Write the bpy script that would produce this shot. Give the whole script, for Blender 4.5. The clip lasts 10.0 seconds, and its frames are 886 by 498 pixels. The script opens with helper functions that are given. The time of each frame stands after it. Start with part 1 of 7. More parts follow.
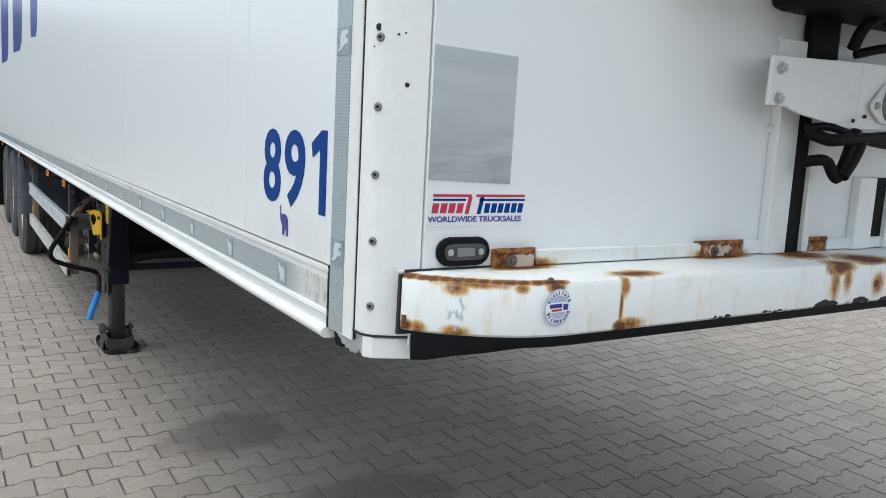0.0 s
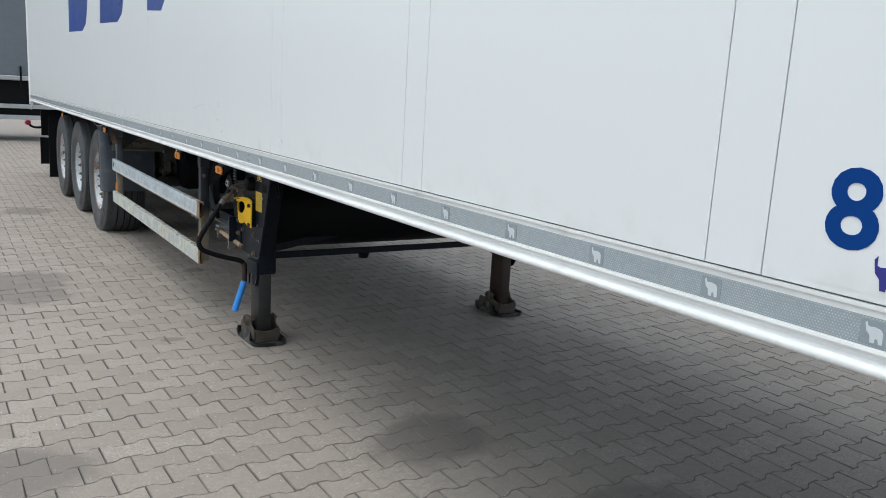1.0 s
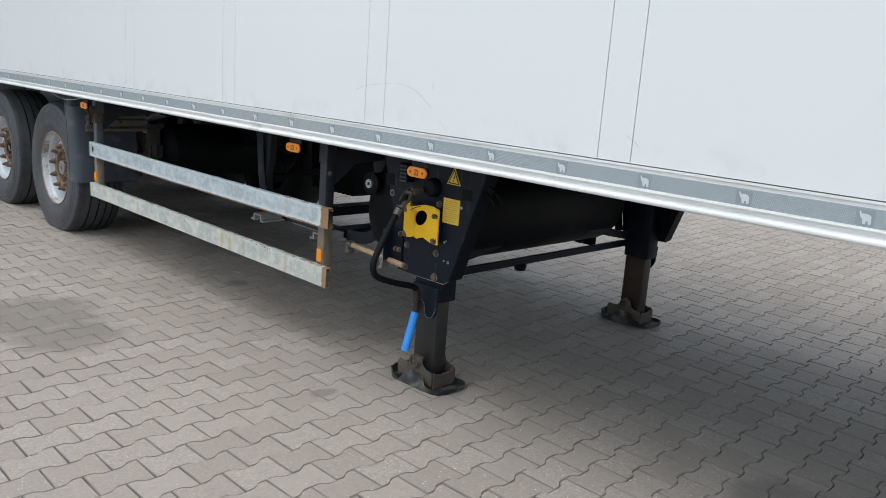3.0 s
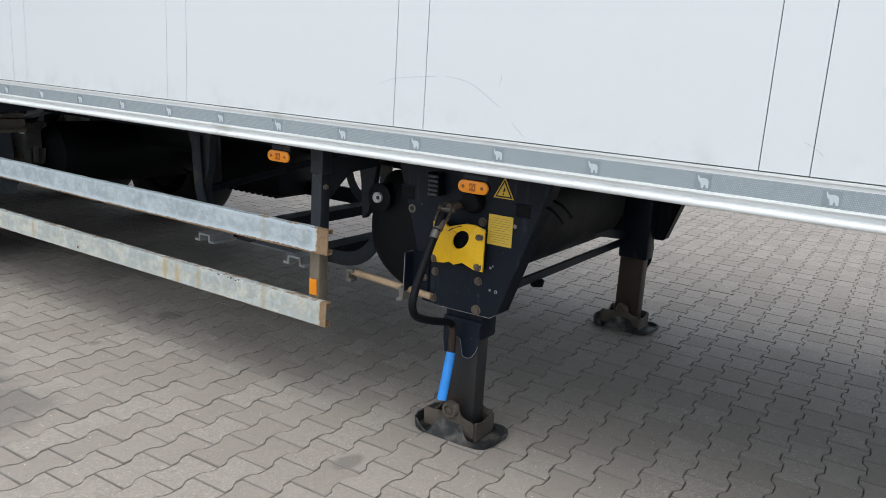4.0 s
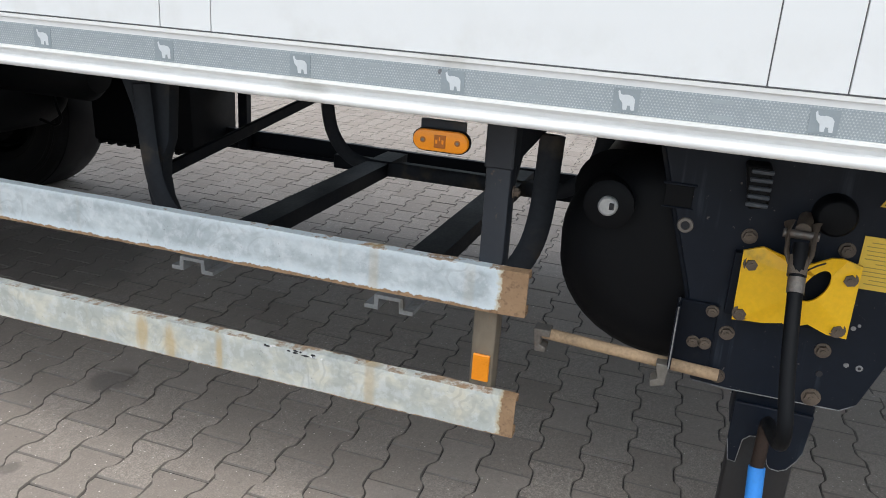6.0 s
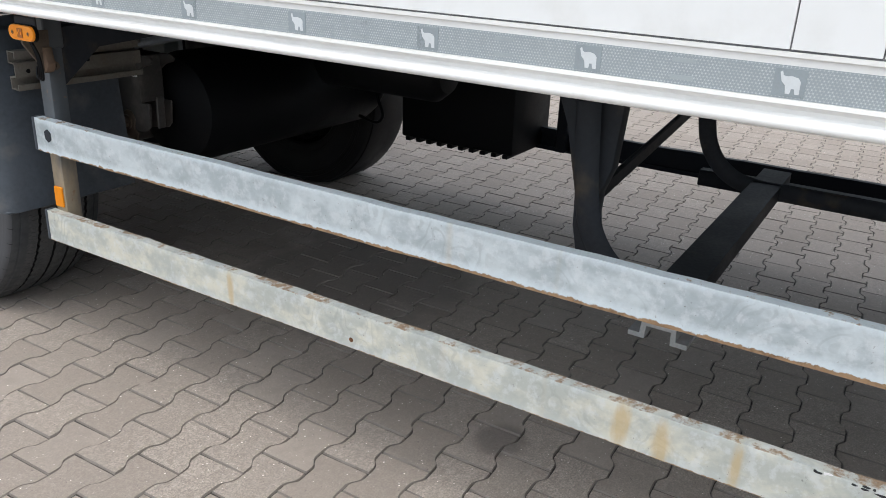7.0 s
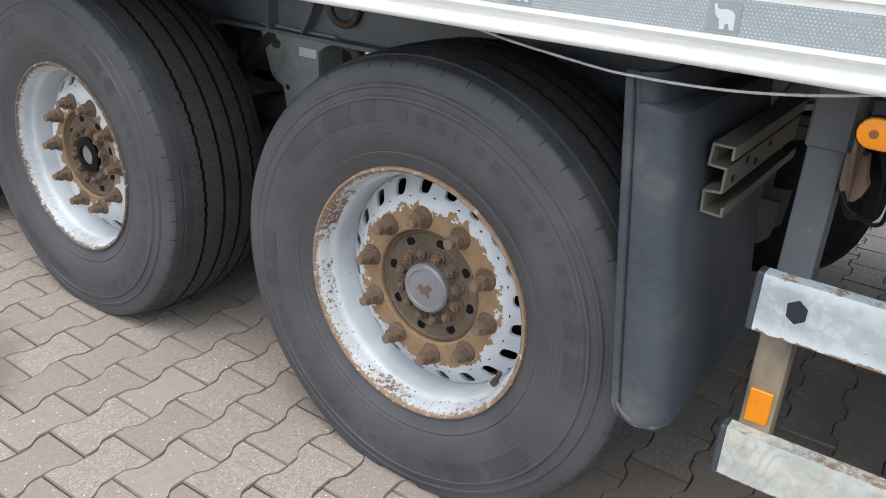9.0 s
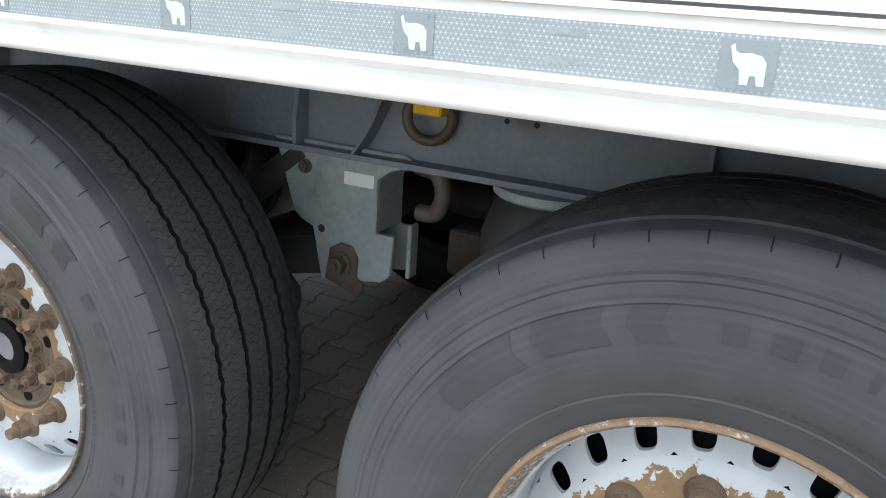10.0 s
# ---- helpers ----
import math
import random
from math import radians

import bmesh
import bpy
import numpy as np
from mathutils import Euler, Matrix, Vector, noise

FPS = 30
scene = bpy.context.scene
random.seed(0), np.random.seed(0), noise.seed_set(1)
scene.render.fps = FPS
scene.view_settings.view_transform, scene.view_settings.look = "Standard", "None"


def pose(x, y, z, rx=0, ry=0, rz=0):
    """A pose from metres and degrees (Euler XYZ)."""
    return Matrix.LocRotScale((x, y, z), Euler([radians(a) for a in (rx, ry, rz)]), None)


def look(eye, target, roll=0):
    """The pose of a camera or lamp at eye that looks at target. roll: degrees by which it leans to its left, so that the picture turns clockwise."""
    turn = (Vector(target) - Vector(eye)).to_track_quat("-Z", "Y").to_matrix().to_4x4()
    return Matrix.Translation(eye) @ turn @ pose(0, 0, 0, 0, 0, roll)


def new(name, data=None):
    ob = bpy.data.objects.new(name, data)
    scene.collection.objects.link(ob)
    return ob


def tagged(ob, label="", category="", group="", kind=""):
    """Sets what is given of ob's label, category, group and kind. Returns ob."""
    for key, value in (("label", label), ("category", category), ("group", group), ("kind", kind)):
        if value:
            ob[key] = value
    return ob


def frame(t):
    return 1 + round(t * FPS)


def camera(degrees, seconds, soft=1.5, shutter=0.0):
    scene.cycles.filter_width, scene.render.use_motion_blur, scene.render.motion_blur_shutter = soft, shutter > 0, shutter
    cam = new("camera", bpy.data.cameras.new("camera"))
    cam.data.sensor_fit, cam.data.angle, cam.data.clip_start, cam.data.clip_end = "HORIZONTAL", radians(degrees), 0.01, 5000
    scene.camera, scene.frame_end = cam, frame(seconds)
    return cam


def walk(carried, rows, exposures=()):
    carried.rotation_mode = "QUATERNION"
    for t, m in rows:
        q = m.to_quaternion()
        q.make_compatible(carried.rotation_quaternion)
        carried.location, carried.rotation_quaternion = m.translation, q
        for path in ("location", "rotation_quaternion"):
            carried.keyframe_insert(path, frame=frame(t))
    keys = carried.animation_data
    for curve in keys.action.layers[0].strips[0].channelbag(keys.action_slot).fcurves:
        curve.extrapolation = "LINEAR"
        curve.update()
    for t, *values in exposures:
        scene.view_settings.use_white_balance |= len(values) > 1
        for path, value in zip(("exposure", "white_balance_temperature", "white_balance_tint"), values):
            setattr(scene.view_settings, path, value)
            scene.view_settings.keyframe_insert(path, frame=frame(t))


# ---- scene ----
cam = camera(58.5, 10.0, 0.9)
PATH = [
    (0, (-0.031, -0.029, 1.448), (1.018, 1.65, 1.164), 3.0),
    (0.2, (-0.171, 0.102, 1.441), (0.845, 1.799, 1.142), 4.05),
    (0.3, (-0.244, 0.174, 1.460), (0.763, 1.874, 1.143), 3.9),
    (0.5, (-0.387, 0.287, 1.498), (0.622, 1.978, 1.151), 3.4),
    (0.7, (-0.578, 0.451, 1.486), (0.444, 2.13, 1.118), 3.21),
    (1, (-0.785, 0.691, 1.516), (0.279, 2.343, 1.143), 3.3),
    (1.3, (-0.959, 0.963, 1.496), (0.147, 2.585, 1.115), 3.4),
    (1.5, (-1.077, 1.165, 1.488), (0.057, 2.766, 1.102), 3.4),
    (1.8, (-1.28, 1.433, 1.502), (-0.106, 3.003, 1.107), 3.66),
    (2, (-1.401, 1.619, 1.477), (-0.199, 3.165, 1.074), 3.8),
    (2.2, (-1.521, 1.797, 1.488), (-0.282, 3.314, 1.082), 3.83),
    (2.5, (-1.617, 2.101, 1.479), (-0.328, 3.57, 1.057), 4.0),
    (2.7, (-1.667, 2.334, 1.476), (-0.338, 3.766, 1.048), 4.1),
    (3.8, (-1.765, 3.465, 1.448), (-0.188, 4.609, 0.995), 3.8),
    (4, (-1.714, 3.69, 1.458), (-0.085, 4.755, 0.998), 3.6),
    (4.2, (-1.669, 3.912, 1.465), (0.013, 4.887, 0.995), 3.4),
    (4.5, (-1.57, 4.216, 1.432), (0.175, 5.06, 0.939), 3.2),
    (4.8, (-1.422, 4.473, 1.434), (0.372, 5.186, 0.913), 3.17),
    (5, (-1.307, 4.645, 1.404), (0.514, 5.268, 0.86), 3.1),
    (5.2, (-1.191, 4.816, 1.391), (0.648, 5.36, 0.822), 3.2),
    (6.3, (-0.905, 5.704, 1.354), (0.851, 6.351, 0.647), 3.7),
    (6.5, (-0.848, 5.88, 1.344), (0.862, 6.627, 0.624), 3.6),
    (6.8, (-0.804, 6.146, 1.369), (0.841, 7.011, 0.631), 3.09),
    (7, (-0.825, 6.393, 1.363), (0.777, 7.339, 0.629), 2.9),
    (7.2, (-0.841, 6.611, 1.36), (0.707, 7.635, 0.616), 2.67),
    (7.5, (-0.856, 6.933, 1.397), (0.617, 8.062, 0.649), 1.9),
    (7.8, (-0.869, 7.25, 1.388), (0.558, 8.433, 0.636), 1.82),
    (8, (-0.842, 7.446, 1.371), (0.569, 8.643, 0.613), 1.8),
    (8.2, (-0.828, 7.7, 1.378), (0.579, 8.897, 0.613), 1.82),
    (8.5, (-0.804, 8.017, 1.329), (0.62, 9.19, 0.556), 2.3),
    (8.8, (-0.729, 8.314, 1.341), (0.73, 9.427, 0.546), 2.83),
    (9, (-0.656, 8.511, 1.322), (0.84, 9.548, 0.494), 3.2),
    (9.3, (-0.546, 8.788, 1.276), (1.001, 9.722, 0.418), 4.09),
    (9.5, (-0.459, 9.007, 1.292), (1.111, 9.881, 0.428), 4.8),
    (9.7, (-0.375, 9.196, 1.262), (1.254, 10.079, 0.503), 4.6),
    (9.8, (-0.34, 9.29, 1.251), (1.33, 10.148, 0.551), 4.4),
    (10, (-0.252, 9.426, 1.225), (1.461, 10.252, 0.605), 4.0),
]
LIGHT = [(0.0, 0.82, 6200, 2), (1.0, 0.72, 6220, 2), (2.5, 0.78, 6200, 3), (4.5, 0.85, 6250, 4), (6.5, 1.03, 6450, 6), (8.0, 1.07, 6520, 7), (9.0, 1.24, 6480, 6), (9.5, 1.52, 6950, 7), (10.0, 1.62, 6350, 3)]
walk(cam, [(t, look(eye, target, roll)) for t, eye, target, roll in PATH], LIGHT)

# ---- light ----
world = bpy.data.worlds.new("sky")
scene.world = world
world.use_nodes = True
wn = world.node_tree
sky = wn.nodes.new("ShaderNodeTexSky")
sky.sky_type = "NISHITA"
sky.sun_disc = False
SUN_FROM = Vector((-0.42, -0.10, 1.38)).normalized()
sky.sun_elevation = math.asin(SUN_FROM.z)
sky.sun_rotation = math.atan2(SUN_FROM.x, SUN_FROM.y)
sky.air_density, sky.dust_density, sky.ozone_density = 1.0, 3.0, 1.0
haze = wn.nodes.new("ShaderNodeHueSaturation")
haze.inputs["Saturation"].default_value = 0.45
wn.links.new(sky.outputs[0], haze.inputs["Color"])
wn.links.new(haze.outputs[0], wn.nodes["Background"].inputs[0])
wn.nodes["Background"].inputs[1].default_value = 0.158
sun_data = bpy.data.lights.new("sun", "SUN")
sun_data.energy, sun_data.angle, sun_data.color = 0.40, radians(70), (1.0, 0.97, 0.93)
sun = new("sun", sun_data)
sun.matrix_world = look(SUN_FROM * 40, (0, 0, 0))


# ---- node helpers ----
class Mat:
    """A node material under construction."""

    def __init__(self, name, rough=0.5, metal=0.0, coords="world"):
        self.m = bpy.data.materials.new(name)
        self.m.use_nodes = True
        self.t = self.m.node_tree
        self.b = self.t.nodes["Principled BSDF"]
        self.b.inputs["Roughness"].default_value = rough
        self.b.inputs["Metallic"].default_value = metal
        if coords == "world":
            self.p = self.t.nodes.new("ShaderNodeNewGeometry").outputs["Position"]
        else:
            self.p = self.t.nodes.new("ShaderNodeTexCoord").outputs["Object"]

    def link(self, a, sock):
        if hasattr(a, "is_output"):
            self.t.links.new(a, sock)
        else:
            sock.default_value = a

    def noise(self, scale, detail=3.0, stretch=None, rough=0.55):
        n = self.t.nodes.new("ShaderNodeTexNoise")
        n.inputs["Scale"].default_value, n.inputs["Detail"].default_value, n.inputs["Roughness"].default_value = scale, detail, rough
        src = self.p
        if stretch:
            src = self.vec("MULTIPLY", self.p, stretch)
        self.t.links.new(src, n.inputs["Vector"])
        return n.outputs["Fac"]

    def vec(self, op, a, b):
        n = self.t.nodes.new("ShaderNodeVectorMath")
        n.operation = op
        self.link(a, n.inputs[0])
        self.link(b, n.inputs[1])
        return n.outputs["Value" if op in ("LENGTH", "DISTANCE", "DOT_PRODUCT") else "Vector"]

    def math(self, op, a, b=0.0):
        n = self.t.nodes.new("ShaderNodeMath")
        n.operation = op
        self.link(a, n.inputs[0])
        self.link(b, n.inputs[1])
        return n.outputs[0]

    def ramp(self, v, lo, hi, a=0.0, b=1.0):
        n = self.t.nodes.new("ShaderNodeMapRange")
        n.interpolation_type = "SMOOTHSTEP"
        self.link(v, n.inputs[0])
        for i, x in enumerate((lo, hi, a, b)):
            n.inputs[i + 1].default_value = x
        return n.outputs[0]

    def axis(self, i):
        n = self.t.nodes.new("ShaderNodeSeparateXYZ")
        self.t.links.new(self.p, n.inputs[0])
        return n.outputs[i]

    def mix(self, f, a, b):
        n = self.t.nodes.new("ShaderNodeMix")
        n.data_type = "RGBA"
        self.link(f, n.inputs[0])
        for v, s in ((a, n.inputs[6]), (b, n.inputs[7])):
            self.link(v if hasattr(v, "is_output") else (*v, 1), s)
        return n.outputs[2]

    def blobs(self, spots):
        """1 inside soft ellipsoids given as centre and radii, 0 outside."""
        out = 0.0
        for c, r in spots:
            d = self.vec("MULTIPLY", self.vec("SUBTRACT", self.p, c), tuple(1 / x for x in r))
            out = self.math("MAXIMUM", self.math("SUBTRACT", 1.0, self.vec("LENGTH", d, (0, 0, 0))), out)
        return out

    def colour(self, c):
        self.link(c if hasattr(c, "is_output") else (*c, 1), self.b.inputs["Base Color"])
        return self

    def rough(self, r):
        self.link(r, self.b.inputs["Roughness"])
        return self

    def bump(self, h, strength=0.3, dist=0.002):
        n = self.t.nodes.new("ShaderNodeBump")
        n.inputs["Strength"].default_value, n.inputs["Distance"].default_value = strength, dist
        self.t.links.new(h, n.inputs["Height"])
        self.t.links.new(n.outputs[0], self.b.inputs["Normal"])
        return self


def plain(name, col, rough=0.5, metal=0.0, var=0.15, scale=18.0, bump=0.15, coords="world", dirt=0.0, dirt_col=(0.12, 0.09, 0.06)):
    """Paint, plastic or metal with grain, blotches and a little dirt."""
    m = Mat(name, rough, metal, coords)
    big, fine = m.noise(scale * 0.25, 4), m.noise(scale * 6, 3)
    f = m.math("ADD", m.math("MULTIPLY", big, 0.65), m.math("MULTIPLY", fine, 0.35))
    c = m.mix(m.ramp(f, 0.3, 0.7), [x * (1 - var) for x in col], [min(1, x * (1 + var)) for x in col])
    if dirt:
        c = m.mix(m.ramp(m.noise(scale * 0.6, 6), 0.62 - dirt * 0.25, 0.75, 0, 0.8), c, dirt_col)
    m.colour(c)
    m.rough(m.ramp(f, 0.3, 0.7, rough - 0.06, min(1, rough + 0.1)))
    if bump:
        m.bump(fine, bump, 0.0015)
    return m.m


RUST_D, RUST_L = (0.10, 0.035, 0.012), (0.36, 0.15, 0.045)


def white_paint(name, rough=0.3):
    m = Mat(name, rough)
    streak = m.noise(0.9, 3, (1.0, 1.0, 0.5))
    fine = m.noise(40, 4)
    c = m.mix(streak, (0.735, 0.745, 0.75), (0.722, 0.733, 0.740))
    c = m.mix(m.ramp(fine, 0.68, 0.8, 0, 0.06), c, (0.60, 0.60, 0.58))
    low = m.ramp(m.axis(2), 1.36, 1.2, 0, 0.35)
    grime = m.math("MULTIPLY", low, m.ramp(m.noise(9, 6), 0.45, 0.75))
    c = m.mix(grime, c, (0.50, 0.49, 0.46))
    m.colour(c)
    m.rough(rough)
    m.bump(m.noise(140, 2), 0.03, 0.0006)
    return m.m


def bumper_paint():
    m = Mat("rusty_white_paint", 0.35)
    edge = [(0.523, 0.964), (0.530, 0.952), (0.540, 0.939), (0.553, 0.928), (0.566, 0.916), (0.580, 0.905), (0.595, 0.895), (0.611, 0.884), (0.628, 0.875), (0.646, 0.867), (0.664, 0.859), (0.684, 0.854), (0.704, 0.850), (0.720, 0.848)]
    spots = [((x, y, 1.2445), (0.024, 0.017, 0.0064)) for x, y in edge]
    spots += [((0.712, 0.846, 1.239), (0.021, 0.03, 0.013)), ((0.526, 0.953, 1.172), (0.011, 0.024, 0.012)), ((0.893, 0.866, 1.248), (0.072, 0.033, 0.012)),
              ((0.842, 0.839, 1.170), (0.022, 0.05, 0.013)), ((1.41, 0.84, 1.238), (0.06, 0.05, 0.022)), ((1.53, 0.86, 1.247), (0.10, 0.09, 0.012)),
              ((0.735, 0.955, 1.25), (0.085, 0.024, 0.02)), ((1.42, 0.93, 1.25), (0.09, 0.06, 0.02)), ((1.21, 0.955, 1.25), (0.10, 0.022, 0.02)), ((1.535, 0.84, 1.200), (0.018, 0.04, 0.016))]
    runs = [((0.847, 0.84, 1.232), (0.016, 0.05, 0.026)), ((0.841, 0.84, 1.200), (0.0055, 0.05, 0.055)), ((0.862, 0.84, 1.172), (0.040, 0.05, 0.015)), ((1.395, 0.84, 1.205), (0.022, 0.05, 0.055)),
            ((1.435, 0.84, 1.215), (0.020, 0.05, 0.040)), ((0.60, 0.89, 1.2395), (0.09, 0.07, 0.0085)), ((0.577, 0.90, 1.233), (0.024, 0.05, 0.015)), ((0.660, 0.86, 1.237), (0.016, 0.05, 0.011)), ((0.578, 0.90, 1.169), (0.026, 0.05, 0.013)), ((0.537, 0.94, 1.171), (0.016, 0.04, 0.013)), ((1.54, 0.84, 1.20), (0.03, 0.04, 0.035))]
    rag = m.math("MULTIPLY", m.math("SUBTRACT", m.noise(46, 6, (1, 1, 0.35), 0.7), 0.5), 1.15)
    mass = m.math("ADD", m.math("MAXIMUM", m.math("MULTIPLY", m.blobs(runs), 0.62), m.blobs(spots)), m.math("MULTIPLY", rag, 0.62))
    core = m.ramp(mass, 0.40, 0.70)
    base = m.mix(m.ramp(m.noise(6, 5), 0.4, 0.75), (0.71, 0.72, 0.715), (0.65, 0.655, 0.64))
    c = m.mix(m.ramp(mass, -0.02, 0.26, 0, 0.8), base, (0.58, 0.44, 0.26))
    c = m.mix(m.ramp(mass, 0.14, 0.42), c, m.mix(m.ramp(m.noise(60, 5, None, 0.7), 0.35, 0.65), (0.40, 0.19, 0.035), (0.17, 0.062, 0.016)))
    c = m.mix(core, c, m.mix(m.noise(70, 4), (0.050, 0.021, 0.010), (0.16, 0.055, 0.018)))
    rub = m.math("MULTIPLY", m.ramp(m.blobs([((0.578, 0.90, 1.203), (0.013, 0.05, 0.055))]), 0.0, 0.5), m.ramp(m.noise(150, 4, (1, 1, 0.5)), 0.52, 0.62))
    c = m.mix(rub, c, (0.36, 0.40, 0.42))
    low = m.ramp(m.axis(2), 1.188, 1.166, -0.22, 0.045)
    chips = m.ramp(m.math("ADD", m.math("ADD", m.noise(16, 6, None, 0.6), low), m.ramp(m.axis(0), 0.94, 1.45, -0.07, 0.13)), 0.610, 0.622)
    c = m.mix(chips, c, (0.02, 0.02, 0.022))
    m.colour(c)
    m.rough(m.ramp(m.math("MAXIMUM", core, chips), 0, 1, 0.33, 0.85))
    m.bump(m.math("ADD", m.math("MULTIPLY", m.noise(120, 3), 0.15), core), 0.25, 0.0015)
    return m.m


def bracket_paint():
    """Rust with some white paint left round the bolts."""
    m = Mat("rusted_bracket_paint", 0.8)
    left = m.blobs([((0.736, 0.96, 1.256), (0.046, 0.04, 0.021)), ((1.206, 0.96, 1.258), (0.055, 0.04, 0.017)), ((1.474, 0.96, 1.254), (0.040, 0.04, 0.022))])
    keep = m.ramp(m.math("ADD", left, m.math("MULTIPLY", m.math("SUBTRACT", m.noise(70, 6, None, 0.7), 0.5), 1.6)), 0.30, 0.42)
    rust = m.mix(m.ramp(m.noise(55, 6, None, 0.7), 0.35, 0.65), (0.055, 0.020, 0.010), (0.34, 0.14, 0.035))
    m.colour(m.mix(keep, rust, m.mix(m.noise(90, 3), (0.64, 0.55, 0.48), (0.52, 0.36, 0.26))))
    m.rough(m.ramp(keep, 0, 1, 0.9, 0.45))
    m.bump(m.math("ADD", m.noise(130, 3), m.math("MULTIPLY", keep, 0.6)), 0.5, 0.0012)
    return m.m


def galvanised(name, z0, z1, y0, base, tint, worn):
    """Zinc with spangle and chalky bloom; ragged rust along the flange edges and at the cut front end."""
    m = Mat(name, 0.45, 0.25)
    bloom = m.noise(11, 6, (1, 1, 1.5), 0.62)
    c = m.mix(m.ramp(bloom, 0.38, 0.66), base, tint)
    c = m.mix(m.ramp(m.noise(30, 7, None, 0.7), 0.48, 0.62, 0, 0.4), c, (0.69, 0.725, 0.75))
    c = m.mix(m.ramp(m.noise(19, 7, (1, 1, 1.4), 0.72), 0.54, 0.72, 0, 0.3), c, [x * 0.70 for x in base])
    curl = m.math("SINE", m.math("MULTIPLY", m.noise(9, 2, None, 0.4), 70.0))
    c = m.mix(m.math("MULTIPLY", m.ramp(curl, 0.2, 0.9, 0, 0.32), m.ramp(m.noise(4, 3), 0.42, 0.62)), c, [x * 0.72 for x in base])
    z = m.axis(2)
    jag = m.math("MULTIPLY", m.math("SUBTRACT", m.noise(48, 6, (1, 1, 1), 0.68), 0.5), 0.024)
    fade = m.ramp(m.axis(1), 7.2, 5.9, 0.10, 1.0)
    sway = m.math("MULTIPLY", m.ramp(m.noise(2.4, 3, (1, 1, 0)), 0.35, 0.7), 0.012 * worn)
    low = m.math("SUBTRACT", m.math("ADD", m.math("SUBTRACT", z, z0), m.math("MULTIPLY", jag, 0.30 + 0.65 * worn)), m.math("MULTIPLY", fade, m.math("ADD", sway, 0.004 * worn)))
    high = m.math("SUBTRACT", m.math("ADD", m.math("SUBTRACT", z1, z), m.math("MULTIPLY", jag, 0.30 + 0.65 * worn)), m.math("MULTIPLY", fade, 0.003 * worn))
    cut = m.math("ADD", m.math("SUBTRACT", m.axis(1), y0 - 0.034 * (1 - worn)), m.math("MULTIPLY", jag, 1.6))
    halo = m.math("MAXIMUM", m.math("MAXIMUM", m.ramp(low, 0.028, 0.002), m.ramp(high, 0.022, 0.001)), m.ramp(cut, 0.10, 0.062))
    c = m.mix(m.math("MULTIPLY", halo, 0.75 * worn), c, (0.66, 0.74, 0.79))
    rusty = m.math("MAXIMUM", m.math("MAXIMUM", m.ramp(low, 0.0022, -0.0005), m.math("MULTIPLY", m.ramp(high, 0.0014, -0.0010, 0, 0.9), m.ramp(m.noise(13, 5, None, 0.65), 0.47, 0.56))), m.ramp(cut, 0.062, 0.056))
    brown = m.mix(m.noise(26, 5), (0.20, 0.115, 0.062), (0.40, 0.27, 0.16))
    brown = m.mix(m.ramp(m.noise(90, 4), 0.5, 0.7, 0, 0.6), brown, (0.13, 0.075, 0.045))
    c = m.mix(m.ramp(cut, 0.072, 0.060, 0, 0.7), c, (0.50, 0.40, 0.22))
    c = m.mix(rusty, c, brown)
    c = m.mix(m.ramp(m.noise(75, 5, (1, 1, 1.3), 0.72), 0.665, 0.69, 0, 0.8), c, (0.20, 0.20, 0.20))
    drip = m.math("MULTIPLY", m.ramp(m.noise(7, 3, (1, 1, 0.02)), 0.62, 0.72, 0, 0.6), m.ramp(m.noise(0.9, 2, (1, 1, 0)), 0.45, 0.6))
    c = m.mix(drip, c, (0.48, 0.33, 0.13))
    if z0 < 0.5:
        runs = [((0.605, 6.78, 0.42), (0.05, 0.030, 0.09)), ((0.605, 6.69, 0.41), (0.05, 0.035, 0.09)), ((0.605, 6.543, 0.42), (0.05, 0.022, 0.10)), ((0.605, 7.92, 0.42), (0.05, 0.020, 0.08))]
        stain = m.math("ADD", m.blobs(runs), m.math("MULTIPLY", m.math("SUBTRACT", m.noise(30, 5, (1, 1, 0.25), 0.65), 0.5), 1.2))
        c = m.mix(m.ramp(stain, 0.15, 0.75, 0, 0.65), c, (0.50, 0.36, 0.15))
    m.colour(c)
    m.rough(m.ramp(rusty, 0, 1, 0.45, 0.85))
    m.bump(m.math("ADD", m.noise(60, 5), m.math("MULTIPLY", rusty, -0.6)), 0.4, 0.0015)
    return m.m


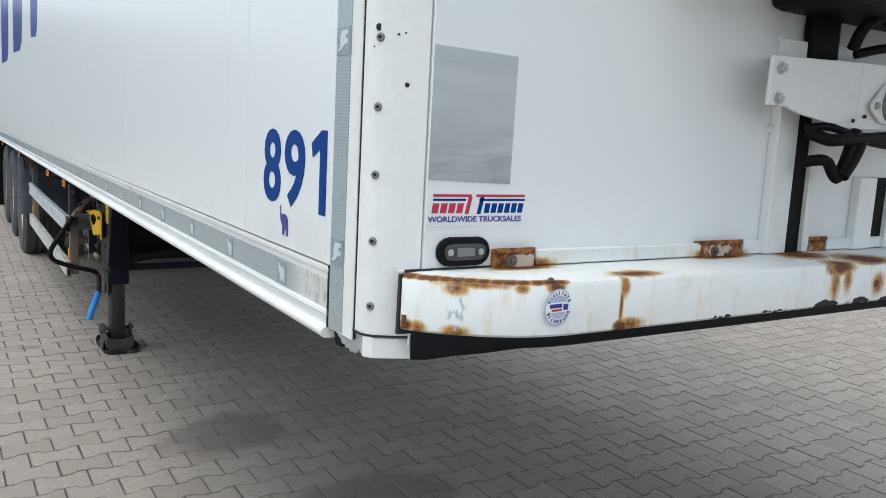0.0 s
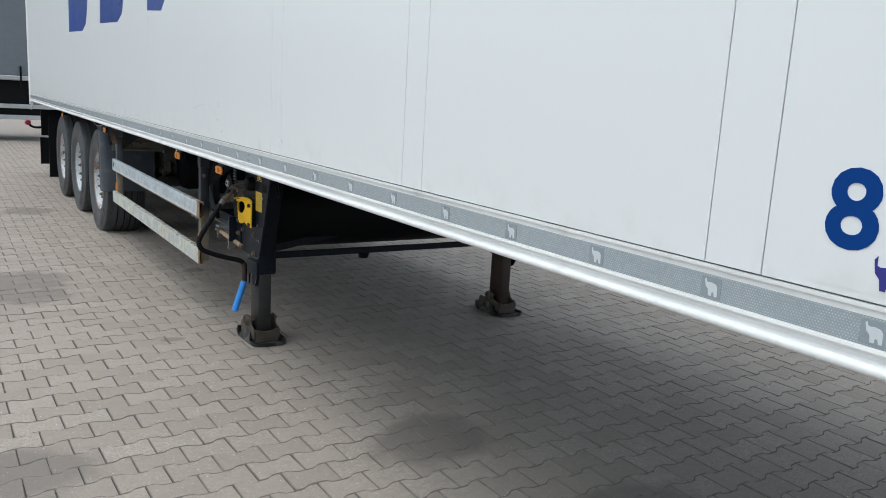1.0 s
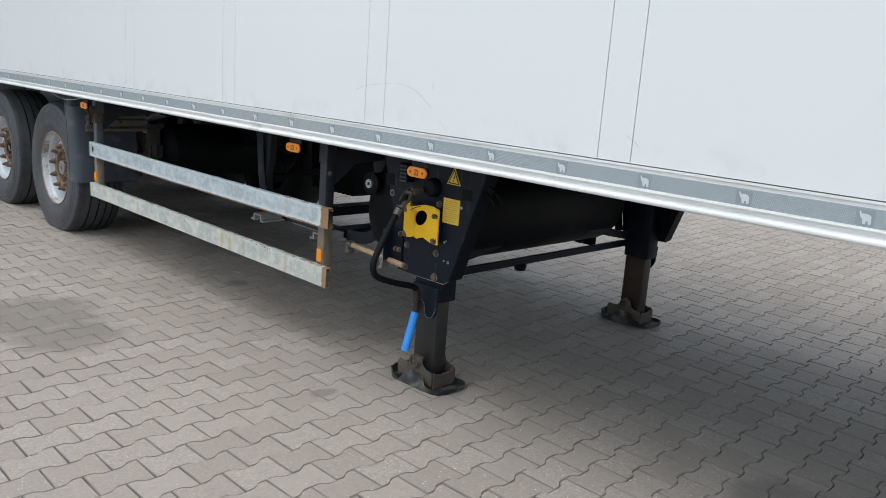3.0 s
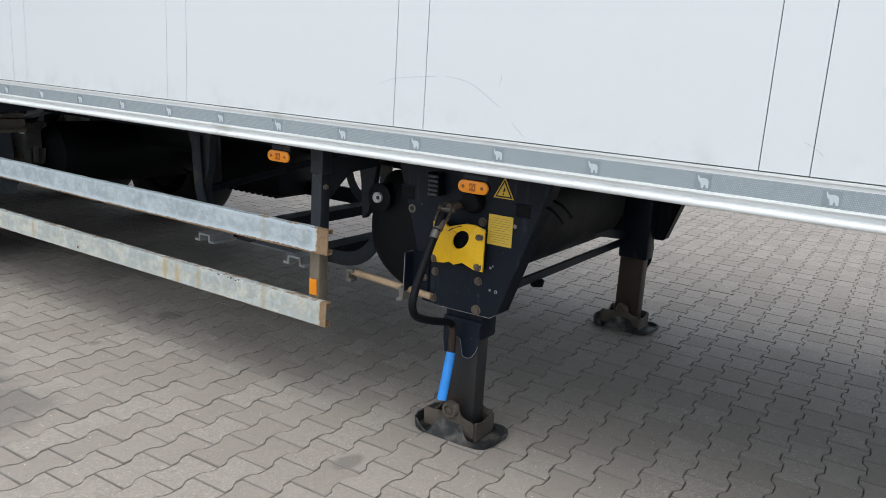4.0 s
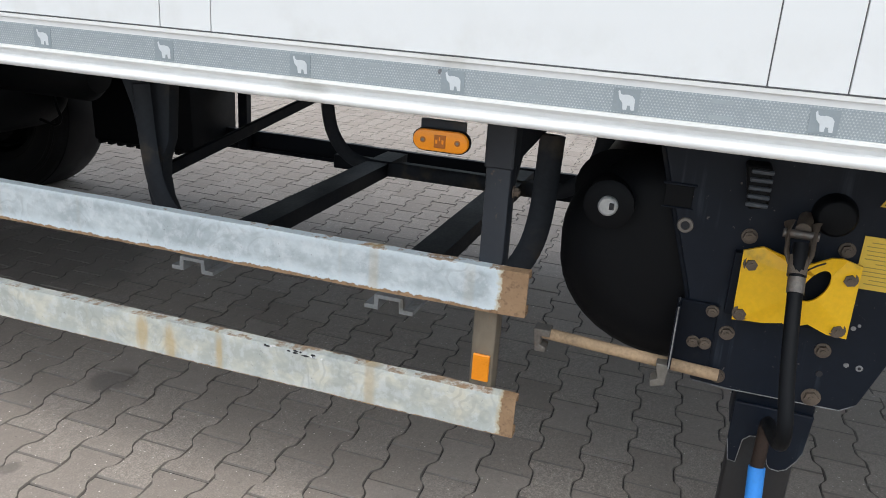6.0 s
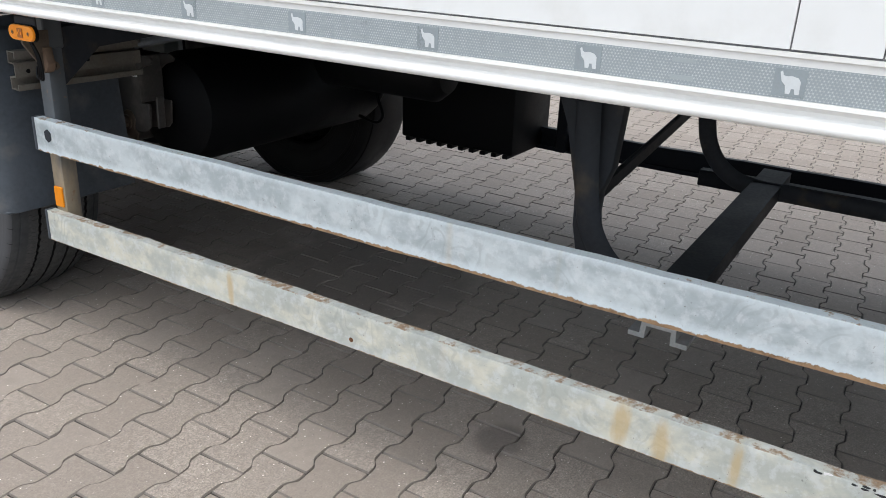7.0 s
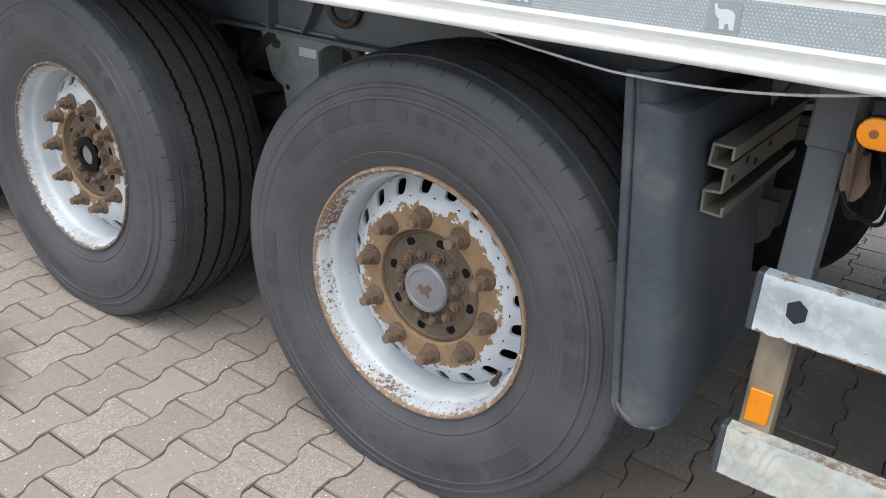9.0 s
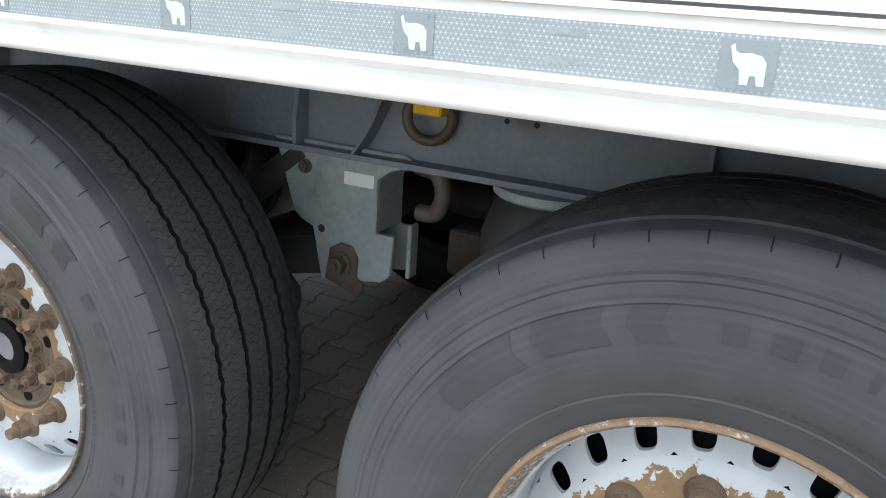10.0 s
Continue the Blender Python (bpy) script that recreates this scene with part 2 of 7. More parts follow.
def rubber(name, col, coords="object"):
    m = Mat(name, 0.75, 0, coords)
    dust = m.ramp(m.noise(5, 7, None, 0.6), 0.30, 0.75)
    c = m.mix(dust, col, [x * 1.38 + 0.004 for x in col])
    c = m.mix(m.ramp(m.noise(260, 2), 0.66, 0.8, 0, 0.25), c, (0.13, 0.12, 0.11))
    if coords == "object":
        d = m.vec("LENGTH", m.vec("MULTIPLY", m.p, (0, 1, 1)), (0, 0, 0))
        ring = m.math("MULTIPLY", m.math("SINE", m.math("MULTIPLY", d, 520.0)), m.math("SINE", m.math("MULTIPLY", d, 61.0)))
        c = m.mix(m.ramp(m.math("ADD", m.math("MULTIPLY", ring, 0.25), m.noise(14, 5, None, 0.6)), 0.45, 0.85, 0, 0.35), c, [x * 1.7 for x in col])
        c = m.mix(m.ramp(m.noise(30, 6, None, 0.7), 0.60, 0.72, 0, 0.25), c, [x * 0.55 for x in col])
    m.colour(c)
    m.rough(m.ramp(dust, 0, 1, 0.40, 0.62))
    m.bump(m.math("ADD", m.math("MULTIPLY", m.noise(400, 2), 0.3), m.noise(22, 4)), 0.22, 0.0020)
    return m.m


def tread_rubber():
    """Dusty ribs with fine wavy sipes across them."""
    m = Mat("tread_rubber", 0.7, 0, "object")
    x, y, z = m.axis(0), m.axis(1), m.axis(2)
    turn = m.math("MULTIPLY", m.math("ARCTAN2", z, y), 104 / math.pi)
    wave = m.math("MULTIPLY", m.math("SINE", m.math("MULTIPLY", x, 210.0)), 0.22)
    d = m.math("ABSOLUTE", m.math("SUBTRACT", m.math("FRACT", m.math("ADD", turn, wave)), 0.5))
    rib = m.ramp(m.math("ABSOLUTE", x), 0.122, 0.112)
    sipe = m.math("MULTIPLY", m.ramp(d, 0.055, 0.02), m.math("MULTIPLY", rib, m.ramp(m.noise(60, 2), 0.38, 0.5)))
    c = m.mix(m.ramp(m.noise(9, 6, None, 0.65), 0.3, 0.7), (0.038, 0.041, 0.045), (0.058, 0.060, 0.063))
    c = m.mix(m.math("MULTIPLY", rib, m.ramp(m.noise(120, 4, None, 0.7), 0.35, 0.7, 0.1, 0.65)), c, (0.094, 0.092, 0.088))
    c = m.mix(sipe, c, (0.012, 0.012, 0.013))
    m.colour(c)
    m.rough(m.ramp(m.noise(40, 4), 0.3, 0.7, 0.48, 0.75))
    m.bump(m.math("ADD", m.math("MULTIPLY", m.noise(160, 4, None, 0.7), 0.5), m.math("MULTIPLY", sipe, -1.0)), 0.5, 0.002)
    return m.m


def rim_paint(name, reach, flaked, brown):
    m = Mat(name, 0.4, 0, "object")
    d = m.vec("LENGTH", m.vec("MULTIPLY", m.p, (0, 1, 1)), (0, 0, 0))
    wob = m.math("MULTIPLY", m.math("SUBTRACT", m.noise(34, 6, None, 0.65), 0.5), 0.13)
    rr = m.math("ADD", d, wob)
    ring = m.math("MULTIPLY", m.ramp(rr, reach + 0.005, reach), m.ramp(m.axis(0), -0.085, -0.092))
    lip = m.ramp(m.math("ADD", d, m.math("MULTIPLY", m.math("SUBTRACT", m.noise(70, 6, None, 0.7), 0.5), 0.026)), 0.2855, 0.2905)
    base = m.mix(m.ramp(m.noise(5, 5), 0.35, 0.7), (0.53, 0.56, 0.59), (0.43, 0.452, 0.478))
    base = m.mix(m.ramp(m.noise(60, 5), 0.68, 0.76, 0, 0.5), base, (0.30, 0.24, 0.18))
    c = m.mix(ring, base, m.mix(m.noise(38, 6, None, 0.65), (0.150, 0.090, 0.047), (0.320, 0.215, 0.122)))
    seat = m.math("MULTIPLY", m.ramp(d, 0.2700, 0.2745), m.ramp(m.axis(0), -0.124, -0.130))
    flakes = m.ramp(m.math("ADD", m.math("MULTIPLY", m.noise(95, 6, None, 0.7), 0.75), m.math("MULTIPLY", m.noise(7, 3, (0.4, 1, 1)), 0.45)), 0.640, 0.700, 0, flaked)
    c = m.mix(m.math("MULTIPLY", seat, flakes), c, m.mix(m.noise(120, 3), (0.060, 0.036, 0.022), (0.24, 0.15, 0.085)))
    worn = m.ramp(m.noise(60, 6, None, 0.7), 0.56, 0.64, 0, 0.75)
    c = m.mix(lip, c, m.mix(worn, m.mix(m.noise(90, 4), [x * 0.45 for x in brown], brown), (0.50, 0.48, 0.45)))
    m.colour(c)
    m.rough(m.ramp(m.math("MAXIMUM", ring, lip), 0, 1, 0.38, 0.85))
    m.bump(m.noise(160, 3), 0.3, 0.0012)
    return m.m


def tape_sheet(name):
    """Retro-reflective sheeting: pale net of small cells on grey."""
    m = Mat(name, 0.28)
    net = 0.0
    for k in range(3):
        a = radians(60 * k + 30)
        d = m.vec("DOT_PRODUCT", m.p, (0.0, math.cos(a) / 0.0050, math.sin(a) / 0.0050))
        d = m.math("ABSOLUTE", m.math("SUBTRACT", m.math("FRACT", d), 0.5))
        net = m.math("ADD", m.ramp(d, 0.30, 0.45), net)
    net = m.math("MULTIPLY", m.ramp(net, 0.2, 2.4), m.ramp(m.noise(90, 2), 0.35, 0.6, 0.45, 1))
    c = m.mix(net, (0.262, 0.297, 0.318), (0.52, 0.56, 0.58))
    c = m.mix(m.ramp(m.noise(3, 3), 0.4, 0.7, 0, 0.2), c, (0.38, 0.41, 0.42))
    scuff = m.math("MULTIPLY", m.ramp(m.axis(1), 1.33, 1.24), m.ramp(m.noise(45, 5, (1, 1, 0.5), 0.7), 0.33, 0.46))
    scuff = m.math("MULTIPLY", scuff, m.ramp(m.axis(1), 1.139, 1.145))
    c = m.mix(scuff, c, m.mix(m.noise(120, 3), (0.34, 0.33, 0.29), (0.80, 0.80, 0.78)))
    m.colour(c)
    return m.m


def worn_sheeting():
    """Silver sheeting: a net of cells in the upper part, rubbed and cloudy below."""
    m = Mat("silver_sheeting", 0.32, 0.1)
    net = 0.0
    for k in range(2):
        a = radians(90 * k + 45)
        d = m.vec("DOT_PRODUCT", m.p, (math.cos(a) / 0.0048, 0.0, math.sin(a) / 0.0048))
        d = m.math("ABSOLUTE", m.math("SUBTRACT", m.math("FRACT", d), 0.5))
        net = m.math("ADD", m.ramp(d, 0.34, 0.46), net)
    clouds = m.noise(16, 6, (0.35, 1, 1.6), 0.65)
    fade = m.math("MULTIPLY", m.ramp(m.math("ADD", m.axis(2), m.math("MULTIPLY", clouds, 0.12)), 1.46, 1.56), m.ramp(net, 0.1, 1.2))
    c = m.mix(m.ramp(clouds, 0.35, 0.7), (0.355, 0.375, 0.390), (0.445, 0.465, 0.475))
    low = m.math("MULTIPLY", m.ramp(m.axis(2), 1.445, 1.40), m.ramp(m.noise(40, 6, (0.25, 1, 1), 0.7), 0.45, 0.62, 0, 0.55))
    c = m.mix(low, c, (0.25, 0.265, 0.275))
    m.colour(m.mix(m.math("MULTIPLY", fade, 0.75), c, (0.60, 0.62, 0.63)))
    m.bump(m.noise(90, 4), 0.12, 0.001)
    return m.m


def concrete(name, per_piece):
    m = Mat(name, 0.85)
    grain, speck, cloud = m.noise(190, 4, None, 0.7), m.noise(150, 2), m.noise(1.1, 5)
    c = m.mix(m.ramp(grain, 0.32, 0.68), (0.190, 0.170, 0.150), (0.475, 0.428, 0.382))
    c = m.mix(m.ramp(m.noise(70, 4, None, 0.7), 0.36, 0.66, 0.0, 0.45), c, (0.165, 0.148, 0.134))
    c = m.mix(m.ramp(cloud, 0.3, 0.7, 0, 0.45), c, (0.270, 0.241, 0.215))
    if per_piece:
        src = m.t.nodes.new("ShaderNodeObjectInfo").outputs["Random"] if per_piece == 1 else m.t.nodes.new("ShaderNodeNewGeometry").outputs["Random Per Island"]
        c = m.mix(m.ramp(src, 0, 0.85, 0, 0.60), c, (0.222, 0.194, 0.170))
        c = m.mix(m.ramp(src, 0.85, 0.95, 0, 0.22), c, (0.42, 0.385, 0.35))
    else:
        c = m.mix(0.42, c, (0.170, 0.150, 0.133))
    v = m.t.nodes.new("ShaderNodeTexVoronoi")
    v.inputs["Scale"].default_value = 120.0
    m.t.links.new(m.p, v.inputs["Vector"])
    pick = m.t.nodes.new("ShaderNodeSeparateColor")
    m.t.links.new(v.outputs["Color"], pick.inputs[0])
    size = m.ramp(pick.outputs[0], 0.76, 1.0, 0.0, 0.28)
    chip = m.math("MULTIPLY", m.ramp(m.math("SUBTRACT", size, v.outputs["Distance"]), 0.0, 0.06), m.ramp(pick.outputs[1], 0.3, 0.7, 0.25, 1))
    c = m.mix(chip, c, m.mix(m.ramp(pick.outputs[2], 0.4, 0.9), (0.88, 0.86, 0.82), (0.48, 0.44, 0.38)))
    c = m.mix(m.ramp(speck, 0.66, 0.74, 0, 0.35), c, (0.52, 0.49, 0.45))
    c = m.mix(m.ramp(m.noise(24, 5), 0.45, 0.75, 0, 0.35), c, (0.20, 0.185, 0.17))
    c = m.mix(m.ramp(m.noise(90, 2), 0.70, 0.74, 0, 0.6), c, (0.10, 0.09, 0.085))
    oil = [((-0.35, 7.2, 0), (0.55, 0.45, 1)), ((-0.30, 6.75, 0), (0.40, 0.28, 1)), ((-0.62, 3.9, 0), (0.40, 0.35, 1)), ((1.05, 3.5, 0), (0.40, 0.33, 1)),
           ((0.35, 5.4, 0), (0.09, 0.06, 1)), ((0.97, 7.22, 0), (0.13, 0.10, 1)), ((0.03, 10.80, 0), (0.38, 0.40, 1)), ((0.45, 7.13, 0), (0.05, 0.04, 1)),
           ((1.75, 8.3, 0), (0.8, 0.7, 1)), ((1.4, 2.6, 0), (0.45, 0.3, 1))]
    wet = m.math("ADD", m.blobs(oil), m.math("MULTIPLY", m.math("SUBTRACT", m.noise(5, 4), 0.5), 0.9))
    c = m.mix(m.ramp(wet, 0.08, 0.5, 0, 0.60), c, (0.11, 0.10, 0.092))
    m.colour(m.vec("MULTIPLY", c, (1.085, 1.04, 1.015)))
    m.rough(m.ramp(grain, 0.3, 0.7, 0.72, 0.95))
    m.bump(m.math("ADD", grain, m.math("MULTIPLY", m.noise(60, 3), 0.6)), 0.5, 0.0022)
    return m


M_WHITE = white_paint("white_lacquer")
M_ALU = plain("white_profile", (0.715, 0.715, 0.705), 0.38, 0, 0.06, 8, 0.05, "world", 0.12, (0.52, 0.51, 0.48))
M_SEAM = plain("seam_sealant", (0.035, 0.035, 0.038), 0.7)
M_JOINT = plain("panel_joint_grey", (0.16, 0.16, 0.165), 0.7)
M_BUMPER = bumper_paint()
M_RUSTY = plain("rusted_steel", (0.15, 0.062, 0.026), 0.9, 0, 0.7, 50, 0.6, "world", 0.5, (0.36, 0.17, 0.05))
M_BRACKET = bracket_paint()
M_TAPE = tape_sheet("reflective_tape")
M_TILE = plain("emblem_grey", (0.250, 0.287, 0.308), 0.3, 0, 0.08, 40, 0)
M_FAINT = plain("faint_print", (0.31, 0.345, 0.365), 0.3, 0, 0.08, 40, 0)
M_PALE = plain("emblem_pale", (0.57, 0.60, 0.62), 0.35, 0, 0.06, 40, 0)
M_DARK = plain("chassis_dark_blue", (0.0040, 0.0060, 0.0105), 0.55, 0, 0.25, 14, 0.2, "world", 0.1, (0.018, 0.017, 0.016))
M_GREY = plain("axle_grey_green", (0.32, 0.355, 0.35), 0.5, 0, 0.18, 12, 0.2, "world", 0.45, (0.10, 0.085, 0.065))
M_BEAM = plain("beam_blue_grey", (0.19, 0.212, 0.245), 0.55, 0, 0.2, 12, 0.2, "world", 0.35, (0.14, 0.11, 0.08))
M_DUSTY = plain("dusty_brown_black", (0.042, 0.033, 0.026), 0.75, 0, 0.5, 30, 0.5)
M_BOGIE = plain("dusty_gear_hanger_shade", (0.050, 0.047, 0.045), 0.6, 0, 0.35, 16, 0.3, "world", 0.4, (0.11, 0.10, 0.09))
M_SPRING = plain("end_grey", (0.30, 0.305, 0.31), 0.5, 0, 0.2, 20, 0.2, "world", 0.4)
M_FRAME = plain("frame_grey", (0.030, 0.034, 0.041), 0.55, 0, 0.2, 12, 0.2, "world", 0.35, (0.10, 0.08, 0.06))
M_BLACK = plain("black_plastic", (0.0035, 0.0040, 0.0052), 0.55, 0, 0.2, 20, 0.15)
M_GUARD = plain("mudguard_plastic", (0.055, 0.064, 0.077), 0.38, 0, 0.22, 12, 0.25, "world", 0.35, (0.12, 0.12, 0.12))
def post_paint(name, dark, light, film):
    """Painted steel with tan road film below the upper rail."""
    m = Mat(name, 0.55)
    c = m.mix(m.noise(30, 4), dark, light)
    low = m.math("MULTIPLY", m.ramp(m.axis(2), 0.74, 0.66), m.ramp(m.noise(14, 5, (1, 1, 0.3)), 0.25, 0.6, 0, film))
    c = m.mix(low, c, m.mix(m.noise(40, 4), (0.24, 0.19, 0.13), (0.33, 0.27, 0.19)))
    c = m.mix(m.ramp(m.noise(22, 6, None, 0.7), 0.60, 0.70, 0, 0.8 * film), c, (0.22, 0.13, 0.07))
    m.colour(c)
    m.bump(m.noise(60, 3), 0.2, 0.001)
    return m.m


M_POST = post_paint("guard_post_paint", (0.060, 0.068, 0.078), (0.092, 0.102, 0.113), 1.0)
# First post: darker base colour and less tan than the rear post.
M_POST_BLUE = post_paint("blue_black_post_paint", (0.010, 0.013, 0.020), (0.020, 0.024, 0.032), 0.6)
M_AMBER = plain("amber_lens", (0.72, 0.235, 0.004), 0.30, 0, 0.12, 60, 0.1)
M_AMBER_D = plain("amber_core", (0.30, 0.085, 0.008), 0.3, 0, 0.15, 60, 0.1)
M_YELLOW = plain("yellow_paint", (0.82, 0.47, 0.003), 0.45, 0, 0.10, 16, 0.15, "world", 0.25, (0.20, 0.12, 0.03))
M_YLABEL = plain("yellow_label", (0.72, 0.48, 0.055), 0.5, 0, 0.06, 30, 0.05)
M_INK = plain("label_ink", (0.36, 0.25, 0.05), 0.6, 0, 0.1, 30, 0)
M_BLUE = plain("blue_lettering", (0.001, 0.040, 0.205), 0.6, 0, 0.08, 10, 0.03)
M_BLUE_FADED = plain("blue_lettering_faded", (0.010, 0.042, 0.25), 0.32, 0, 0.15, 5, 0.05)
M_NAVY = plain("navy_print", (0.03, 0.03, 0.22), 0.35, 0, 0.1, 10, 0)
M_RED = plain("red_print", (0.42, 0.022, 0.055), 0.35, 0, 0.1, 10, 0)
M_GRIP = plain("blue_grip", (0.03, 0.23, 0.68), 0.45, 0, 0.12, 25, 0.15)
M_STEEL = plain("worn_steel", (0.16, 0.145, 0.13), 0.5, 0.5, 0.35, 30, 0.3, "world", 0.5, (0.14, 0.07, 0.03))
M_BOLT = plain("bolt_brown", (0.11, 0.085, 0.065), 0.6, 0.3, 0.4, 60, 0.3)
M_NUT = plain("nut_rusty", (0.145, 0.098, 0.068), 0.7, 0.2, 0.4, 60, 0.4, "object")
M_HUB = plain("hub_dusty", (0.105, 0.078, 0.054), 0.75, 0.1, 0.4, 30, 0.4, "object")
M_CAP = plain("hub_cap_grey", (0.17, 0.175, 0.185), 0.45, 0, 0.15, 40, 0.15, "object")
M_ZINC = plain("zinc_bright", (0.46, 0.47, 0.47), 0.4, 0.5, 0.2, 40, 0.2)
M_TYRE = rubber("tyre_rubber", (0.056, 0.057, 0.062))
M_TREAD = tread_rubber()
# Rubber darkened for shade: tread grooves, shoulder notches and the far tyres.
M_SHADE_RUBBER = rubber("shade_dark_rubber", (0.010, 0.010, 0.011))
M_MARK = rubber("sidewall_mark", (0.046, 0.047, 0.051))
M_RIM = rim_paint("rim_white_rusted", 0.193, 1.0, (0.31, 0.21, 0.14))
M_RIM_B = rim_paint("rim_white_less_rusted", 0.160, 0.3, (0.17, 0.135, 0.105))
M_RAIL_HI = galvanised("galvanised_upper", 0.673, 0.778, 5.757, (0.40, 0.455, 0.485), (0.56, 0.62, 0.65), 1.0)
M_RAIL_LO = galvanised("galvanised_lower", 0.37, 0.472, 5.757, (0.45, 0.475, 0.445), (0.65, 0.64, 0.555), 0.25)
M_STICKER = worn_sheeting()
M_LABEL = plain("white_label", (0.80, 0.80, 0.81), 0.35, 0, 0.03, 20, 0)
M_BLUE_PALE = plain("pale_blue_print", (0.42, 0.47, 0.62), 0.35, 0, 0.1, 20, 0)
M_LENS = plain("clear_lens", (0.045, 0.047, 0.050), 0.12, 0.2, 0.3, 80, 0.3)
M_CURTAIN = plain("grey_curtain", (0.13, 0.145, 0.165), 0.5, 0, 0.1, 2, 0.2)
M_TUBE = plain("greasy_grey_steel", (0.013, 0.0125, 0.013), 0.45, 0, 0.45, 14, 0.3, "world", 0.4, (0.055, 0.030, 0.020))
M_CRADLE = plain("dusty_brown_steel", (0.075, 0.058, 0.044), 0.75, 0, 0.5, 26, 0.6, "world", 0.55, (0.026, 0.024, 0.022))
M_FOOT = plain("scuffed_black_steel", (0.028, 0.029, 0.030), 0.50, 0, 0.6, 26, 0.9, "world", 0.75, (0.16, 0.147, 0.13))
def plate_paint():
    """Dark blue paint with pale rub marks running down and small chips."""
    m = Mat("leg_plate_paint", 0.45)
    c = m.mix(m.noise(20, 4), (0.0040, 0.0065, 0.0125), (0.0070, 0.0110, 0.0190))
    rub = m.math("MULTIPLY", m.ramp(m.noise(40, 4, (1, 1, 0.05), 0.6), 0.52, 0.68), m.ramp(m.noise(7, 4), 0.46, 0.66, 0, 0.5))
    c = m.mix(rub, c, (0.040, 0.052, 0.068))
    c = m.mix(m.ramp(m.noise(55, 5, None, 0.7), 0.665, 0.70, 0, 0.8), c, (0.13, 0.12, 0.11))
    m.colour(c)
    m.b.inputs["Specular IOR Level"].default_value = 0.2
    m.bump(m.noise(90, 3), 0.2, 0.001)
    return m.m


M_PLATE = plate_paint()
M_EDGE = plain("worn_edge", (0.20, 0.20, 0.20), 0.5, 0.2, 0.6, 60, 0.2)
M_CHAN = plain("weathered_zinc", (0.15, 0.138, 0.12), 0.55, 0.2, 0.3, 20, 0.3, "world", 0.5, (0.12, 0.085, 0.055))
M_BROWN = plain("worn_brown_steel", (0.036, 0.020, 0.014), 0.55, 0.2, 0.4, 20, 0.3)
M_DULL = plain("dull_pale_grey", (0.36, 0.37, 0.38), 0.5, 0, 0.12, 4, 0.1)
M_DISC_TAPE = plain("dirty_cable", (0.40, 0.40, 0.40), 0.6)
M_REFL_RED = plain("red_reflector", (0.26, 0.012, 0.03), 0.3)


for matt in (M_TYRE, M_TREAD, M_GUARD, M_MARK):
    matt.node_tree.nodes["Principled BSDF"].inputs["Specular IOR Level"].default_value = 0.22
for dull in (M_BLUE, M_DARK, M_BLACK, M_FRAME, M_SHADE_RUBBER, M_DUSTY, M_FOOT, M_SEAM):
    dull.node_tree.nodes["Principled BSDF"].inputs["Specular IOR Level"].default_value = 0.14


# ---- mesh helpers ----
def box(bm, x0, x1, y0, y1, z0, z1):
    vs = [bm.verts.new((x, y, z)) for x in (x0, x1) for y in (y0, y1) for z in (z0, z1)]
    for f in ((0, 1, 3, 2), (4, 6, 7, 5), (0, 4, 5, 1), (2, 3, 7, 6), (0, 2, 6, 4), (1, 5, 7, 3)):
        bm.faces.new([vs[i] for i in f])
    return bm


def prism(bm, pts, axis, a, b):
    """A polygon pulled from a to b along an axis; its points are in the other two axes, in order x, y, z."""
    def at(p, v):
        return {"x": (v, p[0], p[1]), "y": (p[0], v, p[1]), "z": (p[0], p[1], v)}[axis]
    lo, hi = [bm.verts.new(at(p, a)) for p in pts], [bm.verts.new(at(p, b)) for p in pts]
    n = len(pts)
    bm.faces.new(lo[::-1])
    bm.faces.new(hi)
    for i in range(n):
        bm.faces.new((lo[i], lo[(i + 1) % n], hi[(i + 1) % n], hi[i]))
    return bm


def lathe(bm, prof, axis="x", c=(0, 0, 0), n=32, a0=0.0, a1=2 * math.pi):
    """Turns (radius, along) round an axis through c."""
    full = abs(a1 - a0 - 2 * math.pi) < 1e-6
    rows = []
    for i in range(n if full else n + 1):
        a = a0 + (a1 - a0) * i / n
        u, v = math.cos(a), math.sin(a)
        row = []
        for r, s in prof:
            p = {"x": (s, r * u, r * v), "y": (r * u, s, r * v), "z": (r * u, r * v, s)}[axis]
            row.append(bm.verts.new((p[0] + c[0], p[1] + c[1], p[2] + c[2])))
        rows.append(row)
    for i in range(n):
        p, q = rows[i], rows[(i + 1) % len(rows)]
        for j in range(len(prof) - 1):
            bm.faces.new((p[j], p[j + 1], q[j + 1], q[j]))
    bmesh.ops.remove_doubles(bm, verts=bm.verts, dist=1e-6)
    return bm


def rod(bm, a, b, r, n=14, r2=None):
    a, b = Vector(a), Vector(b)
    d = (b - a).normalized()
    u = d.orthogonal().normalized()
    v = d.cross(u)
    rings = [[bm.verts.new(p + (u * math.cos(2 * math.pi * i / n) + v * math.sin(2 * math.pi * i / n)) * q) for i in range(n)] for p, q in ((a, r), (b, r2 or r))]
    for i in range(n):
        bm.faces.new((rings[0][i], rings[0][(i + 1) % n], rings[1][(i + 1) % n], rings[1][i]))
    bm.faces.new(rings[0][::-1])
    bm.faces.new(rings[1])
    return bm


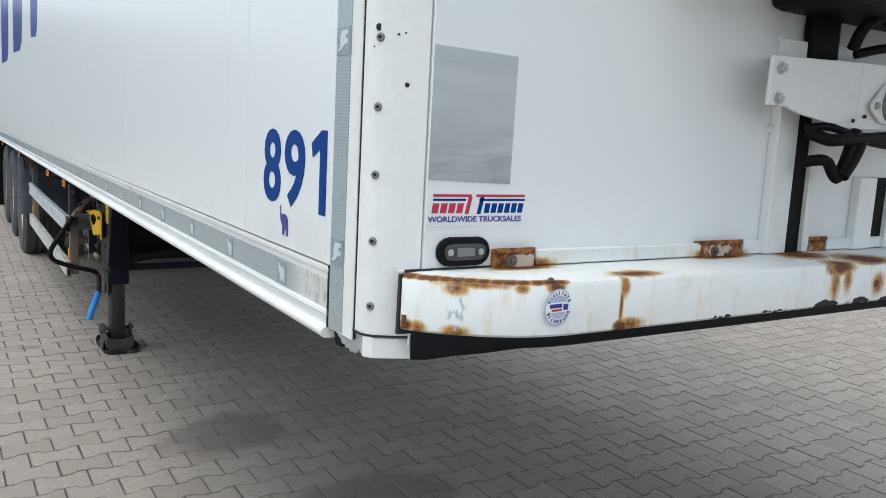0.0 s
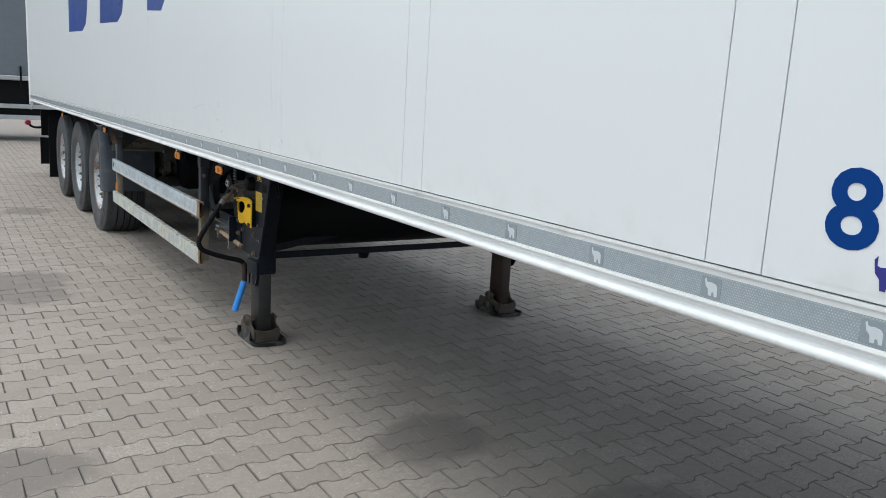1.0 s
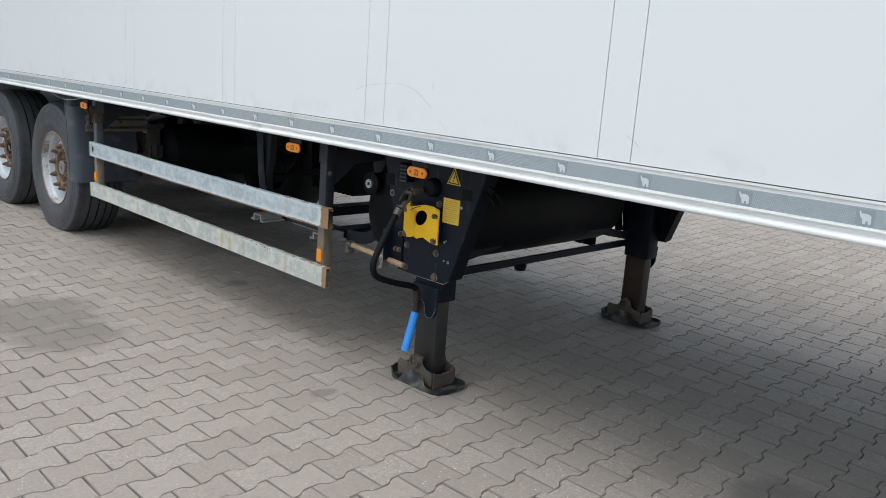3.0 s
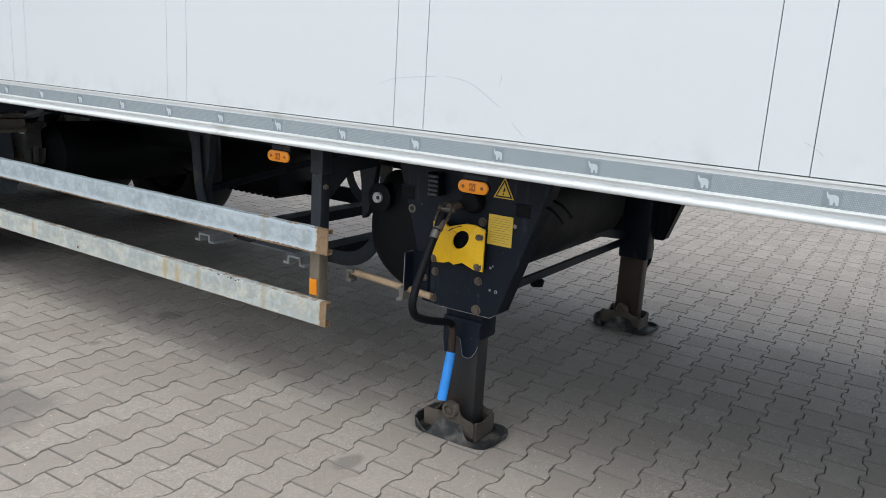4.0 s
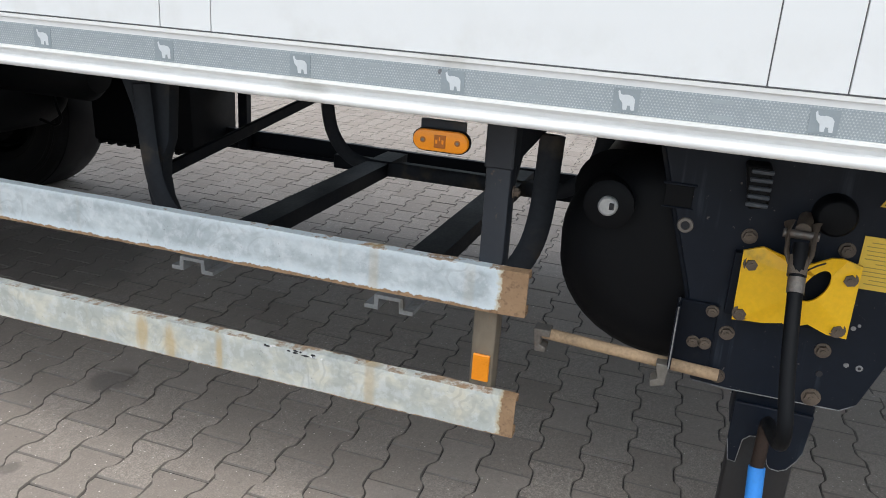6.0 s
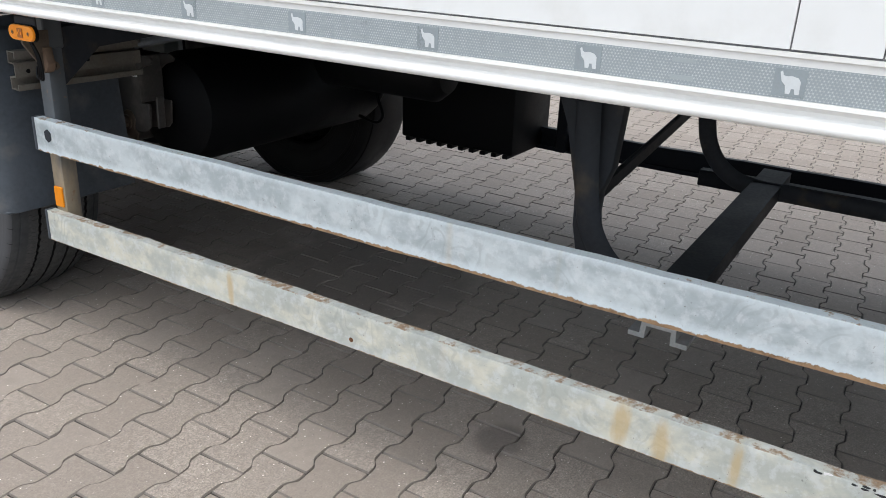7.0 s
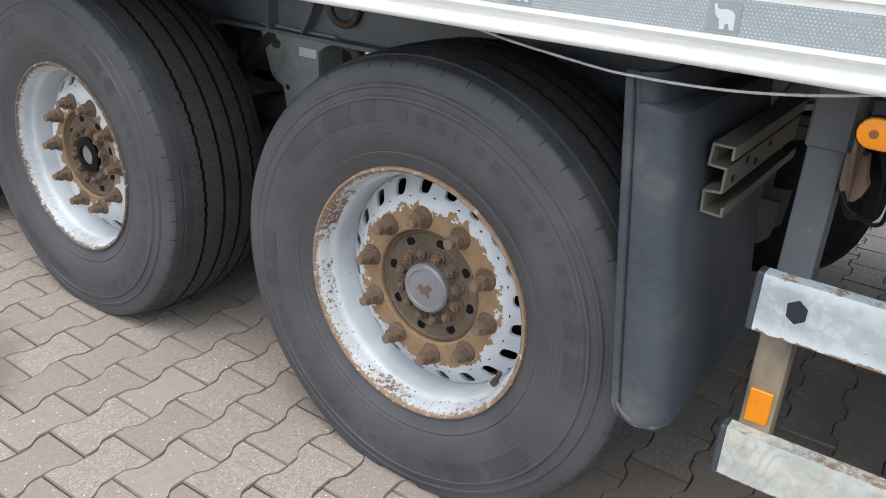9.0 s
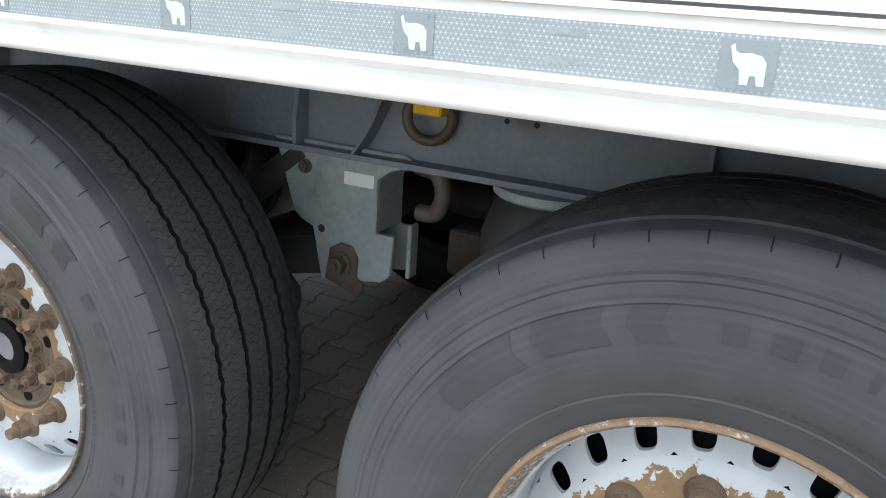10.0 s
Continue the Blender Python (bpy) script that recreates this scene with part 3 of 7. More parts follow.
def smooth_path(pts, steps=6):
    """A Catmull-Rom line through the points."""
    p = [Vector(q) for q in pts]
    p = [2 * p[0] - p[1]] + p + [2 * p[-1] - p[-2]]
    out = []
    for i in range(1, len(p) - 2):
        for s in range(steps):
            t = s / steps
            out.append(0.5 * (2 * p[i] + (p[i + 1] - p[i - 1]) * t + (2 * p[i - 1] - 5 * p[i] + 4 * p[i + 1] - p[i + 2]) * t * t + (3 * p[i] - p[i - 1] - 3 * p[i + 1] + p[i + 2]) * t ** 3))
    return out + [p[-2]]


def tube(bm, pts, r, n=10, flat=1.0, side=None):
    """A round (or, with flat and side, oblong) section swept along a line."""
    pts = [Vector(p) for p in pts]
    rings, u = [], None
    for i, p in enumerate(pts):
        d = (pts[min(i + 1, len(pts) - 1)] - pts[max(i - 1, 0)]).normalized()
        if side is not None:
            u = (Vector(side) - d * d.dot(Vector(side))).normalized()
        elif u is None:
            u = d.orthogonal().normalized()
        else:
            u = (u - d * d.dot(u)).normalized()
        v = d.cross(u)
        rings.append([bm.verts.new(p + u * r * math.cos(2 * math.pi * k / n) + v * r * flat * math.sin(2 * math.pi * k / n)) for k in range(n)])
    for a, b in zip(rings, rings[1:]):
        for k in range(n):
            bm.faces.new((a[k], a[(k + 1) % n], b[(k + 1) % n], b[k]))
    bm.faces.new(rings[0][::-1])
    bm.faces.new(rings[-1])
    return bm


def sweep(bm, prof, path):
    """An open profile of (out, up) carried along plan points (x, y, nx, ny), where n is the way out."""
    rings = [[bm.verts.new((x + nx * o, y + ny * o, z)) for o, z in prof] for x, y, nx, ny in path]
    for a, b in zip(rings, rings[1:]):
        for k in range(len(prof) - 1):
            bm.faces.new((a[k], a[k + 1], b[k + 1], b[k]))
    return bm


def bevel(bm, w, seg=1, angle=0.6):
    bmesh.ops.recalc_face_normals(bm, faces=bm.faces)
    es = [e for e in bm.edges if len(e.link_faces) == 2 and e.calc_face_angle(0) > angle]
    bmesh.ops.bevel(bm, geom=es, offset=w, segments=seg, affect="EDGES", clamp_overlap=True, profile=0.5)
    return bm


def oval(cx, cy, w, h, n=8):
    """Outline of a slot with round ends, w wide and h high."""
    r, d = h / 2, (w - h) / 2
    pts = []
    for s, a0 in ((1, -math.pi / 2), (-1, math.pi / 2)):
        pts += [(cx + s * d + r * math.cos(a0 + math.pi * i / n), cy + r * math.sin(a0 + math.pi * i / n)) for i in range(n + 1)]
    return pts


def holed(bm, outer, hole, axis, a, b, n=24):
    """A plate with one round or oblong hole (cx, cy, rx, ry)."""
    cx, cy, rx, ry = hole
    def ray(t):
        dx, dy = math.cos(t), math.sin(t)
        best = 9.0
        for (x0, y0), (x1, y1) in zip(outer, outer[1:] + outer[:1]):
            ex, ey = x1 - x0, y1 - y0
            det = dx * -ey + dy * ex
            if abs(det) > 1e-9:
                k = ((x0 - cx) * -ey + (y0 - cy) * ex) / det
                s = (dx * (y0 - cy) - dy * (x0 - cx)) / det
                if k > 0 and -1e-6 <= s <= 1 + 1e-6:
                    best = min(best, k)
        return cx + dx * best, cy + dy * best
    angs = sorted([2 * math.pi * i / n for i in range(n)] + [math.atan2(y - cy, x - cx) % (2 * math.pi) for x, y in outer])
    def at(p, v):
        return {"x": (v, p[0], p[1]), "y": (p[0], v, p[1]), "z": (p[0], p[1], v)}[axis]
    rings = []
    for t in angs:
        o, i = ray(t), (cx + rx * math.cos(t), cy + ry * math.sin(t))
        rings.append([bm.verts.new(at(p, v)) for p, v in ((o, a), (i, a), (i, b), (o, b))])
    for p, q in zip(rings, rings[1:] + rings[:1]):
        for k in range(4):
            bm.faces.new((p[k], p[(k + 1) % 4], q[(k + 1) % 4], q[k]))
    bmesh.ops.remove_doubles(bm, verts=bm.verts, dist=1e-5)
    return bm


WORLD = {}


def mesh(name, bm, mat, smooth=0):
    bmesh.ops.recalc_face_normals(bm, faces=bm.faces)
    me = bpy.data.meshes.new(name)
    bm.to_mesh(me)
    bm.free()
    me.materials.append(mat)
    if smooth:
        me.polygons.foreach_set("use_smooth", [True] * len(me.polygons))
        me.set_sharp_from_angle(angle=radians(smooth))
    return me


def place(name, me, parent, at=None, label=""):
    """Links a mesh under a thing or a part, at a pose in the world."""
    ob = new(name, me)
    at = at or Matrix()
    ob.parent = parent
    ob.matrix_parent_inverse = WORLD[parent].inverted()
    ob.matrix_basis = at
    WORLD[ob] = at
    if label:
        ob["label"] = label
    return ob


def part(name, bm, mat, parent, label="", smooth=0, at=None):
    return place(name, mesh(name, bm, mat, smooth), parent, at, label)


def thing(name, at, label, category, kind=""):
    ob = new(name)
    ob.matrix_basis = Matrix.Translation(at)
    ob.empty_display_size = 0.2
    WORLD[ob] = Matrix.Translation(at)
    return tagged(ob, label, category, "", kind)


def lettering(name, text, mat, parent, at, w, h, fat=0.0, label=""):
    """Words in the built-in font, fitted to w by h metres, 1 mm thick."""
    cu = bpy.data.curves.new(name, "FONT")
    cu.body, cu.extrude, cu.offset, cu.resolution_u = text, 0.01, fat, 4
    ob = bpy.data.objects.new(name, cu)
    scene.collection.objects.link(ob)
    bpy.context.view_layer.update()
    me = bpy.data.meshes.new_from_object(ob.evaluated_get(bpy.context.evaluated_depsgraph_get()))
    bpy.data.objects.remove(ob)
    co = np.empty(len(me.vertices) * 3)
    me.vertices.foreach_get("co", co)
    co = co.reshape(-1, 3)
    lo, hi = co.min(0), co.max(0)
    co = (co - lo) / (hi - lo) * (w, h, 0.001)
    me.vertices.foreach_set("co", co.ravel())
    me.materials.clear()
    me.materials.append(mat)
    return place(name, me, parent, at, label)


SIDE = Matrix(((0, 0, -1, 0), (-1, 0, 0, 0), (0, 1, 0, 0), (0, 0, 0, 1)))   # a sheet that faces -x
FRONT = Matrix(((1, 0, 0, 0), (0, 0, -1, 0), (0, 1, 0, 0), (0, 0, 0, 1)))   # a sheet that faces -y


def on_side(y, z, x):
    return Matrix.Translation((x, y, z)) @ SIDE


def on_front(x, z, y):
    return Matrix.Translation((x, y, z)) @ FRONT


def bolt(bm, c, d, r=0.012, h=0.012, washer=1.35):
    """Hexagon head on a washer, standing on c and pointing along d."""
    c, d = Vector(c), Vector(d).normalized()
    rod(bm, c, c + d * h * 0.25, r * washer, 14)
    rod(bm, c + d * h * 0.25, c + d * h, r, 6)
    rod(bm, c + d * h, c + d * h * 1.25, r * 0.45, 8)
    return bm


def B():
    return bmesh.new()


# ---- the semi-trailer ----
NEAR, FAR, FRONT_Y, REAR_Y, TOP = 0.485, 3.085, 0.972, 15.0, 3.9
MID = (NEAR + FAR) / 2
HUBS, HUB_Z, WHEEL_X = (9.461, 10.82, 12.185), 0.492, 0.765
DROP = {9.461: 0.008, 10.82: 0.0, 12.185: 0.0}
FALL = 0.0028


def ground_z(y):
    """The yard falls gently towards the rear of the trailer."""
    return -FALL * (y - 5.0)



def mx(x):
    return 2 * MID - x


trailer = thing("semi_trailer", (MID, 8.0, 0), "white refrigerated box semi-trailer parked on its lowered landing legs", "trailer")

# box: core, panels with narrow cover strips, roof, floor
part("box_core", box(B(), NEAR + 0.006, FAR - 0.006, 1.06, REAR_Y, 1.13, TOP - 0.02), M_JOINT, trailer)
SEAMS = [(1.577, 1.706)] + [(2.81 + 1.2147 * i, 2.936 + 1.2147 * i) for i in range(11)]
edges = [1.139] + [y for pair in SEAMS for y in pair if y < REAR_Y - 0.1] + [REAR_Y]
for y0, y1 in zip(edges, edges[1:]):
    part("side_panel" if y1 - y0 > 0.2 else "cover_strip", bevel(box(B(), NEAR, NEAR + 0.02, y0 + 0.0013, y1 - 0.0013, 1.2300, TOP), 0.001), M_WHITE, trailer)
part("far_side_wall", box(B(), FAR - 0.02, FAR, 1.05, REAR_Y, 1.1, TOP), M_WHITE, trailer)
part("roof", bevel(box(B(), NEAR - 0.005, FAR + 0.005, 0.97, REAR_Y + 0.02, TOP, TOP + 0.06), 0.02, 2), M_WHITE, trailer)
part("rear_frame", bevel(box(B(), NEAR - 0.012, FAR + 0.012, REAR_Y, REAR_Y + 0.06, 1.06, TOP), 0.008, 2), M_ALU, trailer, "white painted steel rear frame")
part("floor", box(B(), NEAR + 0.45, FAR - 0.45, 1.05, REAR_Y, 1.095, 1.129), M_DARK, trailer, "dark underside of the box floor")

# bottom rail: a drawn profile with a flat for the tape and a round bead below
RAIL = [(0.0, 1.2265), (0.004, 1.2265), (0.004, 1.2195), (0.0, 1.2185), (0.0, 1.1565), (0.006, 1.1555), (0.007, 1.1500), (0.003, 1.1465), (-0.003, 1.1420),
        (-0.004, 1.1345), (0.001, 1.1300), (0.008, 1.1280), (0.012, 1.1245), (0.013, 1.1200), (0.012, 1.1150), (0.008, 1.1110), (0.0, 1.1100), (-0.05, 1.1100), (-0.05, 1.2265), (0.0, 1.2265)]
for name, s, x, y0 in (("bottom_rail", -1, NEAR, 1.139), ("bottom_rail", 1, FAR, 1.05)):
    part(name, sweep(B(), RAIL, [(x, y, s, 0) for y in (y0, 4, 8, 12, REAR_Y)]), M_ALU, trailer, "white drawn bottom rail with a round bead", 40)
part("rail_end", prism(B(), [(NEAR - o, z) for o, z in RAIL[:-1]], "y", 1.1375, 1.1395), M_ALU, trailer)
part("reflective_tape", box(B(), NEAR - 0.0012, NEAR + 0.001, 1.1405, REAR_Y - 0.03, 1.1575, 1.2070), M_TAPE, trailer, "grey reflective tape with a pale net of cells, scuffed at the front end")
tile = mesh("emblem_tile", box(B(), -0.0235, 0.0235, -0.0210, 0.0210, -0.0006, 0.0006), M_TILE)
shape = B()
EMBLEM = [(-0.0155, 0.0150), (-0.0125, 0.0175), (-0.0105, 0.0110), (-0.0070, 0.0095), (0.0020, 0.0105), (0.0110, 0.0085), (0.0155, 0.0030), (0.0160, -0.0165), (0.0100, -0.0165), (0.0080, -0.0085), (0.0035, -0.0085), (0.0025, -0.0165), (-0.0040, -0.0165), (-0.0060, -0.0040), (-0.0120, 0.0020)]
prism(shape, EMBLEM, "z", 0, 0.0006)
shape = mesh("emblem", shape, M_PALE)
for i in range(42):
    o = place("emblem_tile", tile, trailer, on_side(1.355 + 0.326 * i, 1.1815, NEAR - 0.0018))
    place("emblem", shape, o, on_side(1.355 + 0.326 * i, 1.1815, NEAR - 0.0024))
rng = random.Random(21)
for k in range(9):
    y, z, w = 5.937 + rng.uniform(-0.012, 0.012), 1.1970 + rng.uniform(-0.006, 0.006), rng.uniform(0.0015, 0.005)
    part("tape_scuff", prism(B(), [(y + w * math.cos(a) * rng.uniform(0.6, 1), z + 0.6 * w * math.sin(a) * rng.uniform(0.6, 1)) for a in [q * 1.0472 for q in range(6)]], "x", NEAR - 0.0022, NEAR - 0.001), (M_CAP, M_PALE, M_JOINT)[k % 3], trailer)
faint = mesh("print_bar", box(B(), -0.019, 0.019, -0.0035, 0.0035, 0, 0.0004), M_FAINT)
for i in range(41):
    for z in (1.1965, 1.1690):
        place("print_bar", faint, trailer, on_side(1.518 + 0.326 * i, z, NEAR - 0.0012))
# front corner: side strip with upright tape, post with rivets, block below
part("corner_strip", bevel(box(B(), NEAR - 0.001, NEAR + 0.03, 1.049, 1.1365, 1.1275, TOP), 0.0015), M_ALU, trailer)
part("reflective_tape", box(B(), NEAR - 0.0022, NEAR, 1.083, 1.1345, 1.131, 3.2), M_TAPE, trailer, "upright grey reflective tape on the corner")
for i in range(5):
    z = 1.2565 + 0.326 * i
    o = place("emblem_tile", tile, trailer, on_side(1.1088, z, NEAR - 0.0028))
    place("emblem", shape, o, on_side(1.1088, z, NEAR - 0.0034) @ pose(0, 0, 0, 0, 0, 90))
POST = [(0.500, 1.046), (0.4865, 1.0435), (0.4872, 1.026), (0.4905, 1.013), (0.499, 1.003), (0.515, 0.9935), (0.536, 0.983), (0.5565, 0.9735), (0.565, 0.985), (0.565, 1.046)]
part("corner_post", bevel(prism(B(), POST, "z", 1.146, TOP), 0.0008), M_ALU, trailer, "white rounded corner post", 30)
part("seal_gap_line", prism(B(), [(0.4868, 1.0465), (0.4868, 1.0495), (0.52, 1.0495), (0.52, 1.0465)], "z", 1.13, TOP), M_SEAM, trailer)
part("seal_gap_line", prism(B(), [(0.485, 1.048), (0.485, 1.02), (0.4985, 1.0), (0.555, 0.971), (0.58, 1.0), (0.56, 1.05)], "z", 1.1435, 1.1462), M_SEAM, trailer)
part("corner_block", bevel(prism(B(), [(0.4868, 1.0175), (0.497, 1.002), (0.552, 0.9765), (0.5605, 0.9765), (0.566, 0.985), (0.566, 1.03)], "z", 1.1105, 1.1425), 0.0012), M_ALU, trailer, "white corner block under the post", 20)
# Raised black strip paints the dark of the open gap at the rail end.
part("seal_gap_line", box(B(), NEAR - 0.0035, NEAR + 0.01, 1.1362, 1.1400, 1.128, 1.2300), M_SEAM, trailer)
part("corner_bracket", prism(B(), [(1.126, 1.128), (1.0505, 1.128), (1.0485, 1.1425), (1.018, 1.1425), (1.018, 1.118), (1.026, 1.112), (1.034, 1.116), (1.041, 1.109), (1.050, 1.107), (1.058, 1.109), (1.064, 1.105), (1.070, 1.110), (1.080, 1.108), (1.088, 1.113), (1.094, 1.110), (1.100, 1.117), (1.108, 1.119)], "x", 0.4905, 0.4935), M_ZINC, trailer, "torn and dented bare metal bracket")
part("torn_rubber", prism(B(), [(1.137, 1.128), (1.104, 1.128), (1.098, 1.121), (1.096, 1.113), (1.104, 1.108), (1.110, 1.101), (1.116, 1.104), (1.124, 1.100), (1.132, 1.107)], "x", 0.4945, 0.530), M_BLACK, trailer, "torn black rubber behind the bracket")
ring_me = mesh("rivet", lathe(B(), [(0.0024, 0.0010), (0.0028, 0.0032), (0.0048, 0.0030), (0.0062, 0.0008), (0.0066, -0.001)], "z", n=16), M_CAP, 50)
pin_me = mesh("rivet_pin", lathe(B(), [(0, 0.0012), (0.0026, 0.0012)], "z", n=10), M_SEAM)
for i in range(18):
    at = Matrix.Translation((0.4938, 1.0082, 1.190 + 0.098 * i)) @ Vector((-0.72, -0.69, 0)).to_track_quat("Z", "Y").to_matrix().to_4x4()
    place("rivet_pin", pin_me, place("rivet", ring_me, trailer, at), at)
for x, y, z, s in ((0.4925, 1.0105, 1.596, 0.0058), (0.5285, 0.9868, 1.517, 0.0038), (0.515, 0.9935, 1.5868, 0.0018), (0.524, 0.989, 1.5895, 0.0013), (0.4890, 1.018, 1.569, 0.0012)):
    part("paint_chip", lathe(B(), [(0, -0.001), (s * 0.8, -0.001), (s, 0.001)], "y", (x, y - 0.001, z), 7), M_SEAM, trailer)

# front wall and its stickers
part("front_wall", bevel(box(B(), 0.5605, 3.01, FRONT_Y, 1.05, 1.20, TOP), 0.0015), M_WHITE, trailer)
part("silver_sticker", prism(B(), [(0.5625, 1.383), (0.711, 1.378), (0.7125, 1.573), (0.563, 1.577)], "y", FRONT_Y - 0.001, FRONT_Y), M_STICKER, trailer, "worn silver reflective sticker")
logo = part("dealer_sticker", box(B(), 0.562, 0.745, FRONT_Y - 0.0008, FRONT_Y, 1.3125, 1.3645), M_WHITE, trailer, "white dealer sticker with red and blue stripes")
for x0, x1, z0, z1, mat in ((0.572, 0.640, 1.3575, 1.3615, M_RED), (0.649, 0.742, 1.3575, 1.3615, M_RED), (0.572, 0.630, 1.3515, 1.3548, M_BLUE), (0.655, 0.742, 1.3515, 1.3548, M_BLUE)):
    part("stripe", box(B(), x0, x1, FRONT_Y - 0.0014, FRONT_Y - 0.0006, z0, z1), mat, logo)
for x, mat in ((0.629, M_RED), (0.651, M_BLUE)):
    part("stripe", prism(B(), [(x, 1.3315), (x + 0.007, 1.3315), (x + 0.013, 1.3575), (x + 0.006, 1.3575)], "y", FRONT_Y - 0.0014, FRONT_Y - 0.0006), mat, logo)
for k in range(4):
    part("name_bar", prism(B(), [(0.570 + k * 0.0145, 1.333), (0.581 + k * 0.0145, 1.333), (0.5835 + k * 0.0145, 1.3478), (0.5725 + k * 0.0145, 1.3478)], "y", FRONT_Y - 0.0014, FRONT_Y - 0.0006), M_RED, logo)
for k in range(6):
    part("name_bar", prism(B(), [(0.664 + k * 0.0128, 1.333), (0.6735 + k * 0.0128, 1.333), (0.676 + k * 0.0128, 1.3478), (0.6665 + k * 0.0128, 1.3478)], "y", FRONT_Y - 0.0014, FRONT_Y - 0.0006), M_BLUE, logo)
lettering("lettering", "WORLDWIDE TRUCKSALES", M_NAVY, logo, on_front(0.5645, 1.3195, FRONT_Y - 0.0008), 0.172, 0.0088, 0.012)

# front clearance lamp
lamp = part("clearance_lamp", bevel(prism(B(), oval(0.6285, 1.2745, 0.096, 0.0445), "y", FRONT_Y - 0.009, FRONT_Y + 0.002), 0.004, 2), M_BLACK, trailer, "clear front clearance lamp in a black rubber frame", 40)
part("lens", bevel(prism(B(), oval(0.6285, 1.2745, 0.076, 0.026), "y", FRONT_Y - 0.012, FRONT_Y - 0.008), 0.002, 2), M_LENS, lamp, "clear lens", 40)
for x in (0.601, 0.656):
    part("screw", bolt(B(), (x, FRONT_Y - 0.012, 1.2745), (0, -1, 0), 0.004, 0.003), M_ZINC, lamp)
part("bulb_plate", box(B(), 0.613, 0.645, FRONT_Y - 0.0125, FRONT_Y - 0.011, 1.268, 1.281), M_CAP, lamp)

# bumper beam: bowed at the corner, ledge on top, rubber lip below
plan = [(0.521, 0.962), (0.529, 0.947), (0.545, 0.930), (0.575, 0.904), (0.615, 0.876), (0.66, 0.855), (0.70, 0.8445), (0.745, 0.840), (0.95, 0.838), (1.30, 0.8365), (MID, 0.836)]
plan = plan + [(mx(x), y) for x, y in plan[-2::-1]]
path = []
for i, (x, y) in enumerate(plan):
    d = Vector(plan[min(i + 1, len(plan) - 1)]) - Vector(plan[max(i - 1, 0)])
    path.append((x, y, d.y / d.length, -d.x / d.length))
FACE = [(-0.05, 1.163), (-0.004, 1.163), (0.0, 1.167), (0.0, 1.2385), (-0.003, 1.2435), (-0.008, 1.2455)]
bump = B()
sweep(bump, FACE, path)
fr = [bump.verts.new((x - nx * 0.008, y - ny * 0.008, 1.2455)) for x, y, nx, ny in path]
bk = [bump.verts.new((x, FRONT_Y + 0.01, 1.2475)) for x, y, nx, ny in path]
for i in range(len(path) - 1):
    bump.faces.new((fr[i], fr[i + 1], bk[i + 1], bk[i]))
bmesh.ops.remove_doubles(bump, verts=bump.verts, dist=1e-5)
part("bumper_beam", bump, M_BUMPER, trailer, "white front bumper beam with rust stains and chipped paint", 35)
lip = B()
rings = []
HEM = [(0.530, 1.1185), (0.545, 1.1205), (0.575, 1.1300), (0.615, 1.1380), (0.645, 1.1405), (0.655, 1.1455), (0.70, 1.1465), (9.0, 1.1470)]
for x, y, nx, ny in path[1:-1]:
    u = min(x, mx(x))
    low = next(z0 + (z1 - z0) * (u - x0) / (x1 - x0) for (x0, z0), (x1, z1) in zip(HEM, HEM[1:]) if u <= x1)
    rings.append([lip.verts.new((x + nx * o, y + ny * o, z)) for o, z in ((-0.05, 1.165), (-0.006, 1.165), (-0.004, 1.158), (-0.005, low + 0.004), (-0.008, low), (-0.05, low + 0.001))])
for p, q in zip(rings, rings[1:]):
    for k in range(5):
        lip.faces.new((p[k], p[k + 1], q[k + 1], q[k]))
lip.faces.new(rings[0])
part("rubber_lip", lip, M_BLACK, trailer, "black rubber lip under the bumper beam", 30)
part("beam_end_plate", box(B(), 0.521, 0.537, 0.953, 0.9595, 1.168, 1.186), M_RUSTY, trailer)
part("beam_gap", prism(B(), [(0.5185, 1.155), (0.560, 1.155), (0.560, 1.2445), (0.5195, 1.2445)], "y", 0.9645, 0.9715), M_SEAM, trailer)
part("ledge_seal", box(B(), 0.53, 3.0, FRONT_Y - 0.004, FRONT_Y + 0.001, 1.246, 1.2500), M_SEAM, trailer)
part("beam_bracket", bevel(box(B(), 0.5335, 0.5425, 0.957, 0.961, 1.134, 1.156), 0.001), M_ALU, trailer)
part("wall_angle", bevel(box(B(), 0.765, 1.154, FRONT_Y - 0.013, FRONT_Y, 1.249, 1.2735), 0.002), M_BUMPER, trailer, "white angle strip on the ledge")
part("wall_angle", bevel(box(B(), 1.277, 1.362, FRONT_Y - 0.013, FRONT_Y, 1.249, 1.2735), 0.002), M_BUMPER, trailer)
part("wall_angle", bevel(box(B(), 1.55, 3.0, FRONT_Y - 0.013, FRONT_Y, 1.249, 1.2735), 0.002), M_BUMPER, trailer)
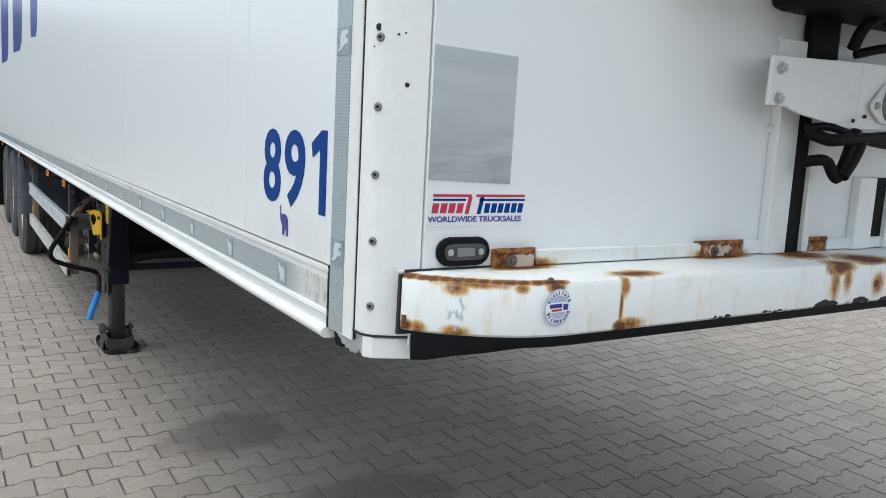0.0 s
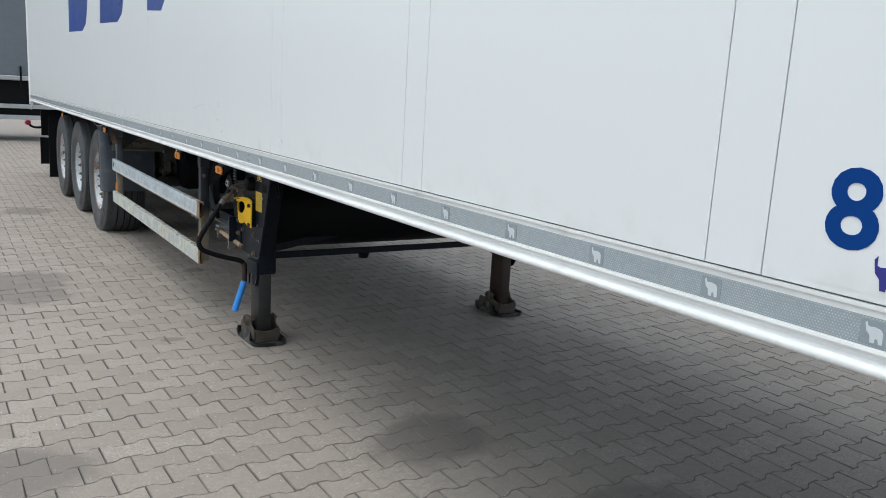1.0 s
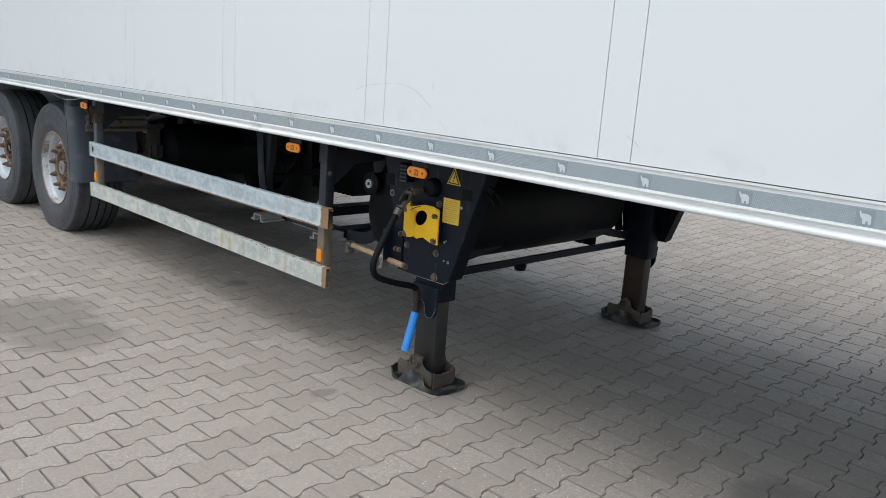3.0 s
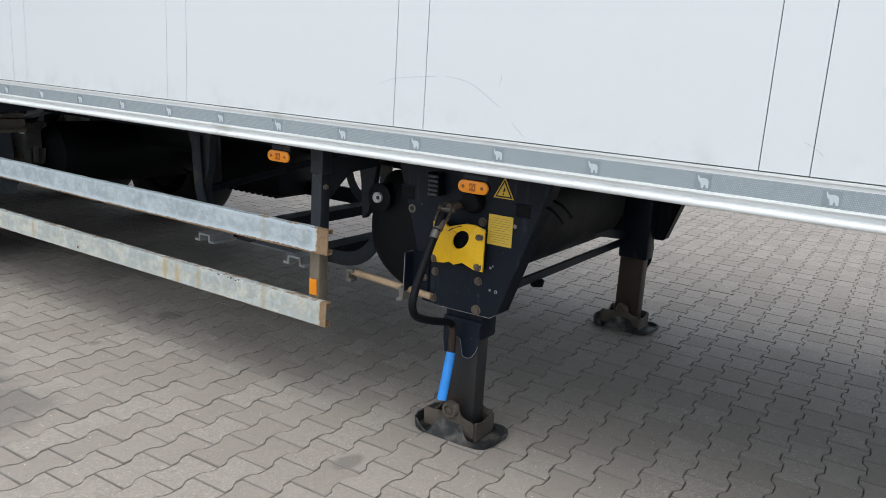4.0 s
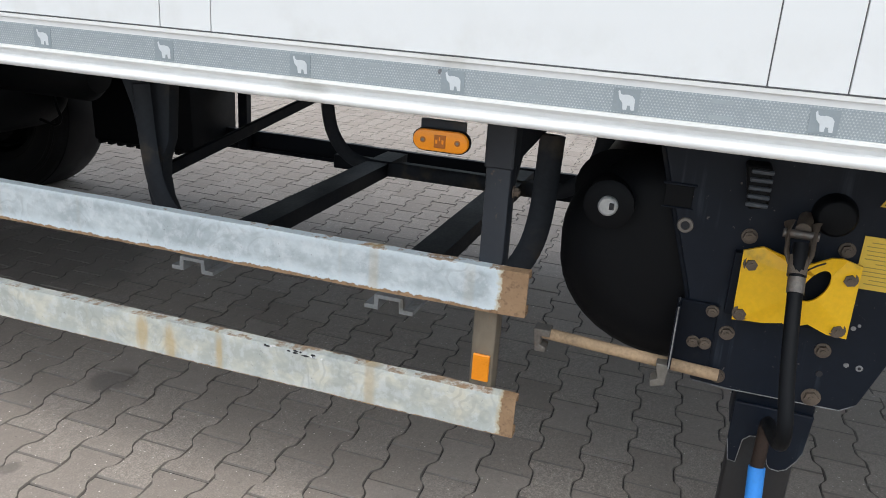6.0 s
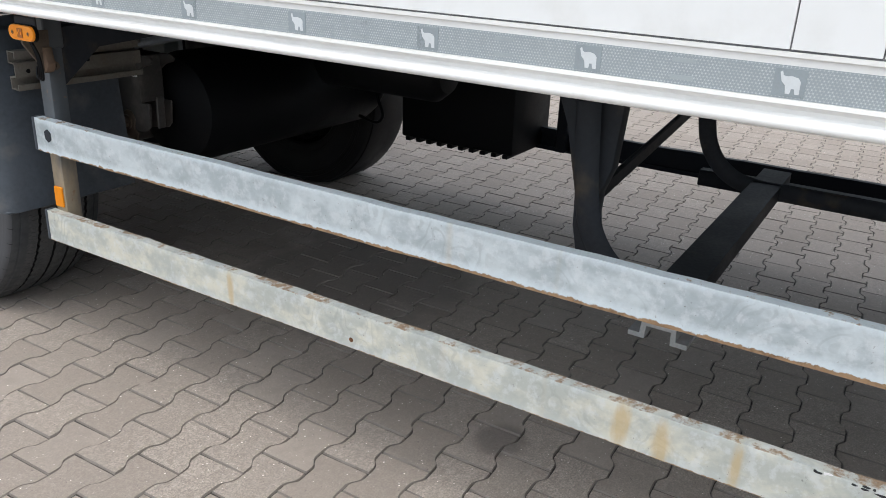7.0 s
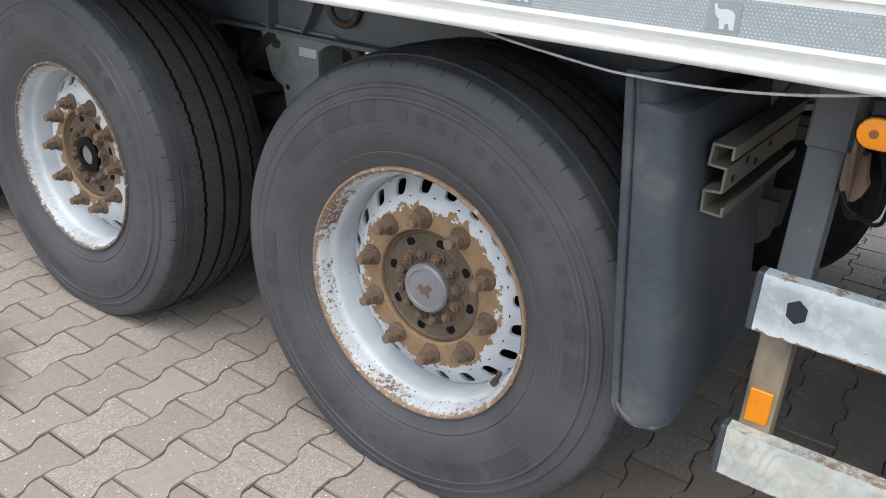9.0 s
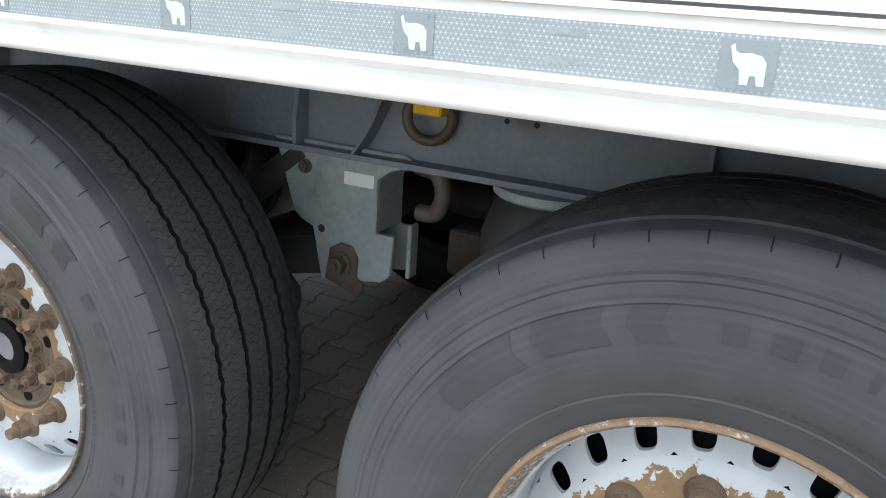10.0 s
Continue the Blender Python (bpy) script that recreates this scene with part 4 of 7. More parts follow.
for x0, x1, xb in ((0.683, 0.7625, 0.717), (1.146, 1.2735, 1.195), (1.466, 1.5475, 1.480)):
    o = part("rusty_bracket", bevel(box(B(), x0, x1, FRONT_Y - 0.010, FRONT_Y, 1.2465, 1.2765), 0.0012), M_BRACKET, trailer, "rusted fixing bracket with one bolt and remains of white paint")
    part("bracket_fold", bevel(box(B(), x0 + 0.002, x1 - 0.002, FRONT_Y - 0.0145, FRONT_Y - 0.0105, 1.2705, 1.2785), 0.001), M_BRACKET, o)
    part("bolt", lathe(bolt(B(), (xb, FRONT_Y - 0.010, 1.2575), (0, -1, 0), 0.0052, 0.008, 1.0), [(0.0052, FRONT_Y - 0.0103), (0.0058, FRONT_Y - 0.0128), (0.0098, FRONT_Y - 0.0128), (0.0102, FRONT_Y - 0.0103)], "y", (xb, 0, 1.2575), 18), M_STEEL, o, "dull steel bolt with a washer")
part("ledge_screw", bolt(B(), (0.709, 0.853, 1.2458), (0, 0, 1), 0.0045, 0.004, 1.5), M_BOLT, trailer)
rs = lathe(B(), [(0, 0), (0.0275, 0), (0.0275, 0.0008), (0, 0.0008)], "z", n=32)
rs = part("round_sticker", rs, M_BLUE_PALE, trailer, "round pale blue quality sticker", 0, on_front(0.7155, 1.2085, 0.8405) @ pose(0, 0, 0, 0, 3.5, 0))
part("sticker_ring", lathe(B(), [(0.0175, 0.0012), (0.0255, 0.0012)], "z", n=32), M_LABEL, rs, "", 0, WORLD[rs])
part("sticker_band", box(B(), -0.021, 0.021, -0.0075, 0.0075, 0.0010, 0.0016), M_LABEL, rs, "", 0, WORLD[rs])
part("name_bar", box(B(), -0.018, 0.006, -0.0005, 0.0055, 0.0014, 0.0020), M_NAVY, rs, "", 0, WORLD[rs])
part("name_bar", box(B(), -0.014, 0.006, -0.0055, -0.0025, 0.0014, 0.0020), M_RED, rs, "", 0, WORLD[rs])
part("name_bar", box(B(), 0.009, 0.018, -0.0045, 0.0045, 0.0014, 0.0020), M_NAVY, rs, "", 0, WORLD[rs])
for word, s in (("QUALITÄTS", 1), ("SICHERUNG", -1)):
    for k, ch in enumerate(word):
        a = radians(90 * s - s * (k - 4) * 16.5)
        at = WORLD[rs] @ Matrix.Translation((0.0215 * math.cos(a), 0.0215 * math.sin(a), 0.0011)) @ Matrix.Rotation(a - s * math.pi / 2, 4, "Z") @ Matrix.Translation((-0.0019, -0.0025, 0))
        lettering("lettering", ch, M_NAVY, rs, at, 0.0012 if ch == "I" else 0.0038, 0.0052, 0.01)

# channels, connector bracket, cables and cooling unit on the front wall
for x0, top in ((1.365, 1.665), (1.665, 1.405)):
    ch = part("upright_channel", bevel(box(B(), x0 - 0.034, x0 + 0.029, FRONT_Y - 0.022, FRONT_Y, 1.2485, top), 0.003, 2), M_ALU, trailer, "white upright channel on the front wall")
    part("channel_back", box(B(), x0 + 0.030, x0 + 0.085, FRONT_Y - 0.010, FRONT_Y, 1.2485, top), M_BLACK, ch)
    part("channel_lip", bevel(box(B(), x0 + 0.085, x0 + 0.105, FRONT_Y - 0.022, FRONT_Y, 1.2485, min(top, 1.54)), 0.003), M_ALU, ch)
part("cable_duct", bevel(box(B(), 1.40, 1.49, FRONT_Y - 0.030, FRONT_Y, 1.60, 1.80), 0.012, 2), M_BLACK, trailer, "black cable duct")
cb = part("connector_bracket", bevel(prism(B(), [(1.220, 1.533), (1.224, 1.621), (1.36, 1.626), (1.50, 1.632), (1.50, 1.5035), (1.455, 1.504), (1.32, 1.522), (1.272, 1.533)], "y", 0.898, 0.906), 0.001), M_ALU, trailer, "white folded steel connector bracket")
part("bracket_face", bevel(prism(B(), [(1.5003, 0.898), (1.76, 0.860), (1.76, 0.868), (1.5003, 0.906)], "z", 1.5035, 1.632), 0.001), M_ALU, cb)
part("bracket_side", box(B(), 1.30, 1.76, 0.906, 0.965, 1.620, 1.626), M_ALU, cb)
for z in (1.600, 1.546):
    part("bolt", bolt(B(), (1.246, 0.898, z), (0, -1, 0), 0.0085, 0.010), M_ZINC, cb)
for x, z in ((1.475, 1.518), (1.513, 1.528)):
    part("screw_hole", lathe(B(), [(0, 0.8885), (0.004, 0.8885), (0.004, 0.892)], "y", (x, 0, z), 10), M_SEAM, cb)
flange = [(1.528, 1.562), (1.518, 1.551), (1.522, 1.540), (1.552, 1.518), (1.62, 1.510), (1.66, 1.545), (1.64, 1.590), (1.60, 1.605), (1.565, 1.602)]
sock = part("connector_socket", bevel(prism(B(), flange, "y", 0.880, 0.888), 0.003, 2), M_ALU, cb, "plug socket with a grey lid", 30)
part("socket_lid", lathe(B(), [(0.0, -0.030), (0.030, -0.028), (0.037, -0.020), (0.039, 0.0)], "y", (1.590, 0.880, 1.556), 28), M_CAP, sock, "round grey lid", 40)
for x, z in ((1.531, 1.550), (1.575, 1.595)):
    part("screw", bolt(B(), (x, 0.880, z), (0, -1, 0), 0.006, 0.006), M_ZINC, sock)
for z in (1.668, 1.494):
    part("bolt", bolt(B(), (1.333, FRONT_Y, z), (0, -1, 0), 0.009, 0.010, 1.2), M_ALU, trailer)
for pts, r in (([(1.375, 0.93, 1.430), (1.385, 0.90, 1.438), (1.405, 0.89, 1.436), (1.428, 0.89, 1.414), (1.445, 0.89, 1.405), (1.46, 0.89, 1.43), (1.49, 0.89, 1.50)], 0.011),
               ([(1.375, 0.92, 1.492), (1.40, 0.89, 1.478), (1.437, 0.88, 1.480), (1.53, 0.88, 1.486), (1.60, 0.88, 1.490), (1.75, 0.88, 1.480)], 0.012),
               ([(1.37, 0.92, 1.498), (1.41, 0.90, 1.503), (1.45, 0.89, 1.495), (1.53, 0.88, 1.478), (1.66, 0.88, 1.470)], 0.008),
               ([(1.50, 0.88, 1.49), (1.48, 0.88, 1.45), (1.445, 0.88, 1.408)], 0.012), ([(1.48, 0.885, 1.50), (1.465, 0.885, 1.45), (1.44, 0.885, 1.41)], 0.010),
               ([(1.46, 0.90, 1.655), (1.455, 0.88, 1.69), (1.49, 0.87, 1.715), (1.56, 0.87, 1.70), (1.64, 0.87, 1.72)], 0.012),
               ([(1.47, 0.90, 1.645), (1.53, 0.87, 1.660), (1.62, 0.87, 1.655), (1.75, 0.88, 1.665)], 0.009)):
    part("cable", tube(B(), smooth_path(pts), r, 8), M_BLACK, trailer, "black cable", 60)
part("cooling_unit", bevel(box(B(), 1.285, 2.47, 0.78, FRONT_Y, 1.712, 3.5), 0.02, 2), M_BLACK, trailer, "dark cooling unit above the bumper")
# Out of view; added to block sky light from the wall below.
part("unseen_unit_housing", bevel(box(B(), 0.97, 2.62, 0.50, FRONT_Y, 1.80, 3.6), 0.03, 2), M_WHITE, trailer, "unseen white housing of the cooling unit, added to shade the wall top")
part("cooling_unit_cover", bevel(box(B(), 1.265, 2.49, 0.762, 0.93, 1.741, 3.48), 0.02, 2), M_WHITE, trailer)

# lettering on the side
for ch, y, w in (("8", 1.4665, 0.0925), ("9", 1.3545, 0.0985)):
    lettering("fleet_number", ch, M_BLUE, trailer, on_side(y, 1.3070, NEAR - 0.0005), w, 0.1375, 0.022, "dark blue fleet number")
part("fleet_number", prism(B(), [(0.037, 0), (0.064, 0), (0.064, 0.139), (0.042, 0.139), (0.0, 0.117), (0.006, 0.094), (0.037, 0.108)], "z", 0, 0.001), M_BLUE, trailer, "dark blue fleet number", 0, on_side(1.228, 1.307, NEAR - 0.0005))
part("backing_film", box(B(), NEAR - 0.0005, NEAR + 0.001, 1.158, 1.49, 1.243, 1.309), M_WHITE, trailer, "white film patch")
em = B()
prism(em, [(x * 1.42 + max(0.0, 0.4 * (z - 0.012)), z * 1.45 + max(0.0, 1.1 * (z - 0.012))) for x, z in EMBLEM], "z", 0, 0.0006)
part("emblem", em, M_NAVY, trailer, "small navy emblem", 0, on_side(1.352, 1.2755, NEAR - 0.0009))
for y0, y1, lean in ((10.45, 9.2, -0.25), (8.50, 7.42, -0.35), (6.62, 6.08, -0.3)):
    w = y0 - y1
    part("large_letter", prism(B(), [(y0, 2.0), (y1 + 0.25 * w, 1.975), (y1 + 0.08 * w, 2.03), (y1, 2.16), (y1 + lean, 3.0), (y0 + lean * 0.3, 3.0)], "x", NEAR - 0.0012, NEAR + 0.001), M_BLUE_FADED, trailer, "part of a large faded blue letter")
for a, b, c in (((5.43, 1.372), (5.36, 1.393), (5.20, 1.411)), ((5.16, 1.413), (5.06, 1.395), (4.95, 1.33)), ((4.952, 1.43), (4.95, 1.415), (4.955, 1.40)), ((4.90, 1.285), (4.875, 1.262), (4.853, 1.245)), ((4.05, 1.315), (4.02, 1.30), (4.0, 1.285))):
    pts = [(NEAR - 0.0004, p[0], p[1]) for p in (a, b, c)]
    part("scratch", tube(B(), smooth_path(pts, 6), 0.00045, 4), M_FAINT, trailer, "thin grey scratch")

# underside: main beams, cross members
BEAM = [(1.3, 1.03), (5.4, 1.03), (5.8, 1.02), (8.6, 1.01), (9.1, 0.897), (14.7, 0.897)]
for x in (1.142, mx(1.142)):
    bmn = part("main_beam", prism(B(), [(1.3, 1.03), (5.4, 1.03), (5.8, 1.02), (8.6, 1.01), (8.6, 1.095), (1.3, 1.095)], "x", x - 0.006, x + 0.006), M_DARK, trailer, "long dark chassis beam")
    # Same beam from y 8.6 on, in a paler blue-grey.
    bog = part("main_beam_rear", prism(B(), [(8.6, 1.01), (9.1, 0.897), (14.7, 0.897), (14.7, 1.095), (8.6, 1.095)], "x", x - 0.006, x + 0.006), M_BEAM, trailer, "blue-grey rear run of the main beam above the wheels")
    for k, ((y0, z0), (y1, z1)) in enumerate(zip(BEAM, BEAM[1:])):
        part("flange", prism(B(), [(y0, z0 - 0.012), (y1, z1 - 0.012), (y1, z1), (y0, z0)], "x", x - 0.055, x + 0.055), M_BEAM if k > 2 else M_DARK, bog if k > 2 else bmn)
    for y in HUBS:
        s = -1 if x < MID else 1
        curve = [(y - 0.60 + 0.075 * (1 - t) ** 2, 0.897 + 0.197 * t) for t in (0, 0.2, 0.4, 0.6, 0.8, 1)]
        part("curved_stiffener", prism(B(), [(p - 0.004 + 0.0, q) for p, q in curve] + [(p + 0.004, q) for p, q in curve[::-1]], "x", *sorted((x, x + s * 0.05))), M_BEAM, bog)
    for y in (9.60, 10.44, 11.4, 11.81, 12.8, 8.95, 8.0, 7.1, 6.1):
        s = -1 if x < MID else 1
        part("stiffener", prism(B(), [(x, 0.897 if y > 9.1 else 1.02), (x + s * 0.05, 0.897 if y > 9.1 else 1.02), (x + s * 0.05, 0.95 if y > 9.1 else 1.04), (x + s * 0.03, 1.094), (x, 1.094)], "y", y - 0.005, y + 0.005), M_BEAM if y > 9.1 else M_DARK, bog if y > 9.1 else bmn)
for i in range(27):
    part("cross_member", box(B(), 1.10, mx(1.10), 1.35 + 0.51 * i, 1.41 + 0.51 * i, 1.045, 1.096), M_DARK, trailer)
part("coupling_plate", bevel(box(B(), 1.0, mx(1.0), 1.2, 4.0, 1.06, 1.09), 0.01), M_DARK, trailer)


# ---- side marker lamps ----
def marker_lamp(y, z=1.0575):
    body = part("marker_lamp", bevel(prism(B(), oval(y, z, 0.118, 0.043), "x", 0.512, 0.528), 0.005, 2), M_AMBER, trailer, "oblong amber side marker lamp", 40)
    part("lamp_bracket", bevel(box(B(), 0.528, 0.536, y - 0.048, y + 0.048, z - 0.005, 1.098), 0.002), M_FRAME, body)
    core = part("lamp_core", bevel(box(B(), 0.5095, 0.513, y - 0.012, y + 0.012, z - 0.013, z + 0.013), 0.001), M_AMBER_D, body)
    for a, b, w in ((-0.0065, 0.0, 0.006), (0.0065, 0.0, 0.006), (0.0, 0.006, 0.003)):
        part("core_rib", box(B(), 0.5088, 0.5097, y + a - w * 0.35, y + a + w * 0.35, z + b - 0.0045, z + b + 0.0035), M_AMBER, core)
    for s in (-1, 1):
        part("lamp_recess", lathe(B(), [(0, -0.0005), (0.006, -0.0005), (0.007, 0.001)], "x", (0.512, y + s * 0.0365, z), 14), M_AMBER_D, body)
        part("screw", bolt(B(), (0.5115, y + s * 0.0365, z), (-1, 0, 0), 0.0024, 0.002), M_STEEL, body)
    part("lamp_rim", prism(B(), oval(y, z, 0.122, 0.047), "x", 0.520, 0.530), M_BLACK, body)


for y, z in ((5.045, 1.0585), (5.947, 1.0575), (8.600, 1.0545), (11.5, 1.0575)):
    marker_lamp(y, z)


# ---- wheels ----
def tyre_profile():
    p = [(0.286, -0.150), (0.298, -0.166), (0.312, -0.171), (0.325, -0.1775), (0.331, -0.1805), (0.334, -0.1825), (0.337, -0.1815), (0.345, -0.1860), (0.372, -0.1940), (0.400, -0.1970), (0.428, -0.1970), (0.446, -0.1955),
         (0.449, -0.1972), (0.454, -0.1965), (0.457, -0.1925), (0.470, -0.1905), (0.473, -0.1922), (0.479, -0.1910), (0.482, -0.1865), (0.500, -0.1830), (0.511, -0.1785), (0.5186, -0.1745), (0.5225, -0.1690)]
    return p


R_TYRE = 0.543
GROOVES = (-0.078, -0.012, 0.048, 0.104)
SHOULDER = [(0.5262, -0.157), (0.5300, -0.1475), (0.5262, -0.1455), (0.5270, -0.1435), (0.5330, -0.1415), (0.5365, -0.126)]


def tyre_bm(flat):
    """Tyre with scalloped grooves, pressed flat where it stands, flat metres below the hub."""
    bm, n = B(), 312
    half = tyre_profile()
    tread = list(SHOULDER)
    for g in GROOVES:
        r = R_TYRE - 0.35 * g * g
        tread += [(r, g - 0.0050), (r - 0.015, g - 0.0036), (r - 0.015, g + 0.0036), (r, g + 0.0050)]
    tread += [(r, -x) for r, x in SHOULDER[::-1]]
    prof = half + tread + [(r, -x) for r, x in half[::-1]]
    first, last = len(half) + len(SHOULDER), len(half) + len(tread) - len(SHOULDER)
    rows = []
    for i in range(n):
        a = 2 * math.pi * i / n
        row = []
        for j, (r, x) in enumerate(prof):
            if first <= j < last:
                x += (0.0026 if abs(x) > 0.06 else 0.0014) * (1 if i % 3 == 0 else -0.5)
            y, z = r * math.cos(a), r * math.sin(a)
            if z < -flat:
                x += math.copysign(0.25 * (-flat - z), x)
                z = -flat + 0.0005
            elif z < -flat + 0.10 and 0.3 < r:
                x += math.copysign(0.006 * (1 - (z + flat) / 0.10), x)
            row.append(bm.verts.new((x, y, z)))
        rows.append(row)
    for p, q in zip(rows, rows[1:] + rows[:1]):
        for j in range(len(prof) - 1):
            bm.faces.new((p[j], p[j + 1], q[j + 1], q[j]))
    return bm


def side_x(r):
    p = tyre_profile()
    for (r0, x0), (r1, x1) in zip(p, p[1:]):
        if r0 <= r <= r1:
            return x0 + (x1 - x0) * (r - r0) / (r1 - r0)
    return -0.18


def patch(bm, r0, r1, a0, a1, skew=0.0, up=0.0012):
    """A thin raised piece of the sidewall between two radii and two angles."""
    nr, na = 4, max(2, int((a1 - a0) / 3))
    def at(i, k):
        r = r0 + (r1 - r0) * i / nr
        a = radians(a0 + (a1 - a0) * k / na + skew * abs(i / nr - 0.5))
        return bm.verts.new((side_x(r) - up, r * math.cos(a), r * math.sin(a)))
    g = [[at(i, k) for i in range(nr + 1)] for k in range(na + 1)]
    for k in range(na):
        for i in range(nr):
            bm.faces.new((g[k][i], g[k + 1][i], g[k + 1][i + 1], g[k][i + 1]))
    return bm


def sidewall_bars(base):
    """Rows of plain raised bars where the maker's name stands."""
    bm = B()
    for k, w in enumerate((3.6, 3.8, 3.2, 1.2, 3.6, 3.4)):
        a = base - 27 + k * 6.6
        patch(bm, 0.410, 0.433, a, a + w)
    for k in range(5):
        a = base + 18 + k * 6.4
        patch(bm, 0.410, 0.432, a, a + (3.4, 3.2, 1.4, 3.4, 3.0)[k])
    for k in range(30):
        patch(bm, 0.345, 0.349, base - 24 + k * 1.9, base - 23 + k * 1.9)
    return bm


BLOCKS = [(r0, r1, base + a0, base + a1, sk) for base in (111, 291) for r0, r1, a0, a1, sk in ((0.403, 0.447, -39, -33.5, 3), (0.402, 0.447, -55, -43, 3), (0.398, 0.446, -76, -59, 3), (0.403, 0.447, 56, 61.5, -3), (0.402, 0.447, 65, 77, -3))]


def rim_bm():
    bm, n = B(), 160
    outer = [(0.284, -0.146), (0.2985, -0.160), (0.3010, -0.168), (0.2990, -0.1735), (0.2940, -0.1740), (0.2885, -0.168), (0.2840, -0.158), (0.2810, -0.142), (0.2790, -0.132), (0.2755, -0.127), (0.2725, -0.1235),
             (0.2705, -0.112), (0.2695, -0.080), (0.2680, -0.060), (0.2640, -0.040), (0.2630, 0.0), (0.2630, 0.15)]
    lathe(bm, outer, "x", n=n)
    disc = [(0.2685, -0.050), (0.2645, -0.0560), (0.2610, -0.0605), (0.2595, -0.0622), (0.2570, -0.0646), (0.2535, -0.0676), (0.2480, -0.0716), (0.2300, -0.0850), (0.2255, -0.0882), (0.2225, -0.0903), (0.2205, -0.0916), (0.2190, -0.0925), (0.2150, -0.0950),
            (0.2080, -0.0995), (0.2000, -0.1035), (0.1880, -0.105), (0.1430, -0.105), (0.1400, -0.102), (0.1400, -0.088)]
    disc_out, disc_in = disc[:3], disc[12:]
    lathe(bm, disc_out, "x", n=n)
    lathe(bm, disc_in, "x", n=n)
    (ra, xa), (rb, xb) = disc_out[-1], disc_in[0]
    def cone(ang, s, sink=0.0):
        r, x = ra + (rb - ra) * s, xa + (xb - xa) * s
        return bm.verts.new((x + sink, r * math.cos(ang), r * math.sin(ang)))
    half, cnt = math.pi / 20, 40
    for k in range(20):
        mid = 2 * half * (k + 0.5)
        rings = [[], [], [], []]
        for q in range(cnt):
            t = 2 * math.pi * (q + 0.5) / cnt
            c, s = math.cos(t), math.sin(t)
            f = 1 / max(abs(c), abs(s))
            e = (abs(c) ** 3.2 + abs(s) ** 3.2) ** (-1 / 3.2)
            hu, hv = c * e * 0.42, s * e * 0.37
            for row, w in ((0, 1.0), (1, 0.45), (2, 0.0)):
                u, v = c * f * w + hu * (1 - w), 0.5 * s * f * w + hv * (1 - w)
                rings[row].append(cone(mid + u * half, 0.5 + v))
            rings[3].append(cone(mid + hu * half, 0.5 + hv, 0.009))
        for p, q in zip(rings, rings[1:]):
            for m in range(cnt):
                bm.faces.new((p[m], p[(m + 1) % cnt], q[(m + 1) % cnt], q[m]))
    bmesh.ops.remove_doubles(bm, verts=bm.verts[:], dist=0.0002)
    return bm


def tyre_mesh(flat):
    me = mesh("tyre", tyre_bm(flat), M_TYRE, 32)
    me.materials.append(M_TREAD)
    me.materials.append(M_SHADE_RUBBER)
    for poly in me.polygons:
        c = poly.center
        if math.hypot(c.y, c.z) > 0.521 or abs(c.x) < 0.165 and c.z < -0.46:
            poly.material_index = 1
            # Groove faces get the darker rubber, so recess shade is painted in.
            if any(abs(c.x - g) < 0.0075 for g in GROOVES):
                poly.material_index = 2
    return me


# Far tyres: plain section with under-trailer shade painted into the rubber.
far_me = mesh("tyre", lathe(B(), tyre_profile() + SHOULDER + [(r, -x) for r, x in SHOULDER[::-1]] + [(r, -x) for r, x in tyre_profile()[::-1]], "x", n=96), M_SHADE_RUBBER, 32)
block_mes = [mesh("sidewall_block", patch(B(), *b), M_MARK) for b in BLOCKS]
bar_mes = [mesh("sidewall_print", sidewall_bars(b), M_MARK) for b in (113, 293)]
notch = B()
for k in range(52):
    a = 2 * math.pi * k / 52
    c, s = math.cos(a), math.sin(a)
    q = []
    for x, r in ((-0.1797, 0.5115), (-0.1758, 0.5192), (-0.1702, 0.5234), (-0.1665, 0.5248)):
        q.append([notch.verts.new((x, r * c - d * s, r * s + d * c)) for d in (-0.0010, 0.0010)])
    for e, f in zip(q, q[1:]):
        notch.faces.new((e[0], f[0], f[1], e[1]))
# Notches are dark strips: the shade of small cuts put in as colour.
notch_me = mesh("shoulder_notch", notch, M_SHADE_RUBBER)
rim_me = mesh("wheel", rim_bm(), M_RIM, 40)
rim_b_me = rim_me.copy()
rim_b_me.materials[0] = M_RIM_B
# Far rims: white swapped for near-black so the inner side looks shaded.
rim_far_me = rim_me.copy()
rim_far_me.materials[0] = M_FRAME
drum_me = mesh("brake_drum", lathe(B(), [(0.135, -0.085), (0.255, -0.02), (0.258, 0.02), (0.22, 0.20), (0.0, 0.20)], "x", n=40), M_BLACK, 35)
hub_me = mesh("hub", lathe(B(), [(0.1405, -0.094), (0.132, -0.097), (0.127, -0.091), (0.108, -0.0900), (0.104, -0.093), (0.072, -0.090), (0.066, -0.098), (0.0, -0.098)], "x", n=40), M_HUB, 35)
cap_me = mesh("hub_cap", lathe(B(), [(0.060, -0.095), (0.060, -0.112), (0.055, -0.118), (0.047, -0.1185), (0.045, -0.116), (0.040, -0.117), (0.0, -0.119)], "x", n=36), M_CAP, 35)
darkcap_me = mesh("hub_cap", lathe(B(), [(0.058, -0.095), (0.058, -0.108), (0.045, -0.112), (0.032, -0.112), (0.030, -0.104), (0.0, -0.104)], "x", n=32), M_BLACK, 35)
seal_me = mesh("hub_seal", lathe(B(), [(0, -0.106), (0.029, -0.106), (0.030, -0.103)], "x", n=28), M_CAP)
capmark = B()
